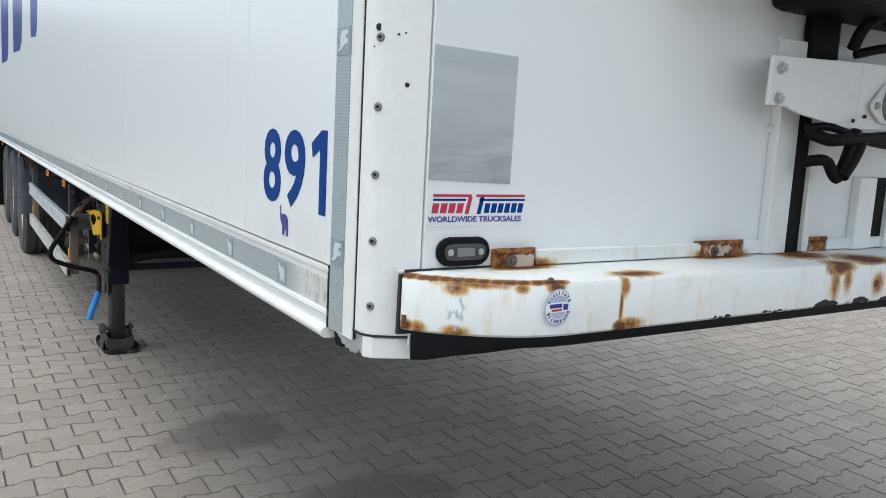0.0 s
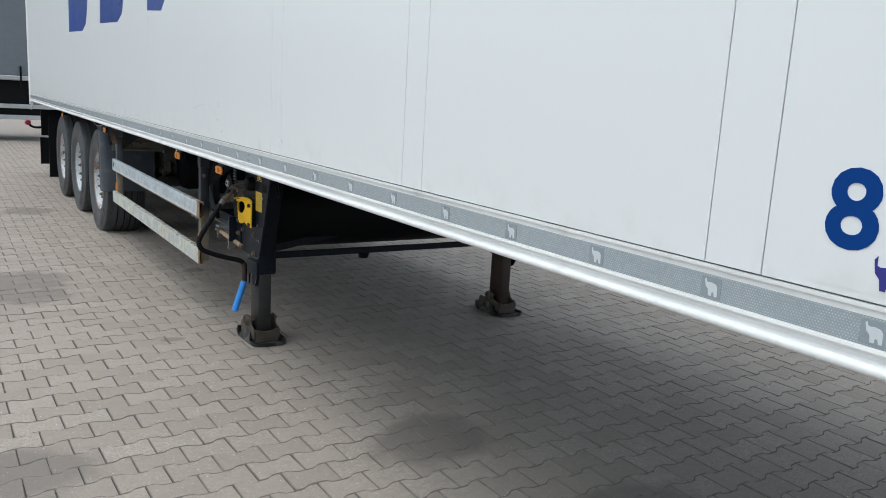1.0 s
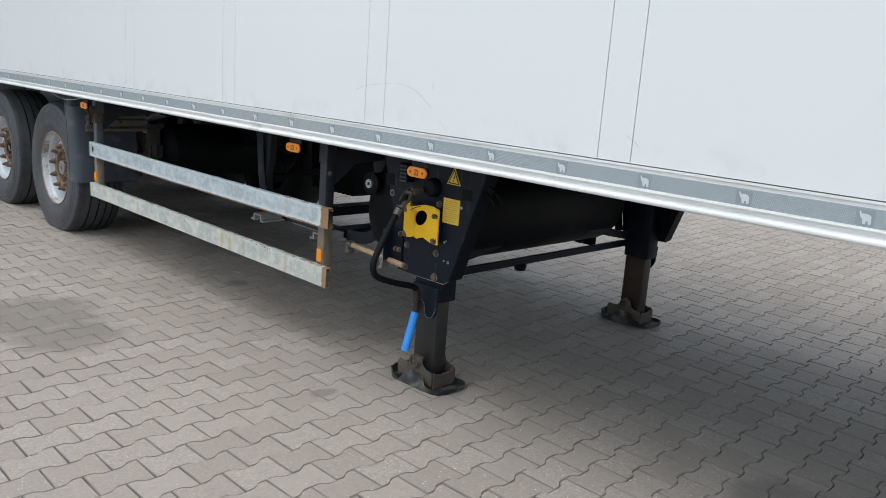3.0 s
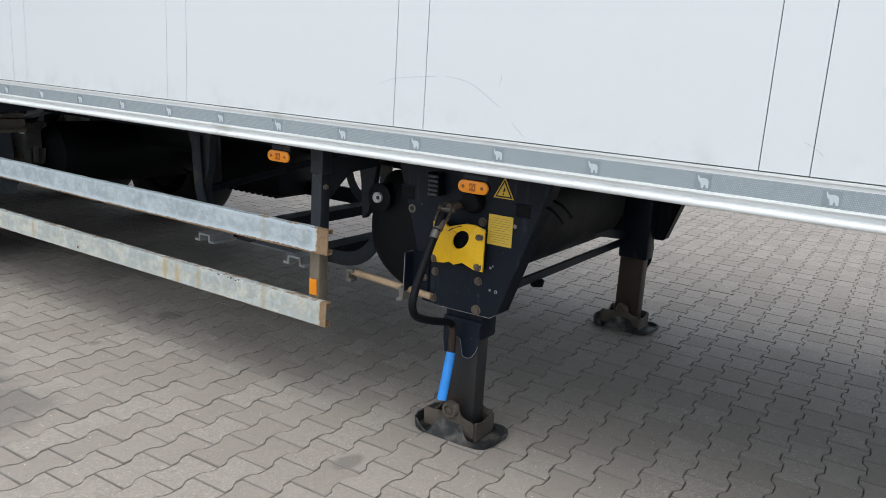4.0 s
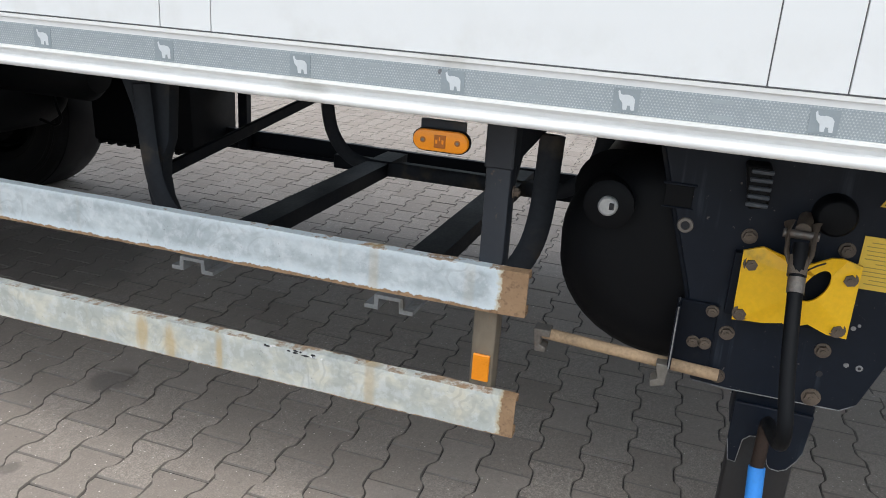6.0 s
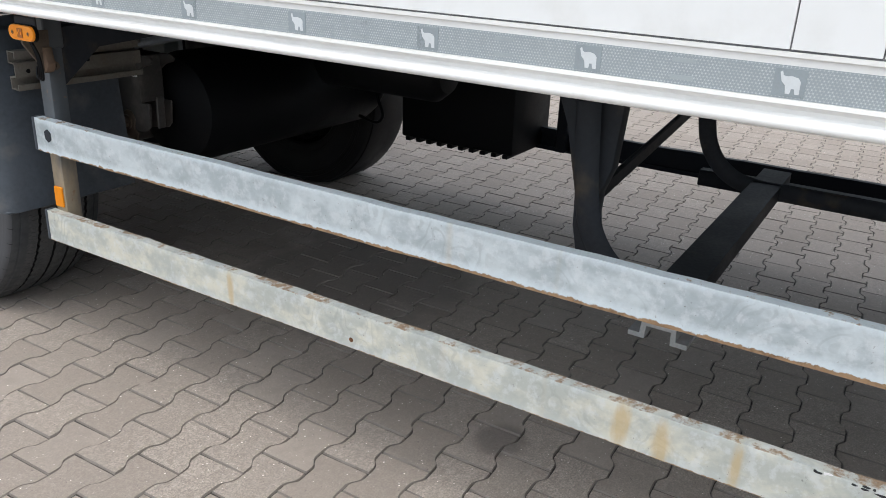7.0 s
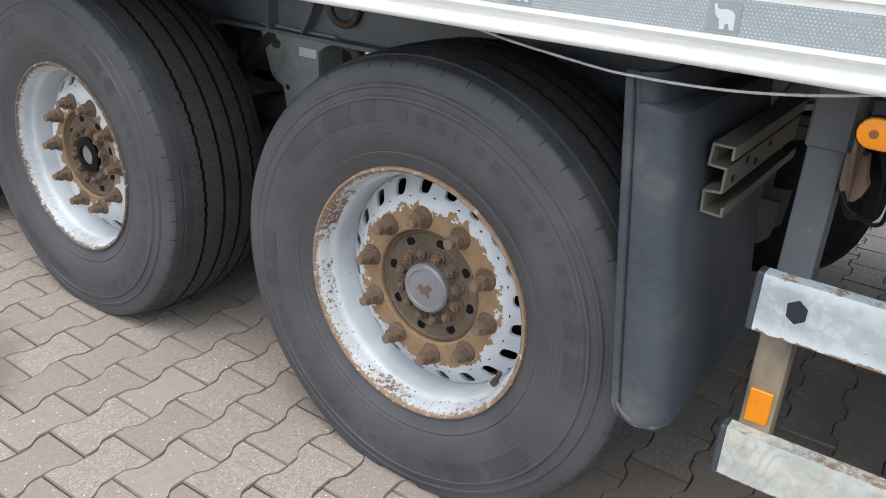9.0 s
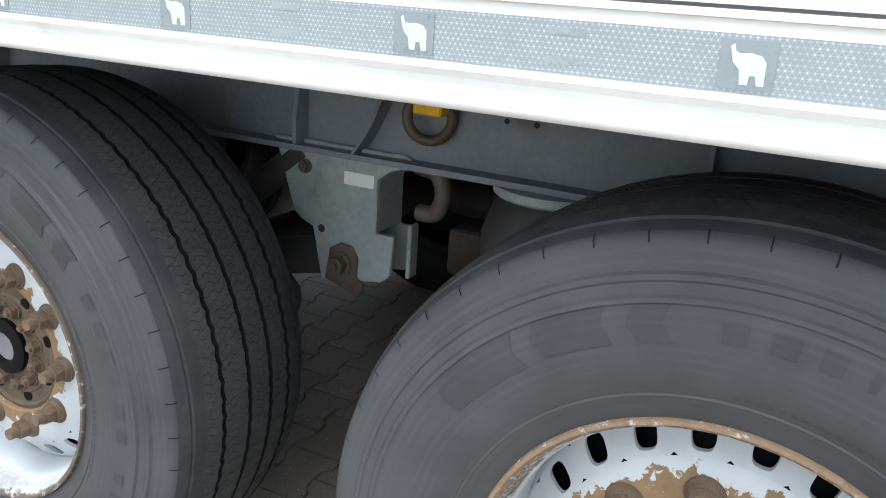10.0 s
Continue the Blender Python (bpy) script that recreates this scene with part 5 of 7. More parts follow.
prism(capmark, [(0.022, -0.004), (0.010, 0.012), (0.002, 0.006), (-0.012, 0.016), (-0.022, 0.006), (-0.012, -0.004), (-0.016, -0.018), (-0.004, -0.010), (0.006, -0.014), (0.012, -0.002)], "x", -0.1205, -0.116)
capmark_me = mesh("cap_mark", capmark, M_NUT)
nutb = B()
rod(nutb, (-0.1045, 0, 0), (-0.109, 0, 0), 0.0270, 20, 0.0255)
rod(nutb, (-0.109, 0, 0), (-0.117, 0, 0), 0.0235, 20, 0.0200)
rod(nutb, (-0.117, 0, 0), (-0.136, 0, 0), 0.0190, 6, 0.0180)
rod(nutb, (-0.136, 0, 0), (-0.154, 0, 0), 0.0120, 12, 0.0112)
nut_me = mesh("wheel_nut", nutb, M_NUT)
nutb = B()
rod(nutb, (-0.090, 0, 0), (-0.0965, 0, 0), 0.0170, 16, 0.0160)
rod(nutb, (-0.0965, 0, 0), (-0.110, 0, 0), 0.0135, 6, 0.0128)
rod(nutb, (-0.110, 0, 0), (-0.116, 0, 0), 0.0085, 10, 0.0060)
small_me = mesh("hub_bolt", nutb, M_NUT)
holeb = B()
prism(holeb, oval(0, 0, 0.024, 0.021, 5), "x", -0.0925, -0.080)
hubhole_me = mesh("hub_opening", holeb, M_BLACK)
valve_me = mesh("valve", rod(rod(B(), (-0.095, 0, 0.255), (-0.125, 0.004, 0.262), 0.006, 10), (-0.125, 0.004, 0.262), (-0.140, 0.006, 0.264), 0.008, 10), M_BOLT)


def wheel(y, far, spin, cap=True):
    m = Matrix.Translation((mx(WHEEL_X) if far else WHEEL_X, y, HUB_Z - DROP[y])) @ (Matrix.Rotation(math.pi, 4, "Z") if far else Matrix())
    t = Matrix.Rotation(radians(spin), 4, "X")
    w = place("wheel", rim_far_me if far else rim_me if cap else rim_b_me, trailer, m @ t, "inner side of a steel wheel, painted dark for the shade under the trailer" if far else "white steel wheel with rusted centre and rim edge")
    place("tyre", far_me if far else tyre_mesh(HUB_Z - DROP[y] - ground_z(y)), w, m, "black truck tyre, dusty on the near side, shade-dark on the far side")
    place("brake_drum", drum_me, w, m)
    if far:
        return
    for me in block_mes:
        place("sidewall_block", me, w, m @ t)
    for me in bar_mes:
        place("sidewall_print", me, w, m @ t)["kind"] = "stuff"
    place("shoulder_notch", notch_me, w, m)["kind"] = "stuff"
    place("hub", hub_me, w, m @ t, "brown rusty hub")
    if not cap:
        place("hub_cap", darkcap_me, w, m @ t, "black open hub end")
        place("hub_seal", seal_me, w, m @ t, "pale seal disc")
    else:
        place("hub_cap", cap_me, w, m @ t, "grey plastic hub cap")
        place("cap_mark", capmark_me, w, m @ t)
    for k in range(10):
        a = 2 * math.pi * (k + 0.3) / 10
        place("wheel_nut", nut_me, w, m @ t @ Matrix.Translation((0, 0.1700 * math.cos(a), 0.1700 * math.sin(a))) @ Matrix.Rotation(k * 0.9, 4, "X"))
    for k in range(12):
        a = 2 * math.pi * (k + 0.5) / 12
        place("hub_bolt", small_me, w, m @ t @ Matrix.Translation((0, 0.0820 * math.cos(a), 0.0820 * math.sin(a))) @ Matrix.Rotation(k * 0.7, 4, "X"))
    for k in range(8):
        a = 2 * math.pi * (k + 0.25) / 8
        place("hub_opening", hubhole_me, w, m @ t @ Matrix.Translation((0, 0.1125 * math.cos(a), 0.1125 * math.sin(a))) @ Matrix.Rotation(a + math.pi / 2, 4, "X"))
    place("valve", valve_me, w, m @ t @ Matrix.Rotation(radians(126 if spin == 0 else 200), 4, "X"))


for i, y in enumerate(HUBS):
    wheel(y, False, (0, -118, 75)[i], i != 1)
    wheel(y, True, 0)
    part("axle", lathe(B(), [(0, 0.85), (0.075, 0.85), (0.075, mx(0.85)), (0, mx(0.85))], "x", (0, y, HUB_Z), 24), M_BOGIE, trailer, "round axle beam", 40)

# suspension: hanger brackets, arms, air springs
HANG = [(0.192, 0.905), (-0.135, 0.905), (-0.149, 0.895), (-0.145, 0.880), (-0.100, 0.866), (-0.072, 0.844), (-0.073, 0.728), (-0.117, 0.730), (-0.110, 0.642), (-0.090, 0.622), (0.031, 0.604), (0.064, 0.594), (0.064, 0.602), (0.089, 0.715), (0.120, 0.727), (0.140, 0.743)]
for y in HUBS:
    yc = y - 0.50
    # The first hanger is coloured darker to carry the shade around it.
    paint = M_BOGIE if y < 9.5 else M_GREY
    for s, x0 in ((-1, 1.126), (1, mx(1.126))):
        h = part("hanger_bracket", bevel(prism(B(), [(yc + a, b) for a, b in HANG], "x", x0 - 0.006, x0 + 0.006), 0.002), paint, trailer, "suspension hanger bracket, grey-green, with shade painted in at the first axle")
        part("hanger_web", bevel(box(B(), min(x0, x0 - s * 0.035), max(x0, x0 - s * 0.035), yc -0.154, yc -0.144, 0.642, 0.760), 0.003), paint, h)
        part("hanger_web", bevel(box(B(), min(x0, x0 - s * 0.10), max(x0, x0 - s * 0.10), yc -0.073, yc -0.063, 0.728, 0.90), 0.003), paint, h)
        part("hanger_plate", bevel(prism(B(), [(yc + a, b) for a, b in HANG], "x", x0 - s * 0.104, x0 - s * 0.096), 0.002), paint, h)
        if s == -1:
            part("pivot_plate", bevel(prism(B(), [(yc +0.049, 0.605), (yc -0.038, 0.579), (yc -0.049, 0.607), (yc -0.031, 0.623), (yc -0.033, 0.667), (yc -0.017, 0.691), (yc +0.011, 0.694), (yc +0.038, 0.677)], "x", x0 - 0.014, x0 - 0.006), 0.002), M_BOLT, h, "rusty pivot plate")
            part("pivot_bolt", bolt(B(), (x0 - 0.014, yc +0.007, 0.647), (-1, 0, 0), 0.021, 0.026), M_BOLT, h)
            part("bolt", bolt(B(), (x0 - 0.006, yc +0.109, 0.847), (-1, 0, 0), 0.012, 0.014), M_BOLT, h)
            part("hole", lathe(B(), [(0, -0.0005), (0.009, -0.0005)], "x", (x0 - 0.006, yc +0.065, 0.715), 14), M_SEAM, h)
            part("type_label", box(B(), x0 - 0.008, x0 - 0.006, yc -0.064, yc +0.009, 0.824, 0.852), M_LABEL, h, "small pale type label")
        part("trailing_arm", tube(B(), smooth_path([(x0 - s * 0.05, yc, 0.66), (x0 - s * 0.05, yc + 0.25, 0.60), (x0 - s * 0.05, y, 0.57), (x0 - s * 0.05, y + 0.42, 0.62)]), 0.035, 10, 1.3, (1, 0, 0)), M_BOGIE, trailer, "", 40)
        part("air_spring", lathe(B(), [(0, 0.62), (0.09, 0.62), (0.10, 0.66), (0.135, 0.70), (0.14, 0.78), (0.12, 0.84), (0.10, 0.861), (0, 0.861)], "z", (x0 - s * 0.05, y + 0.42, 0), 24), M_BOGIE, trailer, "dusty black air spring", 40)
        part("spring_plate", lathe(B(), [(0, 0.862), (0.115, 0.862), (0.122, 0.868), (0.122, 0.8835), (0, 0.8835)], "z", (x0 - s * 0.05, y + 0.42, 0), 32), M_GREY, trailer, "round grey spring plate", 30)
        part("shock_absorber", rod(rod(B(), (x0 - s * 0.02, yc + 0.12, 0.88), (x0 - s * 0.02, y - 0.10, 0.66), 0.032), (x0 - s * 0.02, y - 0.12, 0.67), (x0 - s * 0.02, y, 0.55), 0.02), M_BOGIE, trailer, "", 40)
        part("brake_chamber", lathe(B(), [(0, -0.10), (0.06, -0.10), (0.085, -0.06), (0.09, 0.0), (0.085, 0.07), (0.05, 0.10), (0, 0.10)], "y", (x0 - s * 0.02 + s * 0.0, y - 0.22, 0.50), 22), M_BOGIE, trailer, "", 40)
# lashing ring with a yellow tag on the beam, hook plate below
ring = B()
lathe(ring, [(0.045 + 0.011 * math.cos(a), 0.011 * math.sin(a)) for a in [2 * math.pi * k / 12 for k in range(13)]], "x", (0, 0, 0), 32)
part("lashing_ring", ring, M_BOLT, trailer, "rusty lashing ring", 50, Matrix.Translation((1.108, 10.130, 0.990)) @ pose(0, 0, 0, 0, 0, 14))
part("ring_tag", bevel(box(B(), 1.075, 1.135, 10.090, 10.152, 0.998, 1.026), 0.004), M_YELLOW, trailer, "yellow ring tag")
part("tow_hook", tube(B(), smooth_path([(1.16, 10.175, 0.88), (1.15, 10.125, 0.87), (1.15, 10.11, 0.83), (1.15, 10.125, 0.79), (1.15, 10.165, 0.785)]), 0.018, 10), M_BOLT, trailer, "rusty hook", 50)
part("valve_block", bevel(box(B(), 1.16, 1.28, 9.98, 10.10, 0.66, 0.76), 0.012, 2), M_DUSTY, trailer)
for y in (9.92, 9.98):
    part("hole", lathe(B(), [(0, -0.001), (0.006, -0.001)], "x", (1.136, y, 1.0), 12), M_SEAM, trailer)

# ---- mudguard ahead of the first wheel, with its channel and the sagging cable ----
mg = B()
PLAN = [(0.523, 8.999), (0.5205, 8.996), (0.5205, 8.986), (0.5225, 8.984), (0.5300, 8.9825), (0.5300, 8.9795), (0.5240, 8.978), (0.5225, 8.974), (0.5250, 8.944), (0.5300, 8.930), (0.5380, 8.919), (0.5490, 8.910), (0.5640, 8.904), (0.590, 8.901), (1.02, 8.900),
        (1.02, 8.912), (0.594, 8.914), (0.570, 8.918), (0.556, 8.926), (0.548, 8.940), (0.545, 8.960), (0.543, 8.985), (0.536, 8.999)]
LEVELS = [(0.4520, 0.055), (0.4540, 0.040), (0.4600, 0.022), (0.4700, 0.010), (0.4850, 0.003), (0.500, 0.0), (1.012, 0.0), (1.024, 0.002), (1.030, 0.012), (1.034, 0.035), (1.080, 0.040)]
rings = []
for z, cut in LEVELS:
    if z > 1.0:
        rings.append([mg.verts.new((x, y + (cut if y < 8.945 else 0) + (z - 1.07) * 0.105, z)) for x, y in PLAN])
    else:
        rings.append([mg.verts.new((x, min(y, 8.999 - cut) + (z - 1.07) * 0.105, z)) for x, y in PLAN])
for p, q in zip(rings, rings[1:]):
    for k in range(len(PLAN)):
        mg.faces.new((p[k], p[(k + 1) % len(PLAN)], q[(k + 1) % len(PLAN)], q[k]))
mg.faces.new(rings[0][::-1])
mg.faces.new(rings[-1])
guard = part("mudguard", mg, M_GUARD, trailer, "dark grey plastic mudguard ahead of the wheel", 35)
part("guard_lip", tube(B(), smooth_path([(0.5225, 8.926, 0.490), (0.5225, 8.914, 0.474), (0.5265, 8.893, 0.459), (0.5420, 8.872, 0.4545), (0.580, 8.846, 0.4540), (1.0, 8.838, 0.4540)]), 0.0050, 10), M_GUARD, guard, "", 60)
CH = [(8.838, 0.944), (8.838, 0.965), (8.872, 0.965), (8.874, 0.930), (8.845, 0.928), (8.845, 0.887), (8.874, 0.884), (8.872, 0.848), (8.838, 0.846), (8.838, 0.862)]


def sheet(pts, t):
    """Folded sheet section: the path of its folds, thickened to both sides."""
    out, back = [], []
    for k, (y, z) in enumerate(pts):
        n = Vector((0.0, 0.0))
        for p, q in ((k - 1, k), (k, k + 1)):
            if p >= 0 and q < len(pts):
                d = Vector(pts[q]) - Vector(pts[p])
                n += Vector((-d.y, d.x)).normalized()
        n = n.normalized() * t / 2 * (1.25 if 0 < k < len(pts) - 1 else 1)
        out.append((y + n.x, z + n.y))
        back.append((y - n.x, z - n.y))
    return out + back[::-1]


chan = part("mounting_channel", prism(B(), sheet(CH, 0.005), "x", 0.625, 1.10), M_CHAN, trailer, "weathered galvanised mounting channel")
for x, z in ((0.668, 0.902), (0.742, 0.918), (0.800, 0.902), (0.885, 0.918)):
    part("channel_hole", rod(B(), (x, 8.8415, z), (x, 8.844, z), 0.007, 12), M_BLACK, chan)
part("rusted_lug", bevel(prism(B(), [(8.676, 1.000), (8.645, 1.002), (8.640, 0.968), (8.634, 0.955), (8.640, 0.938), (8.650, 0.926), (8.668, 0.932), (8.674, 0.950)], "x", 0.606, 0.633), 0.004, 2), M_NUT, trailer, "thickly rusted lug beside the guard post", 30)
part("sagging_wire", tube(B(), smooth_path([(0.530, 9.33, 1.112), (0.520, 9.22, 1.095), (0.512, 9.041, 1.077), (0.512, 8.974, 1.0745), (0.512, 8.911, 1.0745), (0.512, 8.835, 1.078), (0.513, 8.771, 1.084), (0.516, 8.701, 1.094), (0.53, 8.62, 1.108)], 8), 0.0024, 6), M_DISC_TAPE, trailer, "thin sagging wire", 60)
# rear: mudflap, lamp arm and corner plate
part("mudflap", bevel(box(B(), 0.505, 1.0, 12.90, 12.915, 0.135, 0.98), 0.004), M_BLACK, trailer, "black rubber mudflap")
part("rear_skirt", bevel(box(B(), 0.60, 1.05, 14.75, 14.80, 0.585, 0.99), 0.006), M_BLACK, trailer)
part("mudflap", bevel(box(B(), 0.58, 1.05, 14.765, 14.780, 0.135, 0.552), 0.004), M_BLACK, trailer, "black rubber mudflap at the rear")
part("corner_plate", prism(B(), [(14.95, 1.10), (14.95, 0.97), (14.5, 1.07), (14.45, 1.10)], "x", NEAR - 0.006, NEAR + 0.004), M_ZINC, trailer, "pale metal corner plate")
part("lamp_arm", tube(B(), smooth_path([(0.62, 14.72, 0.715), (0.52, 14.72, 0.712), (0.46, 14.72, 0.730), (0.42, 14.72, 0.770)]), 0.018, 8), M_BLACK, trailer)
part("red_lamp", lathe(B(), [(0, -0.035), (0.036, -0.028), (0.046, 0), (0.038, 0.028), (0, 0.035)], "y", (0.412, 14.72, 0.785), 18), M_REFL_RED, trailer, "red rear lamp on an arm", 40)


# ---- side guards ----
def guard_rail(z0, z1, mat, far, y1):
    s, x = (-1, mx(0.605)) if far else (1, 0.605)
    rail = B()
    prof = [(0, z0), (0.030, z0), (0.030, z0 + 0.020), (0.027, z0 + 0.020), (0.027, z0 + 0.004), (0.004, z0 + 0.004), (0.004, z1 - 0.004), (0.027, z1 - 0.004), (0.027, z1 - 0.020), (0.030, z1 - 0.020), (0.030, z1), (0, z1)]
    prism(rail, [(x + s * a, z) for a, z in prof], "y", 5.757, y1)
    bmesh.ops.subdivide_edges(rail, edges=[e for e in rail.edges if abs(e.verts[0].co.y - e.verts[1].co.y) > 1], cuts=60)
    for v in rail.verts:
        if z0 > 0.6:
            v.co.z -= 0.006 * math.sqrt(max(0.0, math.sin(math.pi * (v.co.y - 5.757) / (y1 - 5.757))))
        v.co.z += 0.0022 * noise.noise((0, v.co.y * 9, v.co.z * 3)) + 0.0012 * noise.noise((3, v.co.y * 31, v.co.z * 3))
        v.co.x += 0.0015 * noise.noise((7, v.co.y * 4, v.co.z * 9))
    return part("guard_rail", rail, mat, trailer, "side guard rail, galvanised with rusty edges near, dark blue on the far side")


hi, lo = guard_rail(0.674, 0.779, M_RAIL_HI, False, 8.745), guard_rail(0.370, 0.472, M_RAIL_LO, False, 8.745)
# The far pair takes the dark chassis colour in place of zinc.
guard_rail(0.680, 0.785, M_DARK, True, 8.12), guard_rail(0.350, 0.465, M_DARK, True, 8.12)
for o, z0, z1 in ((hi, 0.674, 0.779), (lo, 0.370, 0.472)):
    part("end_cap", bevel(box(B(), 0.602, 0.637, 8.745, 8.757, z0 - 0.001, z1 + 0.001), 0.003), M_GUARD, o)
part("rail_hole", prism(B(), [(8.700, 0.740), (8.683, 0.750), (8.668, 0.738), (8.668, 0.717), (8.683, 0.707), (8.698, 0.717)], "x", 0.6035, 0.608), M_FRAME, hi, "dark ragged hole")
part("rust_spot", lathe(B(), [(0, 0), (0.006, 0), (0.007, 0.001)], "x", (0.6035, 7.496, 0.394), 10), M_RUSTY, lo)
rng = random.Random(8)
for k in range(14):
    y, w, z = 6.23 + rng.random() * 0.18, rng.uniform(0.003, 0.012), rng.uniform(0.4615, 0.4700)
    part("paint_flake", prism(B(), [(y + w * math.cos(a) * rng.uniform(0.5, 1), z + 0.003 * math.sin(a) * rng.uniform(0.5, 1)) for a in [k2 * 1.047 for k2 in range(6)]], "x", 0.6032, 0.608), (M_SEAM, M_LABEL)[k % 3 == 0], lo)
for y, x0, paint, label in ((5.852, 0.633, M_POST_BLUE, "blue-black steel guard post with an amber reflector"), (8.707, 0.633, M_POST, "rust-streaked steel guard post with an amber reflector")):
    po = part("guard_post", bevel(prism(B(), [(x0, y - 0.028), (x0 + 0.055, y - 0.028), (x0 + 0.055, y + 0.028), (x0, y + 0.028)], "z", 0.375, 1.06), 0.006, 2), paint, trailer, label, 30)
    part("post_head", bevel(box(B(), x0 - 0.004, x0 + 0.06, y - 0.032, y + 0.032, 0.99, 1.096), 0.004), paint, po)
    part("reflector", bevel(box(B(), 0.626, 0.634, y - 0.020, y + 0.020, 0.486, 0.553), 0.002), M_AMBER, po, "amber reflector")
    part("stay", prism(B(), [(x0 + 0.05, 1.05), (1.1, 1.05), (1.1, 1.0), (x0 + 0.2, 0.98), (x0 + 0.05, 0.86)], "y", y - 0.006, y + 0.006), M_FRAME, po)
    part("bolt", bolt(B(), (x0 + 0.02, y - 0.032, 0.94), (0, -1, 0), 0.010, 0.012), M_BOLT, po)
for y in (5.852, 7.92):
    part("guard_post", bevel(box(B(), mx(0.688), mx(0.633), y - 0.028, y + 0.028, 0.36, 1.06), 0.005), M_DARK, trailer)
part("rusty_bracket", bevel(prism(B(), [(0.548, 1.05), (0.548, 1.015), (0.590, 0.955), (0.605, 0.925), (0.630, 0.925), (0.634, 1.05)], "y", 8.655, 8.662), 0.002), M_BOLT, trailer, "rusty lamp bracket beside the guard post")
for k in range(3):
    part("lamp_wire", tube(B(), smooth_path([(0.55, 8.635, 1.045), (0.56, 8.615 - 0.006 * k, 0.99), (0.565, 8.618 - 0.008 * k, 0.935 - 0.008 * k), (0.575, 8.645, 0.915 + 0.004 * k), (0.59, 8.665, 0.945)]), 0.0035, 6), M_BLACK, trailer, "", 60)

# ---- pallet carrier between the guards ----
def cradle(x, s):
    pts = [(x, 7.10, 1.0), (x, 7.08, 0.78), (x, 7.05, 0.66), (x, 6.98, 0.575), (x, 6.88, 0.535), (x, 6.7, 0.53), (x, 6.2, 0.53), (x, 6.02, 0.535), (x, 5.92, 0.58), (x, 5.86, 0.66), (x, 5.83, 0.78), (x, 5.82, 1.0)]
    part("cradle_bar", tube(B(), smooth_path(pts, 5), 0.014, 8, 2.4, (1, 0, 0)), M_FRAME, trailer, "bent flat steel cradle bar", 40)


cradle(1.05, -1)
cradle(mx(1.05) - 0.25, 1)
part("hanger_plate", bevel(prism(B(), [(7.225, 1.08), (6.995, 1.08), (7.014, 1.0), (7.027, 0.829), (7.052, 0.760), (7.055, 0.70), (7.046, 0.64), (7.015, 0.574), (7.098, 0.572), (7.118, 0.66), (7.122, 0.75), (7.163, 0.927)], "x", 1.075, 1.125), 0.006, 2), M_FRAME, trailer, "tapered grey hanger plate", 30)
part("hanger_plate", bevel(prism(B(), [(6.02, 1.08), (5.88, 1.08), (5.93, 0.775), (5.96, 0.735), (5.972, 0.735), (5.985, 0.90)], "x", 1.075, 1.115), 0.005, 2), M_FRAME, trailer, "tapered grey hanger plate", 30)
part("cross_stay", bevel(prism(B(), [(1.126, 0.680), (1.126, 0.724), (2.40, 0.868), (2.40, 0.824)], "y", 7.100, 7.118), 0.003), M_DARK, trailer, "dark flat cross stay")
for y in (6.832, 6.215):
    hat = [(y - 0.010 + a, z) for a, z in ((-0.052, 0.498), (-0.046, 0.498), (-0.046, 0.551), (0.046, 0.551), (0.046, 0.498), (0.052, 0.498), (0.052, 0.557), (-0.052, 0.557))]
    cbm = part("carrier_beam", prism(B(), hat, "x", 1.0005, 2.50), M_DARK, trailer, "dark U-section carrier beam with pale ends")
    end = [(y - 0.040 + a, z) for a, z in ((-0.070, 0.509), (-0.031, 0.509), (-0.029, 0.542), (0.029, 0.542), (0.031, 0.509), (0.070, 0.509), (0.070, 0.521), (0.043, 0.521), (0.041, 0.552), (-0.041, 0.552), (-0.043, 0.521), (-0.070, 0.521))]
    # The near end of each beam is a separate, paler grey piece.
    part("beam_end", prism(B(), end, "x", 0.848, 1.000), M_SPRING, cbm, "pale grey beam end")
part("cradle_strap", bevel(box(B(), 0.940, 0.990, 6.255, 6.565, 0.528, 0.536), 0.002), M_CAP, trailer, "grey flat strap between the carrier beams")
part("far_tie_bar", bevel(box(B(), 2.38, 2.43, 5.9, 7.1, 0.47, 0.535), 0.004), M_DARK, trailer)

# ---- underslung boxes and tanks ----
sb = B()
prism(sb, [(2.62, 0.365), (3.04, 0.365), (3.04, 0.86), (2.60, 0.86)], "y", 8.06, 8.72)
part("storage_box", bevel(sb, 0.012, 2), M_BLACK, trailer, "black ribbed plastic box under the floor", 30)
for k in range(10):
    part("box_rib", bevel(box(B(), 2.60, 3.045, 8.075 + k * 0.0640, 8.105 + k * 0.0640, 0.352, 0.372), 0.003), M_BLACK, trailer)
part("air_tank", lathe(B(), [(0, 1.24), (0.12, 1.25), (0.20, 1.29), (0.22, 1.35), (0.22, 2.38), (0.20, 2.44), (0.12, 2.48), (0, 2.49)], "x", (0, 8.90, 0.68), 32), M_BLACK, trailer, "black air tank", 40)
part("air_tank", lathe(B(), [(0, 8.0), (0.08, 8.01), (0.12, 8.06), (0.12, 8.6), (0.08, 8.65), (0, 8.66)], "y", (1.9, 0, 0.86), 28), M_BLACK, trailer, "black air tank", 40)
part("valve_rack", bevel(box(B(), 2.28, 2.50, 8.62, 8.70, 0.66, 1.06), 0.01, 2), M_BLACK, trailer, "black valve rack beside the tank")
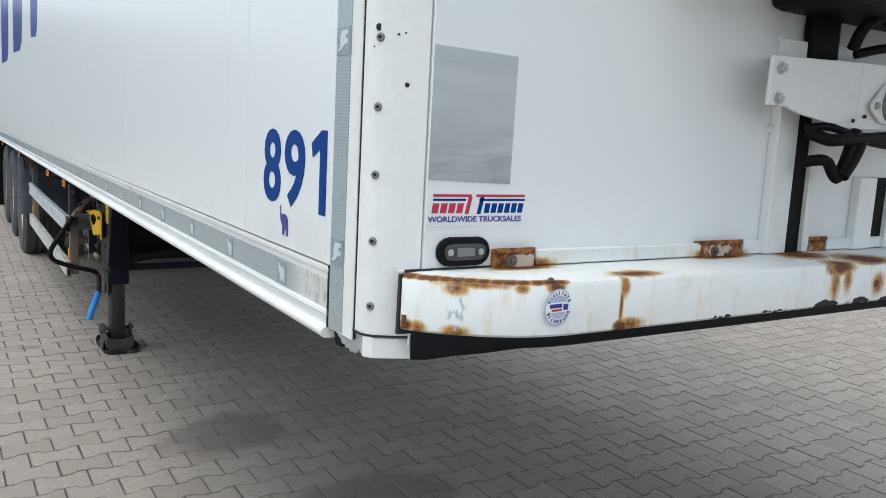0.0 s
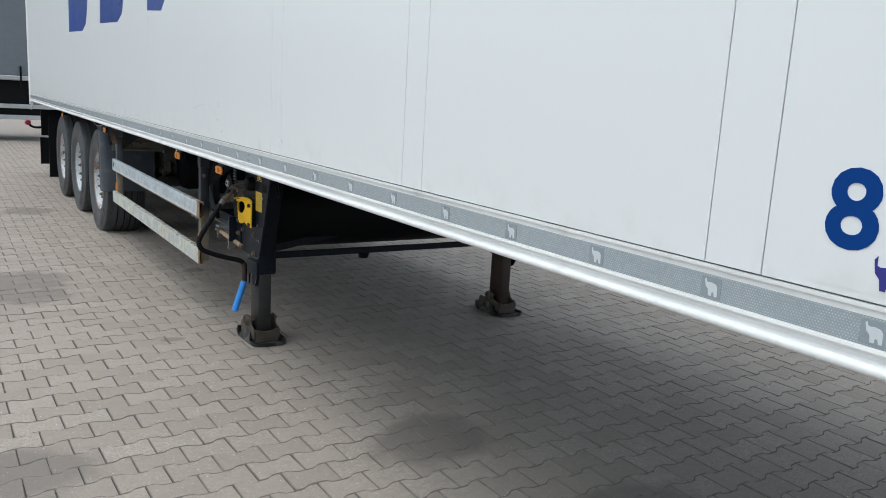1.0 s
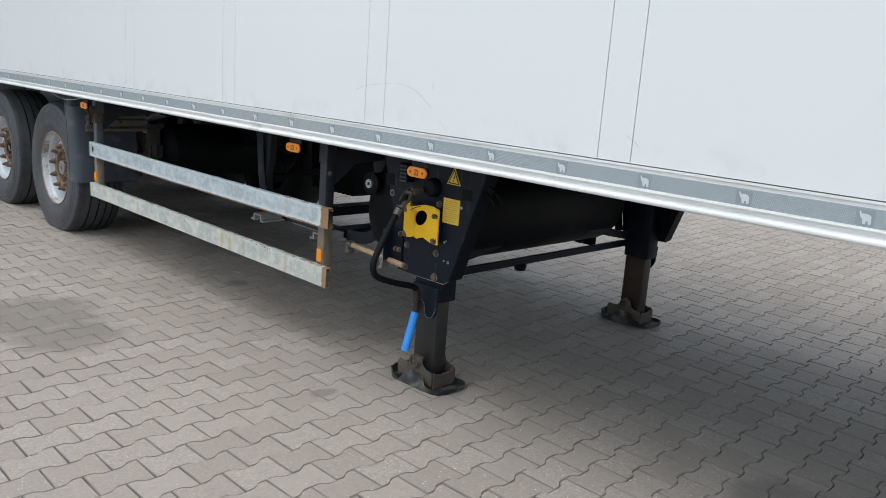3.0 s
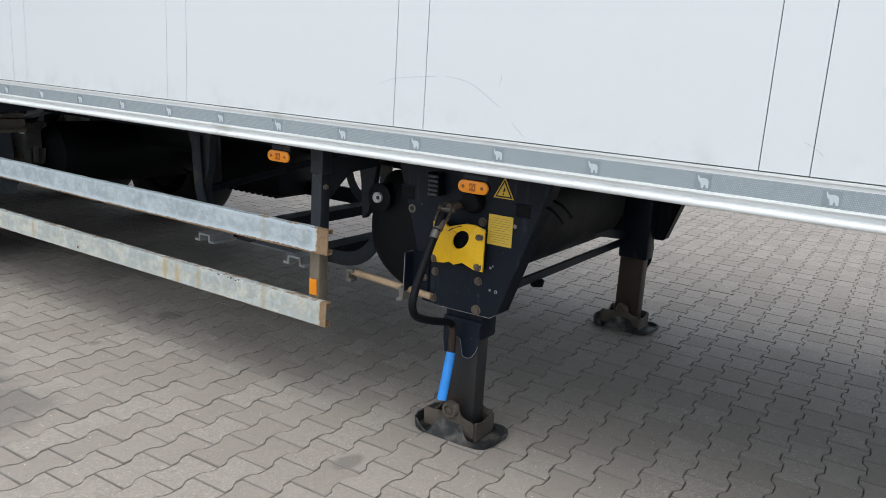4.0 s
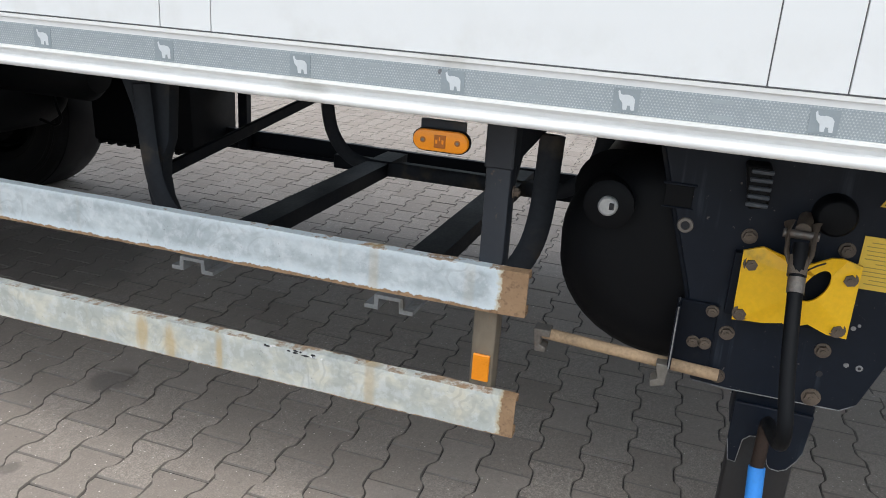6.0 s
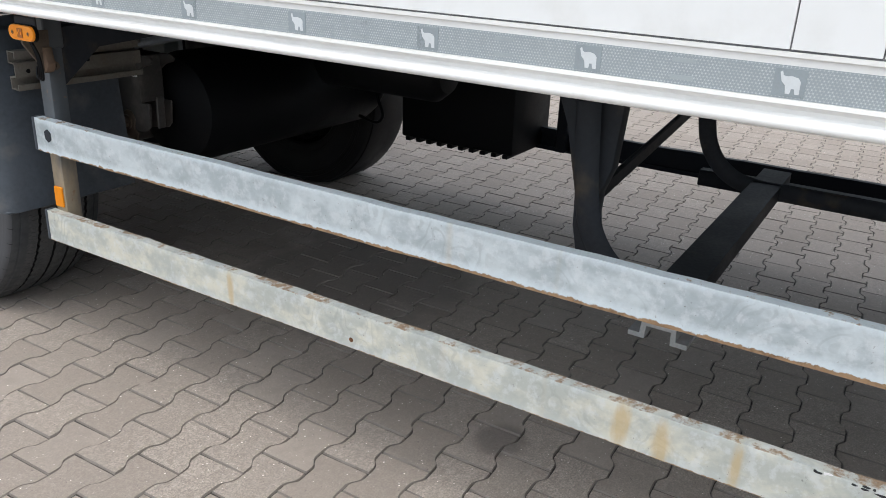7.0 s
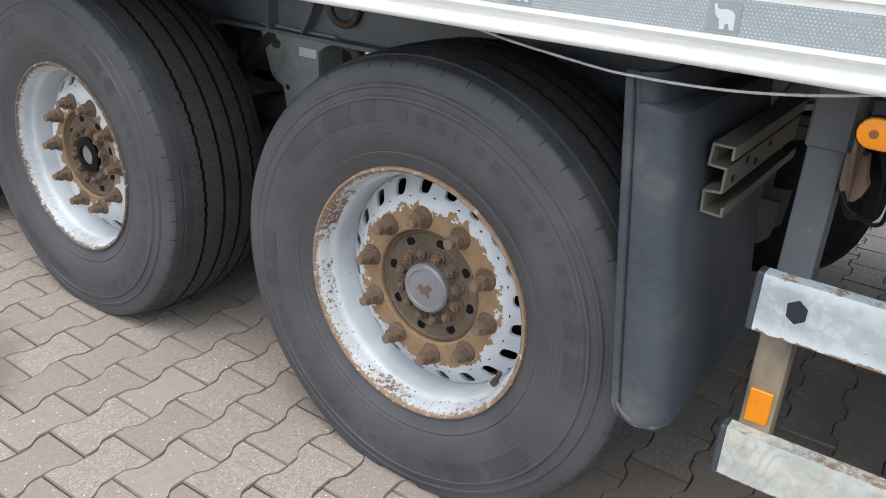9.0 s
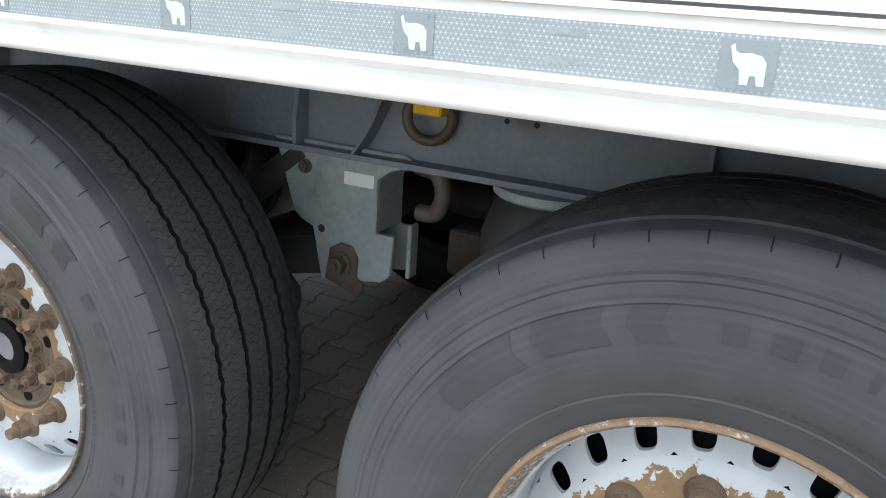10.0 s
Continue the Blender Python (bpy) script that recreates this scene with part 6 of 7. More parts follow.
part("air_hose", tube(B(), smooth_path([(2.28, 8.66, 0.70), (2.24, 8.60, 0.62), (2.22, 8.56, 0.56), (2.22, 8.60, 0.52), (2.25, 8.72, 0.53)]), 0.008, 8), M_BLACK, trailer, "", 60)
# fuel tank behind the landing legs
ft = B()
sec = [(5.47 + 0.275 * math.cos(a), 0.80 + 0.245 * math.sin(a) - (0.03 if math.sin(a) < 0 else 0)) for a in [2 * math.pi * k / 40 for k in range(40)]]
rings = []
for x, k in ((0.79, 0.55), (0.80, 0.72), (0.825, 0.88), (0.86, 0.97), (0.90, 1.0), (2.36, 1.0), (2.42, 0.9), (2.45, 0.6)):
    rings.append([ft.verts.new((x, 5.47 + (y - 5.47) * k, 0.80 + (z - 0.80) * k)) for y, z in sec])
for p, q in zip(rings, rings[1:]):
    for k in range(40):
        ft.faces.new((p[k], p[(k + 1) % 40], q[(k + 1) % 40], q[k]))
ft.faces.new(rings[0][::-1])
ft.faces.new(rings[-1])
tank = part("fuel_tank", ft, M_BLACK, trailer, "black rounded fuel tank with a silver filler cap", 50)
part("filler_neck", lathe(B(), [(0.0, 0.752), (0.048, 0.752), (0.056, 0.757), (0.056, 0.775), (0.050, 0.80), (0.058, 0.86), (0.10, 0.90)], "x", (0, 5.626, 0.915), 30), M_BLACK, tank, "", 40)
part("filler_cap", lathe(B(), [(0, 0.738), (0.018, 0.738), (0.022, 0.742), (0.022, 0.753)], "x", (0, 5.626, 0.915), 22), M_ZINC, tank, "silver cap", 40)
part("cap_key", box(B(), 0.733, 0.739, 5.612, 5.622, 0.910, 0.924), M_SEAM, tank)

# ---- landing legs ----
PLATE = [(5.53, 1.075), (5.475, 0.90), (5.425, 0.74), (5.396, 0.60), (5.391, 0.538), (5.303, 0.533), (5.078, 0.535), (5.047, 0.555), (4.885, 1.02), (4.868, 1.075)]


def bolts(parent, x, spots, s, r=0.0125):
    for y, z in spots:
        part("bolt", bolt(B(), (x, y, z), (s, 0, 0), r, 0.012), M_BOLT, parent)


def landing_leg(far):
    s = 1 if far else -1
    def X(x):
        return mx(x) - 0.10 if far else x
    def span(a, b):
        return sorted((X(a), X(b)))
    c = X(0.832)
    leg = part("landing_leg", bevel(prism(B(), [(c - 0.056, 5.117), (c + 0.056, 5.117), (c + 0.056, 5.288), (c - 0.056, 5.288)], "z", 0.425, 1.06), 0.012, 2), M_PLATE, trailer, "dark square landing leg on a tilting foot", 30)
    part("inner_leg", bevel(prism(B(), [(c - 0.046, 5.134), (c + 0.034, 5.134), (c + 0.034, 5.277), (c - 0.046, 5.277)], "z", 0.060, 0.43), 0.010, 2), M_BROWN if far else M_TUBE, leg, "worn inner tube", 30)
    flap = [(5.1185, 0.50), (5.1245, 0.407), (5.133, 0.384), (5.150, 0.357), (5.166, 0.3485), (5.185, 0.350), (5.193, 0.360), (5.2057, 0.4153), (5.222, 0.425), (5.240, 0.422), (5.254, 0.408), (5.260, 0.347), (5.277, 0.350), (5.286, 0.404), (5.2865, 0.50)]
    part("collar_flap", bevel(prism(B(), flap, "x", *span(0.766, 0.777)), 0.002), M_PLATE, leg)
    part("worn_edge", tube(B(), [(X(0.7655), y, z) for y, z in flap[1:-1]], 0.0010, 5), M_EDGE, leg)
    # foot: sole with an upturned rim and a raised flap, rocking cradle on a pin
    rng = random.Random(4)
    outline = [(0.728, 5.345), (0.728, 5.150), (0.736, 5.085), (0.752, 5.058), (0.796, 5.043), (0.898, 5.040), (0.930, 5.060), (0.938, 5.10), (0.938, 5.34), (0.925, 5.375), (0.88, 5.391), (0.79, 5.392), (0.745, 5.376)]
    edge = []
    for (x0, y0), (x1, y1) in zip(outline, outline[1:] + outline[:1]):
        n = max(1, int(math.hypot(x1 - x0, y1 - y0) / 0.014))
        edge += [(x0 + (x1 - x0) * k / n, y0 + (y1 - y0) * k / n) for k in range(n)]
    sole = B()
    rows = []
    for x, y in edge:
        near = x < 0.735
        up = min(1.0, max(0.0, (0.087 - abs(y - 5.212)) / 0.028)) if near else 0.0
        high = 0.026 + 0.050 * up + rng.uniform(-0.003, 0.003)
        if near and abs(y - 5.313) < 0.013:
            high = 0.011
        if y > 5.33:
            high += 0.022 * min(1.0, (y - 5.33) / 0.03)
        dx, dy = x - 0.833, y - 5.215
        out = Vector((dx / 0.105, dy / 0.175)).normalized() * (0.008 - 0.030 * up)
        into = Vector((-dx, -dy)).normalized() * 0.006
        ring = [(x, y, 0.002), (x + out.x, y + out.y, high), (x + out.x + into.x, y + out.y + into.y, high - 0.001), (x + into.x, y + into.y, 0.010)]
        rows.append([sole.verts.new((c + p - 0.832, q, z)) for p, q, z in ring])
    for p, q in zip(rows, rows[1:] + rows[:1]):
        for k in range(3):
            sole.faces.new((p[k], p[k + 1], q[k + 1], q[k]))
    sole.faces.new([r[0] for r in rows][::-1])
    sole.faces.new([r[3] for r in rows])
    part("foot_sole", sole, M_FOOT, leg, "scuffed black foot plate with an upturned rim", 25)
    cheek = [(5.342, 0.030), (5.346, 0.088), (5.334, 0.104), (5.300, 0.101), (5.262, 0.105), (5.246, 0.142), (5.228, 0.158), (5.204, 0.160), (5.186, 0.146), (5.174, 0.112), (5.150, 0.099), (5.120, 0.097), (5.107, 0.084), (5.107, 0.03)]
    for dx in (-0.082, 0.070):
        part("foot_cheek", bevel(prism(B(), cheek, "x", c + dx, c + dx + 0.012), 0.004, 2), M_CRADLE, leg, "dusty brown cradle cheek", 30)
    for y, z in ((5.1085, 0.094), (5.3385, 0.082)):
        part("foot_wall", bevel(prism(B(), [(c - 0.070, 0.012), (c + 0.070, 0.012), (c + 0.070, z), (c + 0.03, z - 0.012), (c - 0.02, z - 0.016), (c - 0.070, z)], "y", y - 0.006, y + 0.006), 0.003), M_CRADLE, leg)
    part("foot_floor", box(B(), c - 0.070, c + 0.070, 5.115, 5.332, 0.0115, 0.030), M_FOOT, leg)
    part("rocker_pin", lathe(B(), [(0, c - 0.100), (0.010, c - 0.100), (0.012, c - 0.097), (0.020, c - 0.096), (0.021, c - 0.105), (0.029, c - 0.105), (0.033, c - 0.100), (0.034, c - 0.082), (0.0125, c - 0.081), (0.0125, c + 0.095), (0, c + 0.095)], "x", (0, 5.213, 0.130), 22), M_CRADLE, leg, "brown rocker pin with a raised ring", 40)
    plate = part("leg_plate", bevel(prism(B(), PLATE, "x", *span(0.755, 0.765)), 0.002), M_PLATE, trailer, "dark blue tapered side plate of the landing gear")
    part("plate_flange", bevel(prism(B(), [(4.865, 1.075), (4.885, 1.02), (5.045, 0.555), (5.057, 0.560), (4.898, 1.02), (4.88, 1.075)], "x", *span(0.762, 0.84)), 0.002), M_DARK, plate)
    part("plate_flange", bevel(prism(B(), [(5.54, 1.075), (5.435, 0.74), (5.400, 0.55), (5.390, 0.555), (5.425, 0.745), (5.525, 1.075)], "x", *span(0.762, 0.84)), 0.002), M_DARK, plate)
    return leg, plate


leg, plate = landing_leg(False)
landing_leg(True)
px = 0.755
bolts(plate, px, [(5.326, 0.893), (5.137, 0.894), (5.137, 0.667), (5.333, 0.667), (5.335, 0.560)], -1)
bolts(plate, px, [(5.138, 0.554)], -1, 0.015)
bolts(plate, 0.745, [(5.371, 0.715), (5.400, 0.636), (5.375, 0.636)], -1, 0.0105)
for y, z, r, mat in ((5.002, 0.899, 0.009, M_EDGE), (5.090, 0.728, 0.006, M_EDGE), (5.080, 0.736, 0.004, M_EDGE), (5.060, 0.641, 0.008, M_EDGE), (5.086, 0.643, 0.006, M_EDGE), (5.060, 0.641, 0.004, M_SEAM), (5.133, 0.612, 0.008, M_SEAM)):
    part("paint_chip", lathe(B(), [(0, -0.0012 - 0.0004 * (mat is M_SEAM)), (r * 0.85, -0.0012 - 0.0004 * (mat is M_SEAM)), (r, 0.001)], "x", (px, y, z), 9), mat, plate)
for y0, y1, z0, z1 in ((5.452, 5.511, 0.934, 0.981), (4.945, 5.003, 0.939, 0.978)):
    o = part("plate_slot", bevel(box(B(), 0.7530, 0.756, y0, y1, z0, z1), 0.001), M_BLACK, plate)
    part("slot_rim", bevel(box(B(), 0.7505, 0.7545, y0 - 0.006, y1 + 0.006, z1, z1 + 0.006), 0.002), M_PLATE, o)
    part("slot_rim", bevel(box(B(), 0.7515, 0.7545, y0 - 0.004, y1 + 0.004, z0 - 0.004, z0), 0.0015), M_PLATE, o)
part("worn_edge", tube(B(), [(0.7545, y, z) for y, z in ((5.390, 0.538), (5.303, 0.533), (5.20, 0.534), (5.078, 0.535), (5.050, 0.553))], 0.0013, 6), M_EDGE, plate)
ey = part("plate_eye", lathe(B(), [(0.009, -0.001), (0.010, -0.004), (0.016, -0.004), (0.018, 0.001)], "x", (px, 5.458, 0.896), 18), M_STEEL, plate, "worn eye in the plate", 30)
part("eye_hole", lathe(B(), [(0, -0.0012), (0.0095, -0.0012)], "x", (px, 5.458, 0.896), 16), M_SEAM, ey)
part("yellow_label", box(B(), 0.7520, 0.7545, 5.010, 5.111, 0.818, 0.930), M_YLABEL, plate, "yellow instruction label with lines of small print")
for k in range(11):
    w = (0.07, 0.086, 0.083, 0.08, 0.084, 0.04, 0.085, 0.082, 0.08, 0.05, 0.066)[k]
    part("print_line", box(B(), 0.7512, 0.7522, 5.0605 - w / 2, 5.0605 + w / 2, 0.9170 - k * 0.0088, 0.9186 - k * 0.0088), M_INK, plate)
tri = part("warning_sign", prism(B(), [(5.014, 0.993), (5.098, 0.993), (5.056, 1.070)], "x", 0.7515, 0.7545), M_YLABEL, plate, "yellow warning triangle with a black border")
part("sign_border", prism(B(), [(5.021, 0.997), (5.091, 0.997), (5.056, 1.062)], "x", 0.7509, 0.752), M_SEAM, tri)
part("sign_face", prism(B(), [(5.029, 1.002), (5.083, 1.002), (5.056, 1.051)], "x", 0.7504, 0.751), M_YLABEL, tri)
part("sign_bar", prism(B(), [(5.054, 1.006), (5.061, 1.008), (5.055, 1.018), (5.060, 1.018), (5.053, 1.038), (5.050, 1.020), (5.056, 1.019)], "x", 0.7498, 0.7508), M_SEAM, tri)
# yellow bearing plate with its hole
yp = holed(B(), [(5.334, 0.869), (5.298, 0.883), (5.264, 0.867), (5.243, 0.858), (5.215, 0.868), (5.180, 0.881), (5.148, 0.883), (5.107, 0.873), (5.105, 0.714), (5.144, 0.716), (5.190, 0.733), (5.227, 0.719), (5.244, 0.727), (5.274, 0.718), (5.331, 0.713)], (5.199, 0.818, 0.029, 0.036), "x", 0.722, 0.730)
def ridge(y, z):
    """How far the folded plate stands out: most at the top of its crease."""
    w = (y - 5.135) / 0.110 if y < 5.245 else (5.300 - y) / 0.055
    return max(0.0, w) * (0.022 + 0.050 * (z - 0.715) / 0.16)


for v in yp.verts:
    if math.hypot(v.co.y - 5.199, v.co.z - 0.818) < 0.045:
        v.co.y -= 0.35 * (v.co.z - 0.818)
    p = ridge(v.co.y, v.co.z)
    v.co.x, v.co.y, v.co.z = v.co.x - p, v.co.y - 0.34 * p, v.co.z + 0.28 * p
yp = part("bearing_plate", yp, M_YELLOW, plate, "yellow folded plate with an oval hole", 30)
part("fold_mark", tube(B(), [(0.7205 - ridge(y, z), y - 0.34 * ridge(y, z), z + 0.28 * ridge(y, z)) for y, z in ((5.243, 0.842), (5.232, 0.852), (5.215, 0.862), (5.195, 0.870))], 0.0018, 6), M_SEAM, yp)
part("plate_backing", box(B(), 0.732, 0.756, 5.112, 5.348, 0.72, 0.86), M_DARK, plate)
bolts(yp, 0.722, [(5.314, 0.843), (5.317, 0.731), (5.126, 0.843), (5.126, 0.731)], -1, 0.0125)
part("gear_housing", bevel(lathe(B(), [(0, 0.715), (0.034, 0.715), (0.040, 0.725), (0.044, 0.755)], "x", (0, 5.175, 0.965), 24), 0.002), M_BLACK, plate, "", 40)
part("gear_ribs", bevel(prism(B(), [(5.312, 1.055), (5.362, 1.055), (5.344, 0.962), (5.306, 0.970)], "x", 0.70, 0.755), 0.005), M_BLACK, plate)
for k in range(5):
    part("rib", bevel(box(B(), 0.694, 0.702, 5.307, 5.350, 0.970 + 0.017 * k, 0.979 + 0.017 * k), 0.002), M_GUARD, plate)
# crank
joint = part("crank_joint", rod(B(), (0.756, 5.225, 0.948), (0.672, 5.237, 0.943), 0.015), M_BOLT, leg, "worn brown universal joint", 40)
for dy in (-0.024, 0.024):
    part("fork_cheek", tube(B(), [(0.688, 5.238 + dy, 0.954), (0.664, 5.240 + dy, 0.938), (0.640, 5.240 + dy * 0.9, 0.903), (0.630, 5.239 + dy * 0.5, 0.886)], 0.013, 8, 0.35, (1, 0, 0.6)), M_BOLT, joint, "", 40)
part("joint_pin", rod(B(), (0.664, 5.207, 0.936), (0.664, 5.273, 0.936), 0.0085, 12), M_STEEL, joint, "", 40)
part("joint_collar", rod(B(), (0.634, 5.239, 0.900), (0.610, 5.239, 0.868), 0.0185, 14), M_BOLT, joint, "", 40)
crank = [(0.640, 5.239, 0.925), (0.615, 5.239, 0.883), (0.590, 5.238, 0.843), (0.540, 5.235, 0.768), (0.490, 5.230, 0.692), (0.460, 5.224, 0.640), (0.458, 5.221, 0.605), (0.480, 5.220, 0.575), (0.540, 5.220, 0.548), (0.620, 5.219, 0.522), (0.690, 5.218, 0.503), (0.718, 5.217, 0.485), (0.726, 5.217, 0.455), (0.724, 5.217, 0.362)]
part("crank_handle", tube(B(), smooth_path(crank[:-2], 5), 0.0145, 12), M_BLACK, leg, "bent black crank", 60)
part("crank_end", tube(B(), smooth_path(crank[-3:], 5), 0.0150, 12), M_BROWN, leg, "worn brown crank end", 60)
part("crank_sleeve", rod(B(), (0.604, 5.2385, 0.866), (0.588, 5.238, 0.840), 0.0165), M_STEEL, leg, "", 40)
part("crank_grip", rod(B(), (0.724, 5.217, 0.372), (0.664, 5.208, 0.197), 0.0185, 18), M_GRIP, leg, "blue plastic grip", 40)
# support bracket and rusty bar behind the plate
part("small_bracket", bevel(box(B(), 0.745, 0.757, 5.358, 5.440, 0.575, 0.730), 0.003), M_DARK, plate)
part("bracket_edge", bevel(box(B(), 0.70, 0.757, 5.438, 5.446, 0.575, 0.730), 0.002), M_PLATE, plate)
part("worn_edge", tube(B(), [(0.6995, 5.442, 0.578), (0.6995, 5.442, 0.728), (0.752, 5.442, 0.7305)], 0.0016, 5), M_EDGE, plate)
part("swing_bar", rod(B(), (0.735, 5.735, 0.590), (0.741, 5.335, 0.567), 0.014, 12), plain("swing_bar_rust", (0.33, 0.23, 0.14), 0.8, 0, 0.4, 20, 0.4), plate, "rust-brown swing bar", 40)
part("bar_hook", bevel(prism(B(), [(5.755, 0.605), (5.715, 0.605), (5.715, 0.588), (5.735, 0.588), (5.735, 0.565), (5.722, 0.56), (5.722, 0.548), (5.748, 0.548)], "x", 0.715, 0.755), 0.002), M_STEEL, plate)
part("bar_clip", bevel(prism(B(), [(5.470, 0.585), (5.440, 0.585), (5.445, 0.535), (5.475, 0.525), (5.478, 0.54), (5.462, 0.548)], "x", 0.70, 0.745), 0.002), M_CHAN, plate)
# bracing between the two legs
part("leg_brace", bevel(box(B(), 0.83, mx(0.92), 5.274, 5.290, 0.486, 0.527), 0.003), M_PLATE, trailer, "dark flat brace between the landing legs")
for za, zb, y in ((0.545, 0.865, 5.258), (0.895, 0.545, 5.244)):
    part("leg_brace", bevel(prism(B(), [(0.86, za - 0.024), (0.86, za + 0.024), (mx(0.95), zb + 0.024), (mx(0.95), zb - 0.024)], "y", y, y + 0.010), 0.002), M_PLATE, trailer, "dark flat cross brace between the landing legs")
part("brace_plug", lathe(B(), [(0, 0.452), (0.03, 0.457), (0.035, 0.4855), (0, 0.4855)], "z", (1.55, 5.283, 0), 14), M_BLACK, trailer)
for dy, dz in ((0.0, 0.0), (0.030, -0.025)):
    part("tie_hook", tube(B(), smooth_path([(0.80, 4.88 + dy, 1.005 + dz), (0.79, 4.845 + dy, 0.995 + dz), (0.785, 4.815 + dy, 0.972 + dz), (0.785, 4.800 + dy, 0.955 + dz)]), 0.006, 8), M_BLACK, trailer, "", 60)

# ---- curtain trailer across the yard ----
other = thing("curtain_trailer", (-2, 23.2, 0), "grey curtain-sided trailer standing across the yard", "trailer")
part("curtain", bevel(box(B(), -9, 6.2, 21.95, 24.4, 1.52, 4.0), 0.03, 2), M_CURTAIN, other, "grey curtain")
part("lower_rail", bevel(box(B(), -9, 6.2, 21.92, 24.42, 1.42, 1.53), 0.02), M_DULL, other, "pale lower rail")
# Black box runs below the chassis to paint the shade behind the rails.
part("chassis", box(B(), -8.8, 6.0, 22.1, 24.2, 0.54, 1.42), M_BLACK, other)
for z in (0.52, 0.775):
    part("guard_rail", bevel(box(B(), -8.5, 6.0, 21.98, 22.02, z, z + 0.10), 0.006), M_DULL, other, "pale side guard rail")
for i in range(16):
    part("curtain_strap", box(B(), -8.6 + i * 0.95, -8.56 + i * 0.95, 21.90, 21.935, 1.25, 1.75), M_BLACK, other)
for x in (-6.5, -5.2, -3.9, 5.2):
    part("wheel", lathe(B(), [(0.0, 22.2), (0.28, 22.16), (0.30, 22.1), (0.45, 22.08), (0.51, 22.12), (0.51, 22.4), (0, 22.4)], "y", (x, 0, 0.51), 32), M_TREAD, other, "black wheel", 40)
for x in (4.3, 0.2):
    part("support_leg", box(B(), x, x + 0.14, 22.4, 22.54, 0, 0.95), M_DARK, other)

other.location.z = ground_z(23.2)

# ---- ground ----
PX, PY, SKEW = 0.1977, 0.1415, 0.0445
X0, X1, Y0, Y1 = -1.9, 8.1, -0.6, 23.0
gm = concrete("yard_concrete", 0)
gx, gy = gm.axis(0), gm.axis(1)
inside = gm.math("MULTIPLY", gm.math("MULTIPLY", gm.ramp(gx, X0 + 0.20, X0 + 0.22), gm.ramp(gx, X1 - 0.20, X1 - 0.22)), gm.math("MULTIPLY", gm.ramp(gy, Y0 + 0.14, Y0 + 0.16), gm.ramp(gy, Y1 - 0.14, Y1 - 0.16)))
old = gm.b.inputs["Base Color"].links[0].from_socket
gm.colour(gm.mix(inside, old, gm.mix(gm.ramp(gm.noise(7, 4, None, 0.6), 0.52, 0.76), gm.mix(gm.noise(200, 3), (0.022, 0.019, 0.017), (0.07, 0.062, 0.055)), gm.mix(gm.noise(200, 3), (0.13, 0.118, 0.105), (0.24, 0.22, 0.20)))))
g = B()
box(g, -400, 400, -400, 400, -0.30, -0.0060)
for v in g.verts:
    v.co.z += ground_z(v.co.y)
yard = tagged(new("ground", mesh("ground", g, gm.m)), "wide yard of grey concrete paving reaching the horizon", "ground", "", "structure")
WORLD[yard] = Matrix()

# paving stones: double-T blocks in half bond
HALF = [(0.0988, 0.0783), (0.0740, 0.0783), (0.0640, 0.0765), (0.0560, 0.0724), (0.0443, 0.0632), (0.0363, 0.0591), (0.0263, 0.0573)]
HALF = [(x * 0.9800, y * 1.0315 - 0.0004) for x, y in HALF]
STONE = [(-x, -y) for x, y in HALF] + [(x, -y) for x, y in HALF[::-1]] + HALF + [(-x, y) for x, y in HALF[::-1]]
NS = len(STONE)
LEAN = Matrix(((1, 0, 0, 0), (SKEW, 1, 0, 0), (0, 0, 1, 0), (0, 0, 0, 1)))


def stone_verts(rng):
    top, low = [], []
    for x, y in STONE:
        jx, jy = rng.uniform(-0.0008, 0.0008), rng.uniform(-0.0008, 0.0008)
        k = 1 - 0.0026 / math.hypot(x, y)
        ch = rng.uniform(0.0, 0.0012)
        top.append(((x + jx) * k - math.copysign(ch, x), (y + jy) * k - math.copysign(ch, y), 0.0))
        low.append((x + jx, y + jy, -0.0055))
    return top + low + [(x, y, -0.012) for x, y, z in low]


def stone_faces(o):
    f = [tuple(o + i for i in range(NS))]
    for ring in (0, NS):
        f += [(o + ring + NS + i, o + ring + NS + (i + 1) % NS, o + ring + (i + 1) % NS, o + ring + i) for i in range(NS)]
    return f


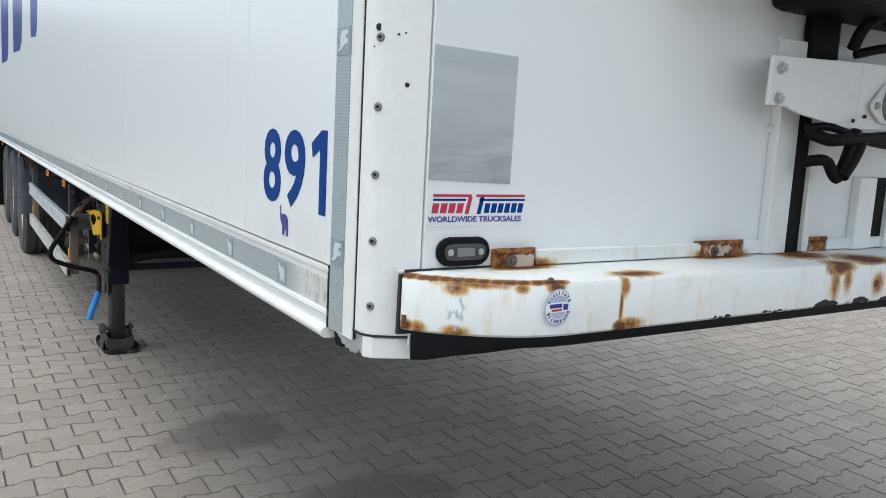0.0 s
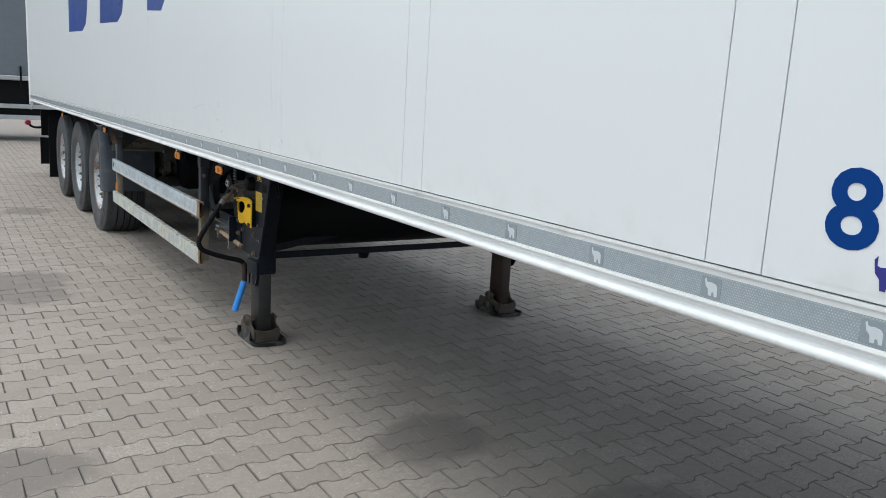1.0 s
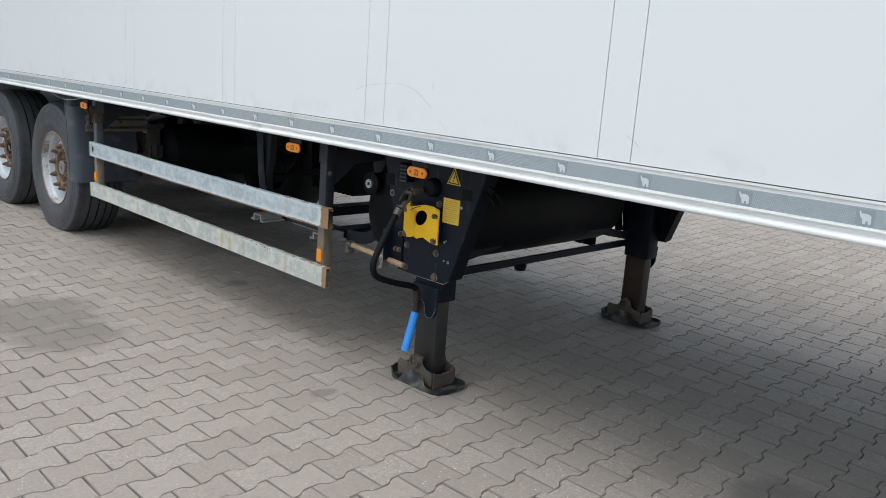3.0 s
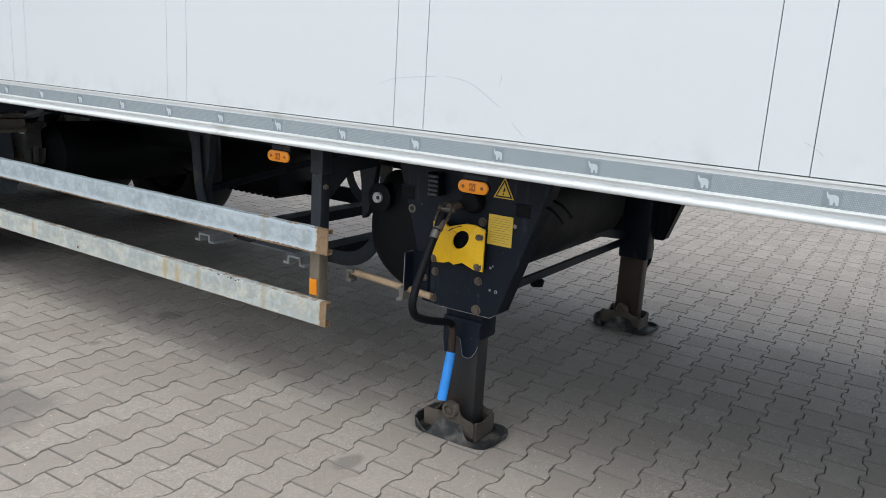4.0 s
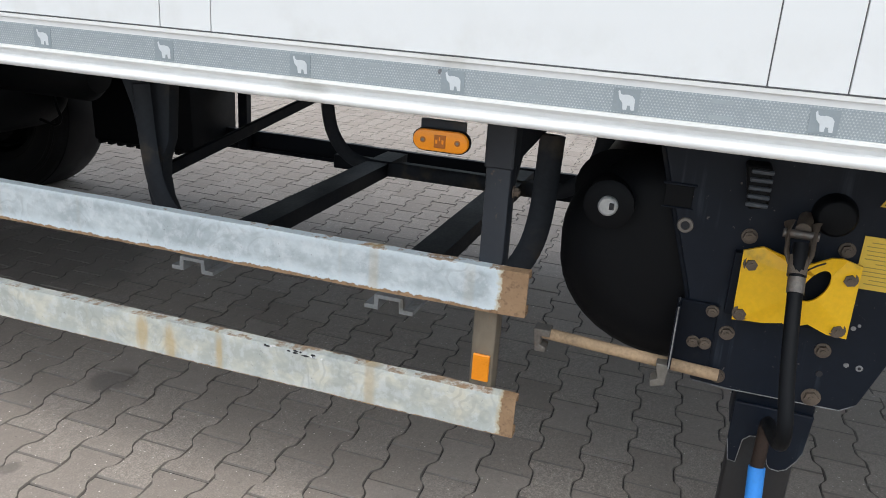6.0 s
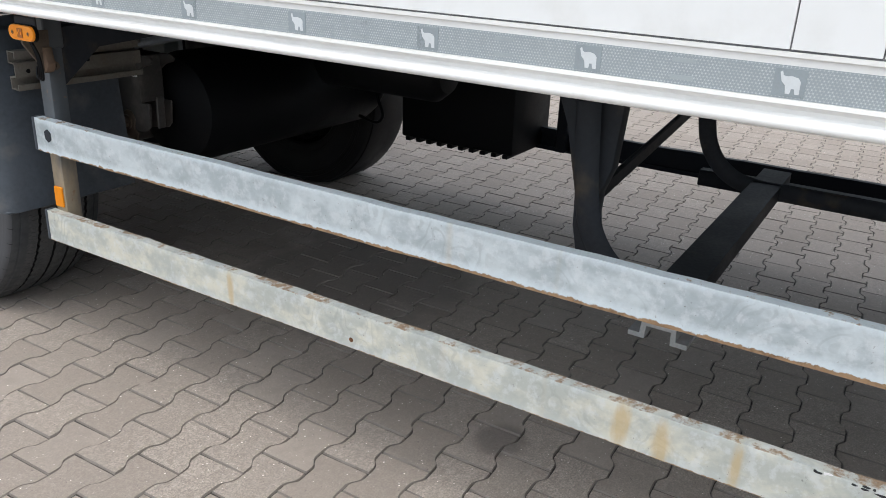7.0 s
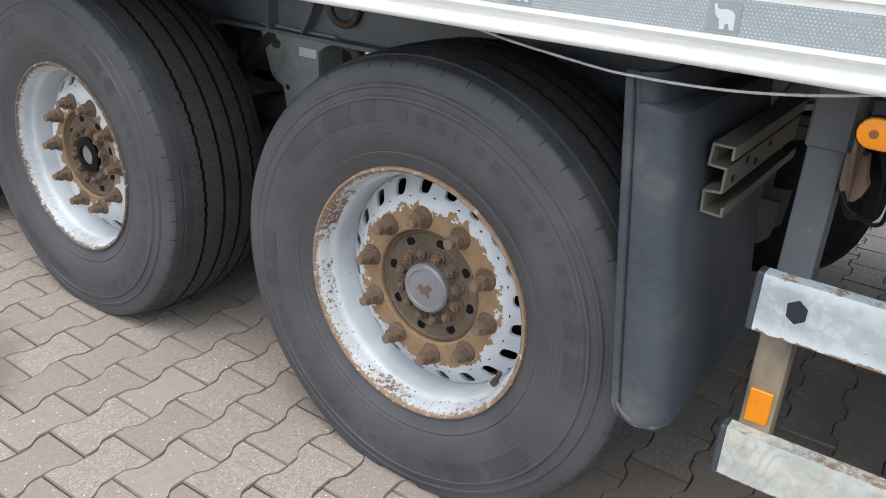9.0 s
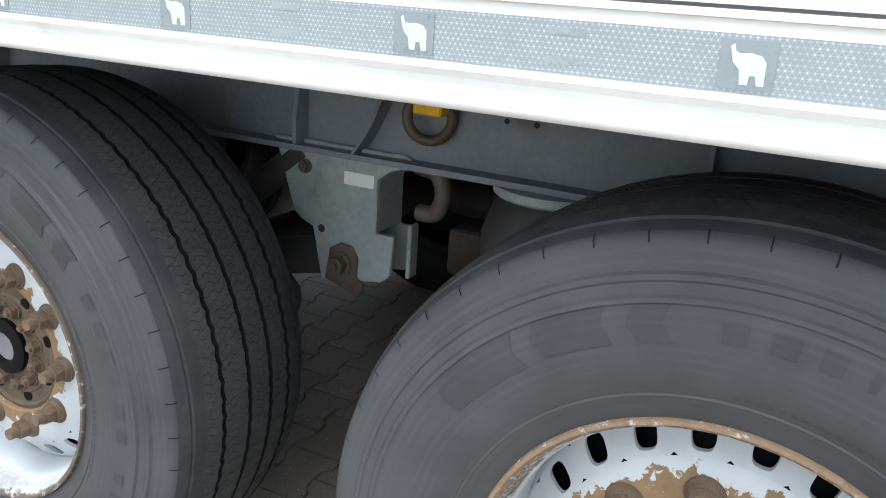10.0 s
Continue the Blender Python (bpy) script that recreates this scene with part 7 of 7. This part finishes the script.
def joint_dirt(name, dark, light):
    m = Mat(name, 0.95)
    c = m.mix(m.noise(160, 4, None, 0.7), dark, light)
    m.colour(m.mix(m.ramp(m.noise(7, 4, None, 0.6), 0.42, 0.66, 0, 0.9), c, (0.235, 0.21, 0.187)))
    m.bump(m.noise(220, 3), 0.5, 0.002)
    return m.m


FACE_KIND = [0] + [2] * NS + [1] * NS
M_DIRT = joint_dirt("joint_dirt", (0.046, 0.039, 0.033), (0.120, 0.104, 0.091))
M_WORN = joint_dirt("worn_stone_edge", (0.115, 0.100, 0.088), (0.27, 0.238, 0.212))
rng = random.Random(11)
M_STONE, M_STONES = concrete("paving_stone", 1).m, concrete("paving_stones", 2).m
kinds = []
for i in range(6):
    me = bpy.data.meshes.new("paving_stone")
    me.from_pydata(stone_verts(rng), [], stone_faces(0))
    me.materials.append(M_STONE)
    me.materials.append(M_DIRT)
    me.materials.append(M_WORN)
    me.polygons.foreach_set("material_index", FACE_KIND)
    kinds.append(me)
variants = [stone_verts(rng) for i in range(12)]
verts, faces = [], []
for r in range(-56, 116):
    for c in range(-12, 43):
        xc = 0.1242 + (c + 0.5 + (0.5 if r % 2 else 0.0)) * PX + r * 0.0006
        yc = 7.0804 + r * PY + (xc - 0.1242) * SKEW
        if not (X0 < xc < X1 and Y0 < yc < Y1):
            continue
        dz = rng.uniform(-0.0014, 0.0014)
        tx, ty = rng.uniform(-0.006, 0.006), rng.uniform(-0.008, 0.008)
        spin = rng.uniform(-0.008, 0.008)
        dz += ground_z(yc)
        ty -= FALL
        if -0.62 < xc < 0.42 and 2.9 < yc < 10.4 and len(yard.children) < 300:
            ob = place("paving_stone", kinds[rng.randrange(6)], yard, Matrix.Translation((xc, yc, dz)) @ Euler((ty, tx, spin)).to_matrix().to_4x4() @ LEAN)
        else:
            o = len(verts)
            v = variants[rng.randrange(12)]
            verts += [(xc + a - spin * b, yc + b + (spin + SKEW) * a, z + dz - tx * a + ty * b) for a, b, z in v]
            faces += stone_faces(o)
me = bpy.data.meshes.new("paving_stones")
me.from_pydata(verts, [], faces)
me.materials.append(M_STONES)
me.materials.append(M_DIRT)
me.materials.append(M_WORN)
me.polygons.foreach_set("material_index", FACE_KIND * (len(verts) // (3 * NS)))
rest = place("paving_stones", me, yard)
rest["kind"] = "stuff"
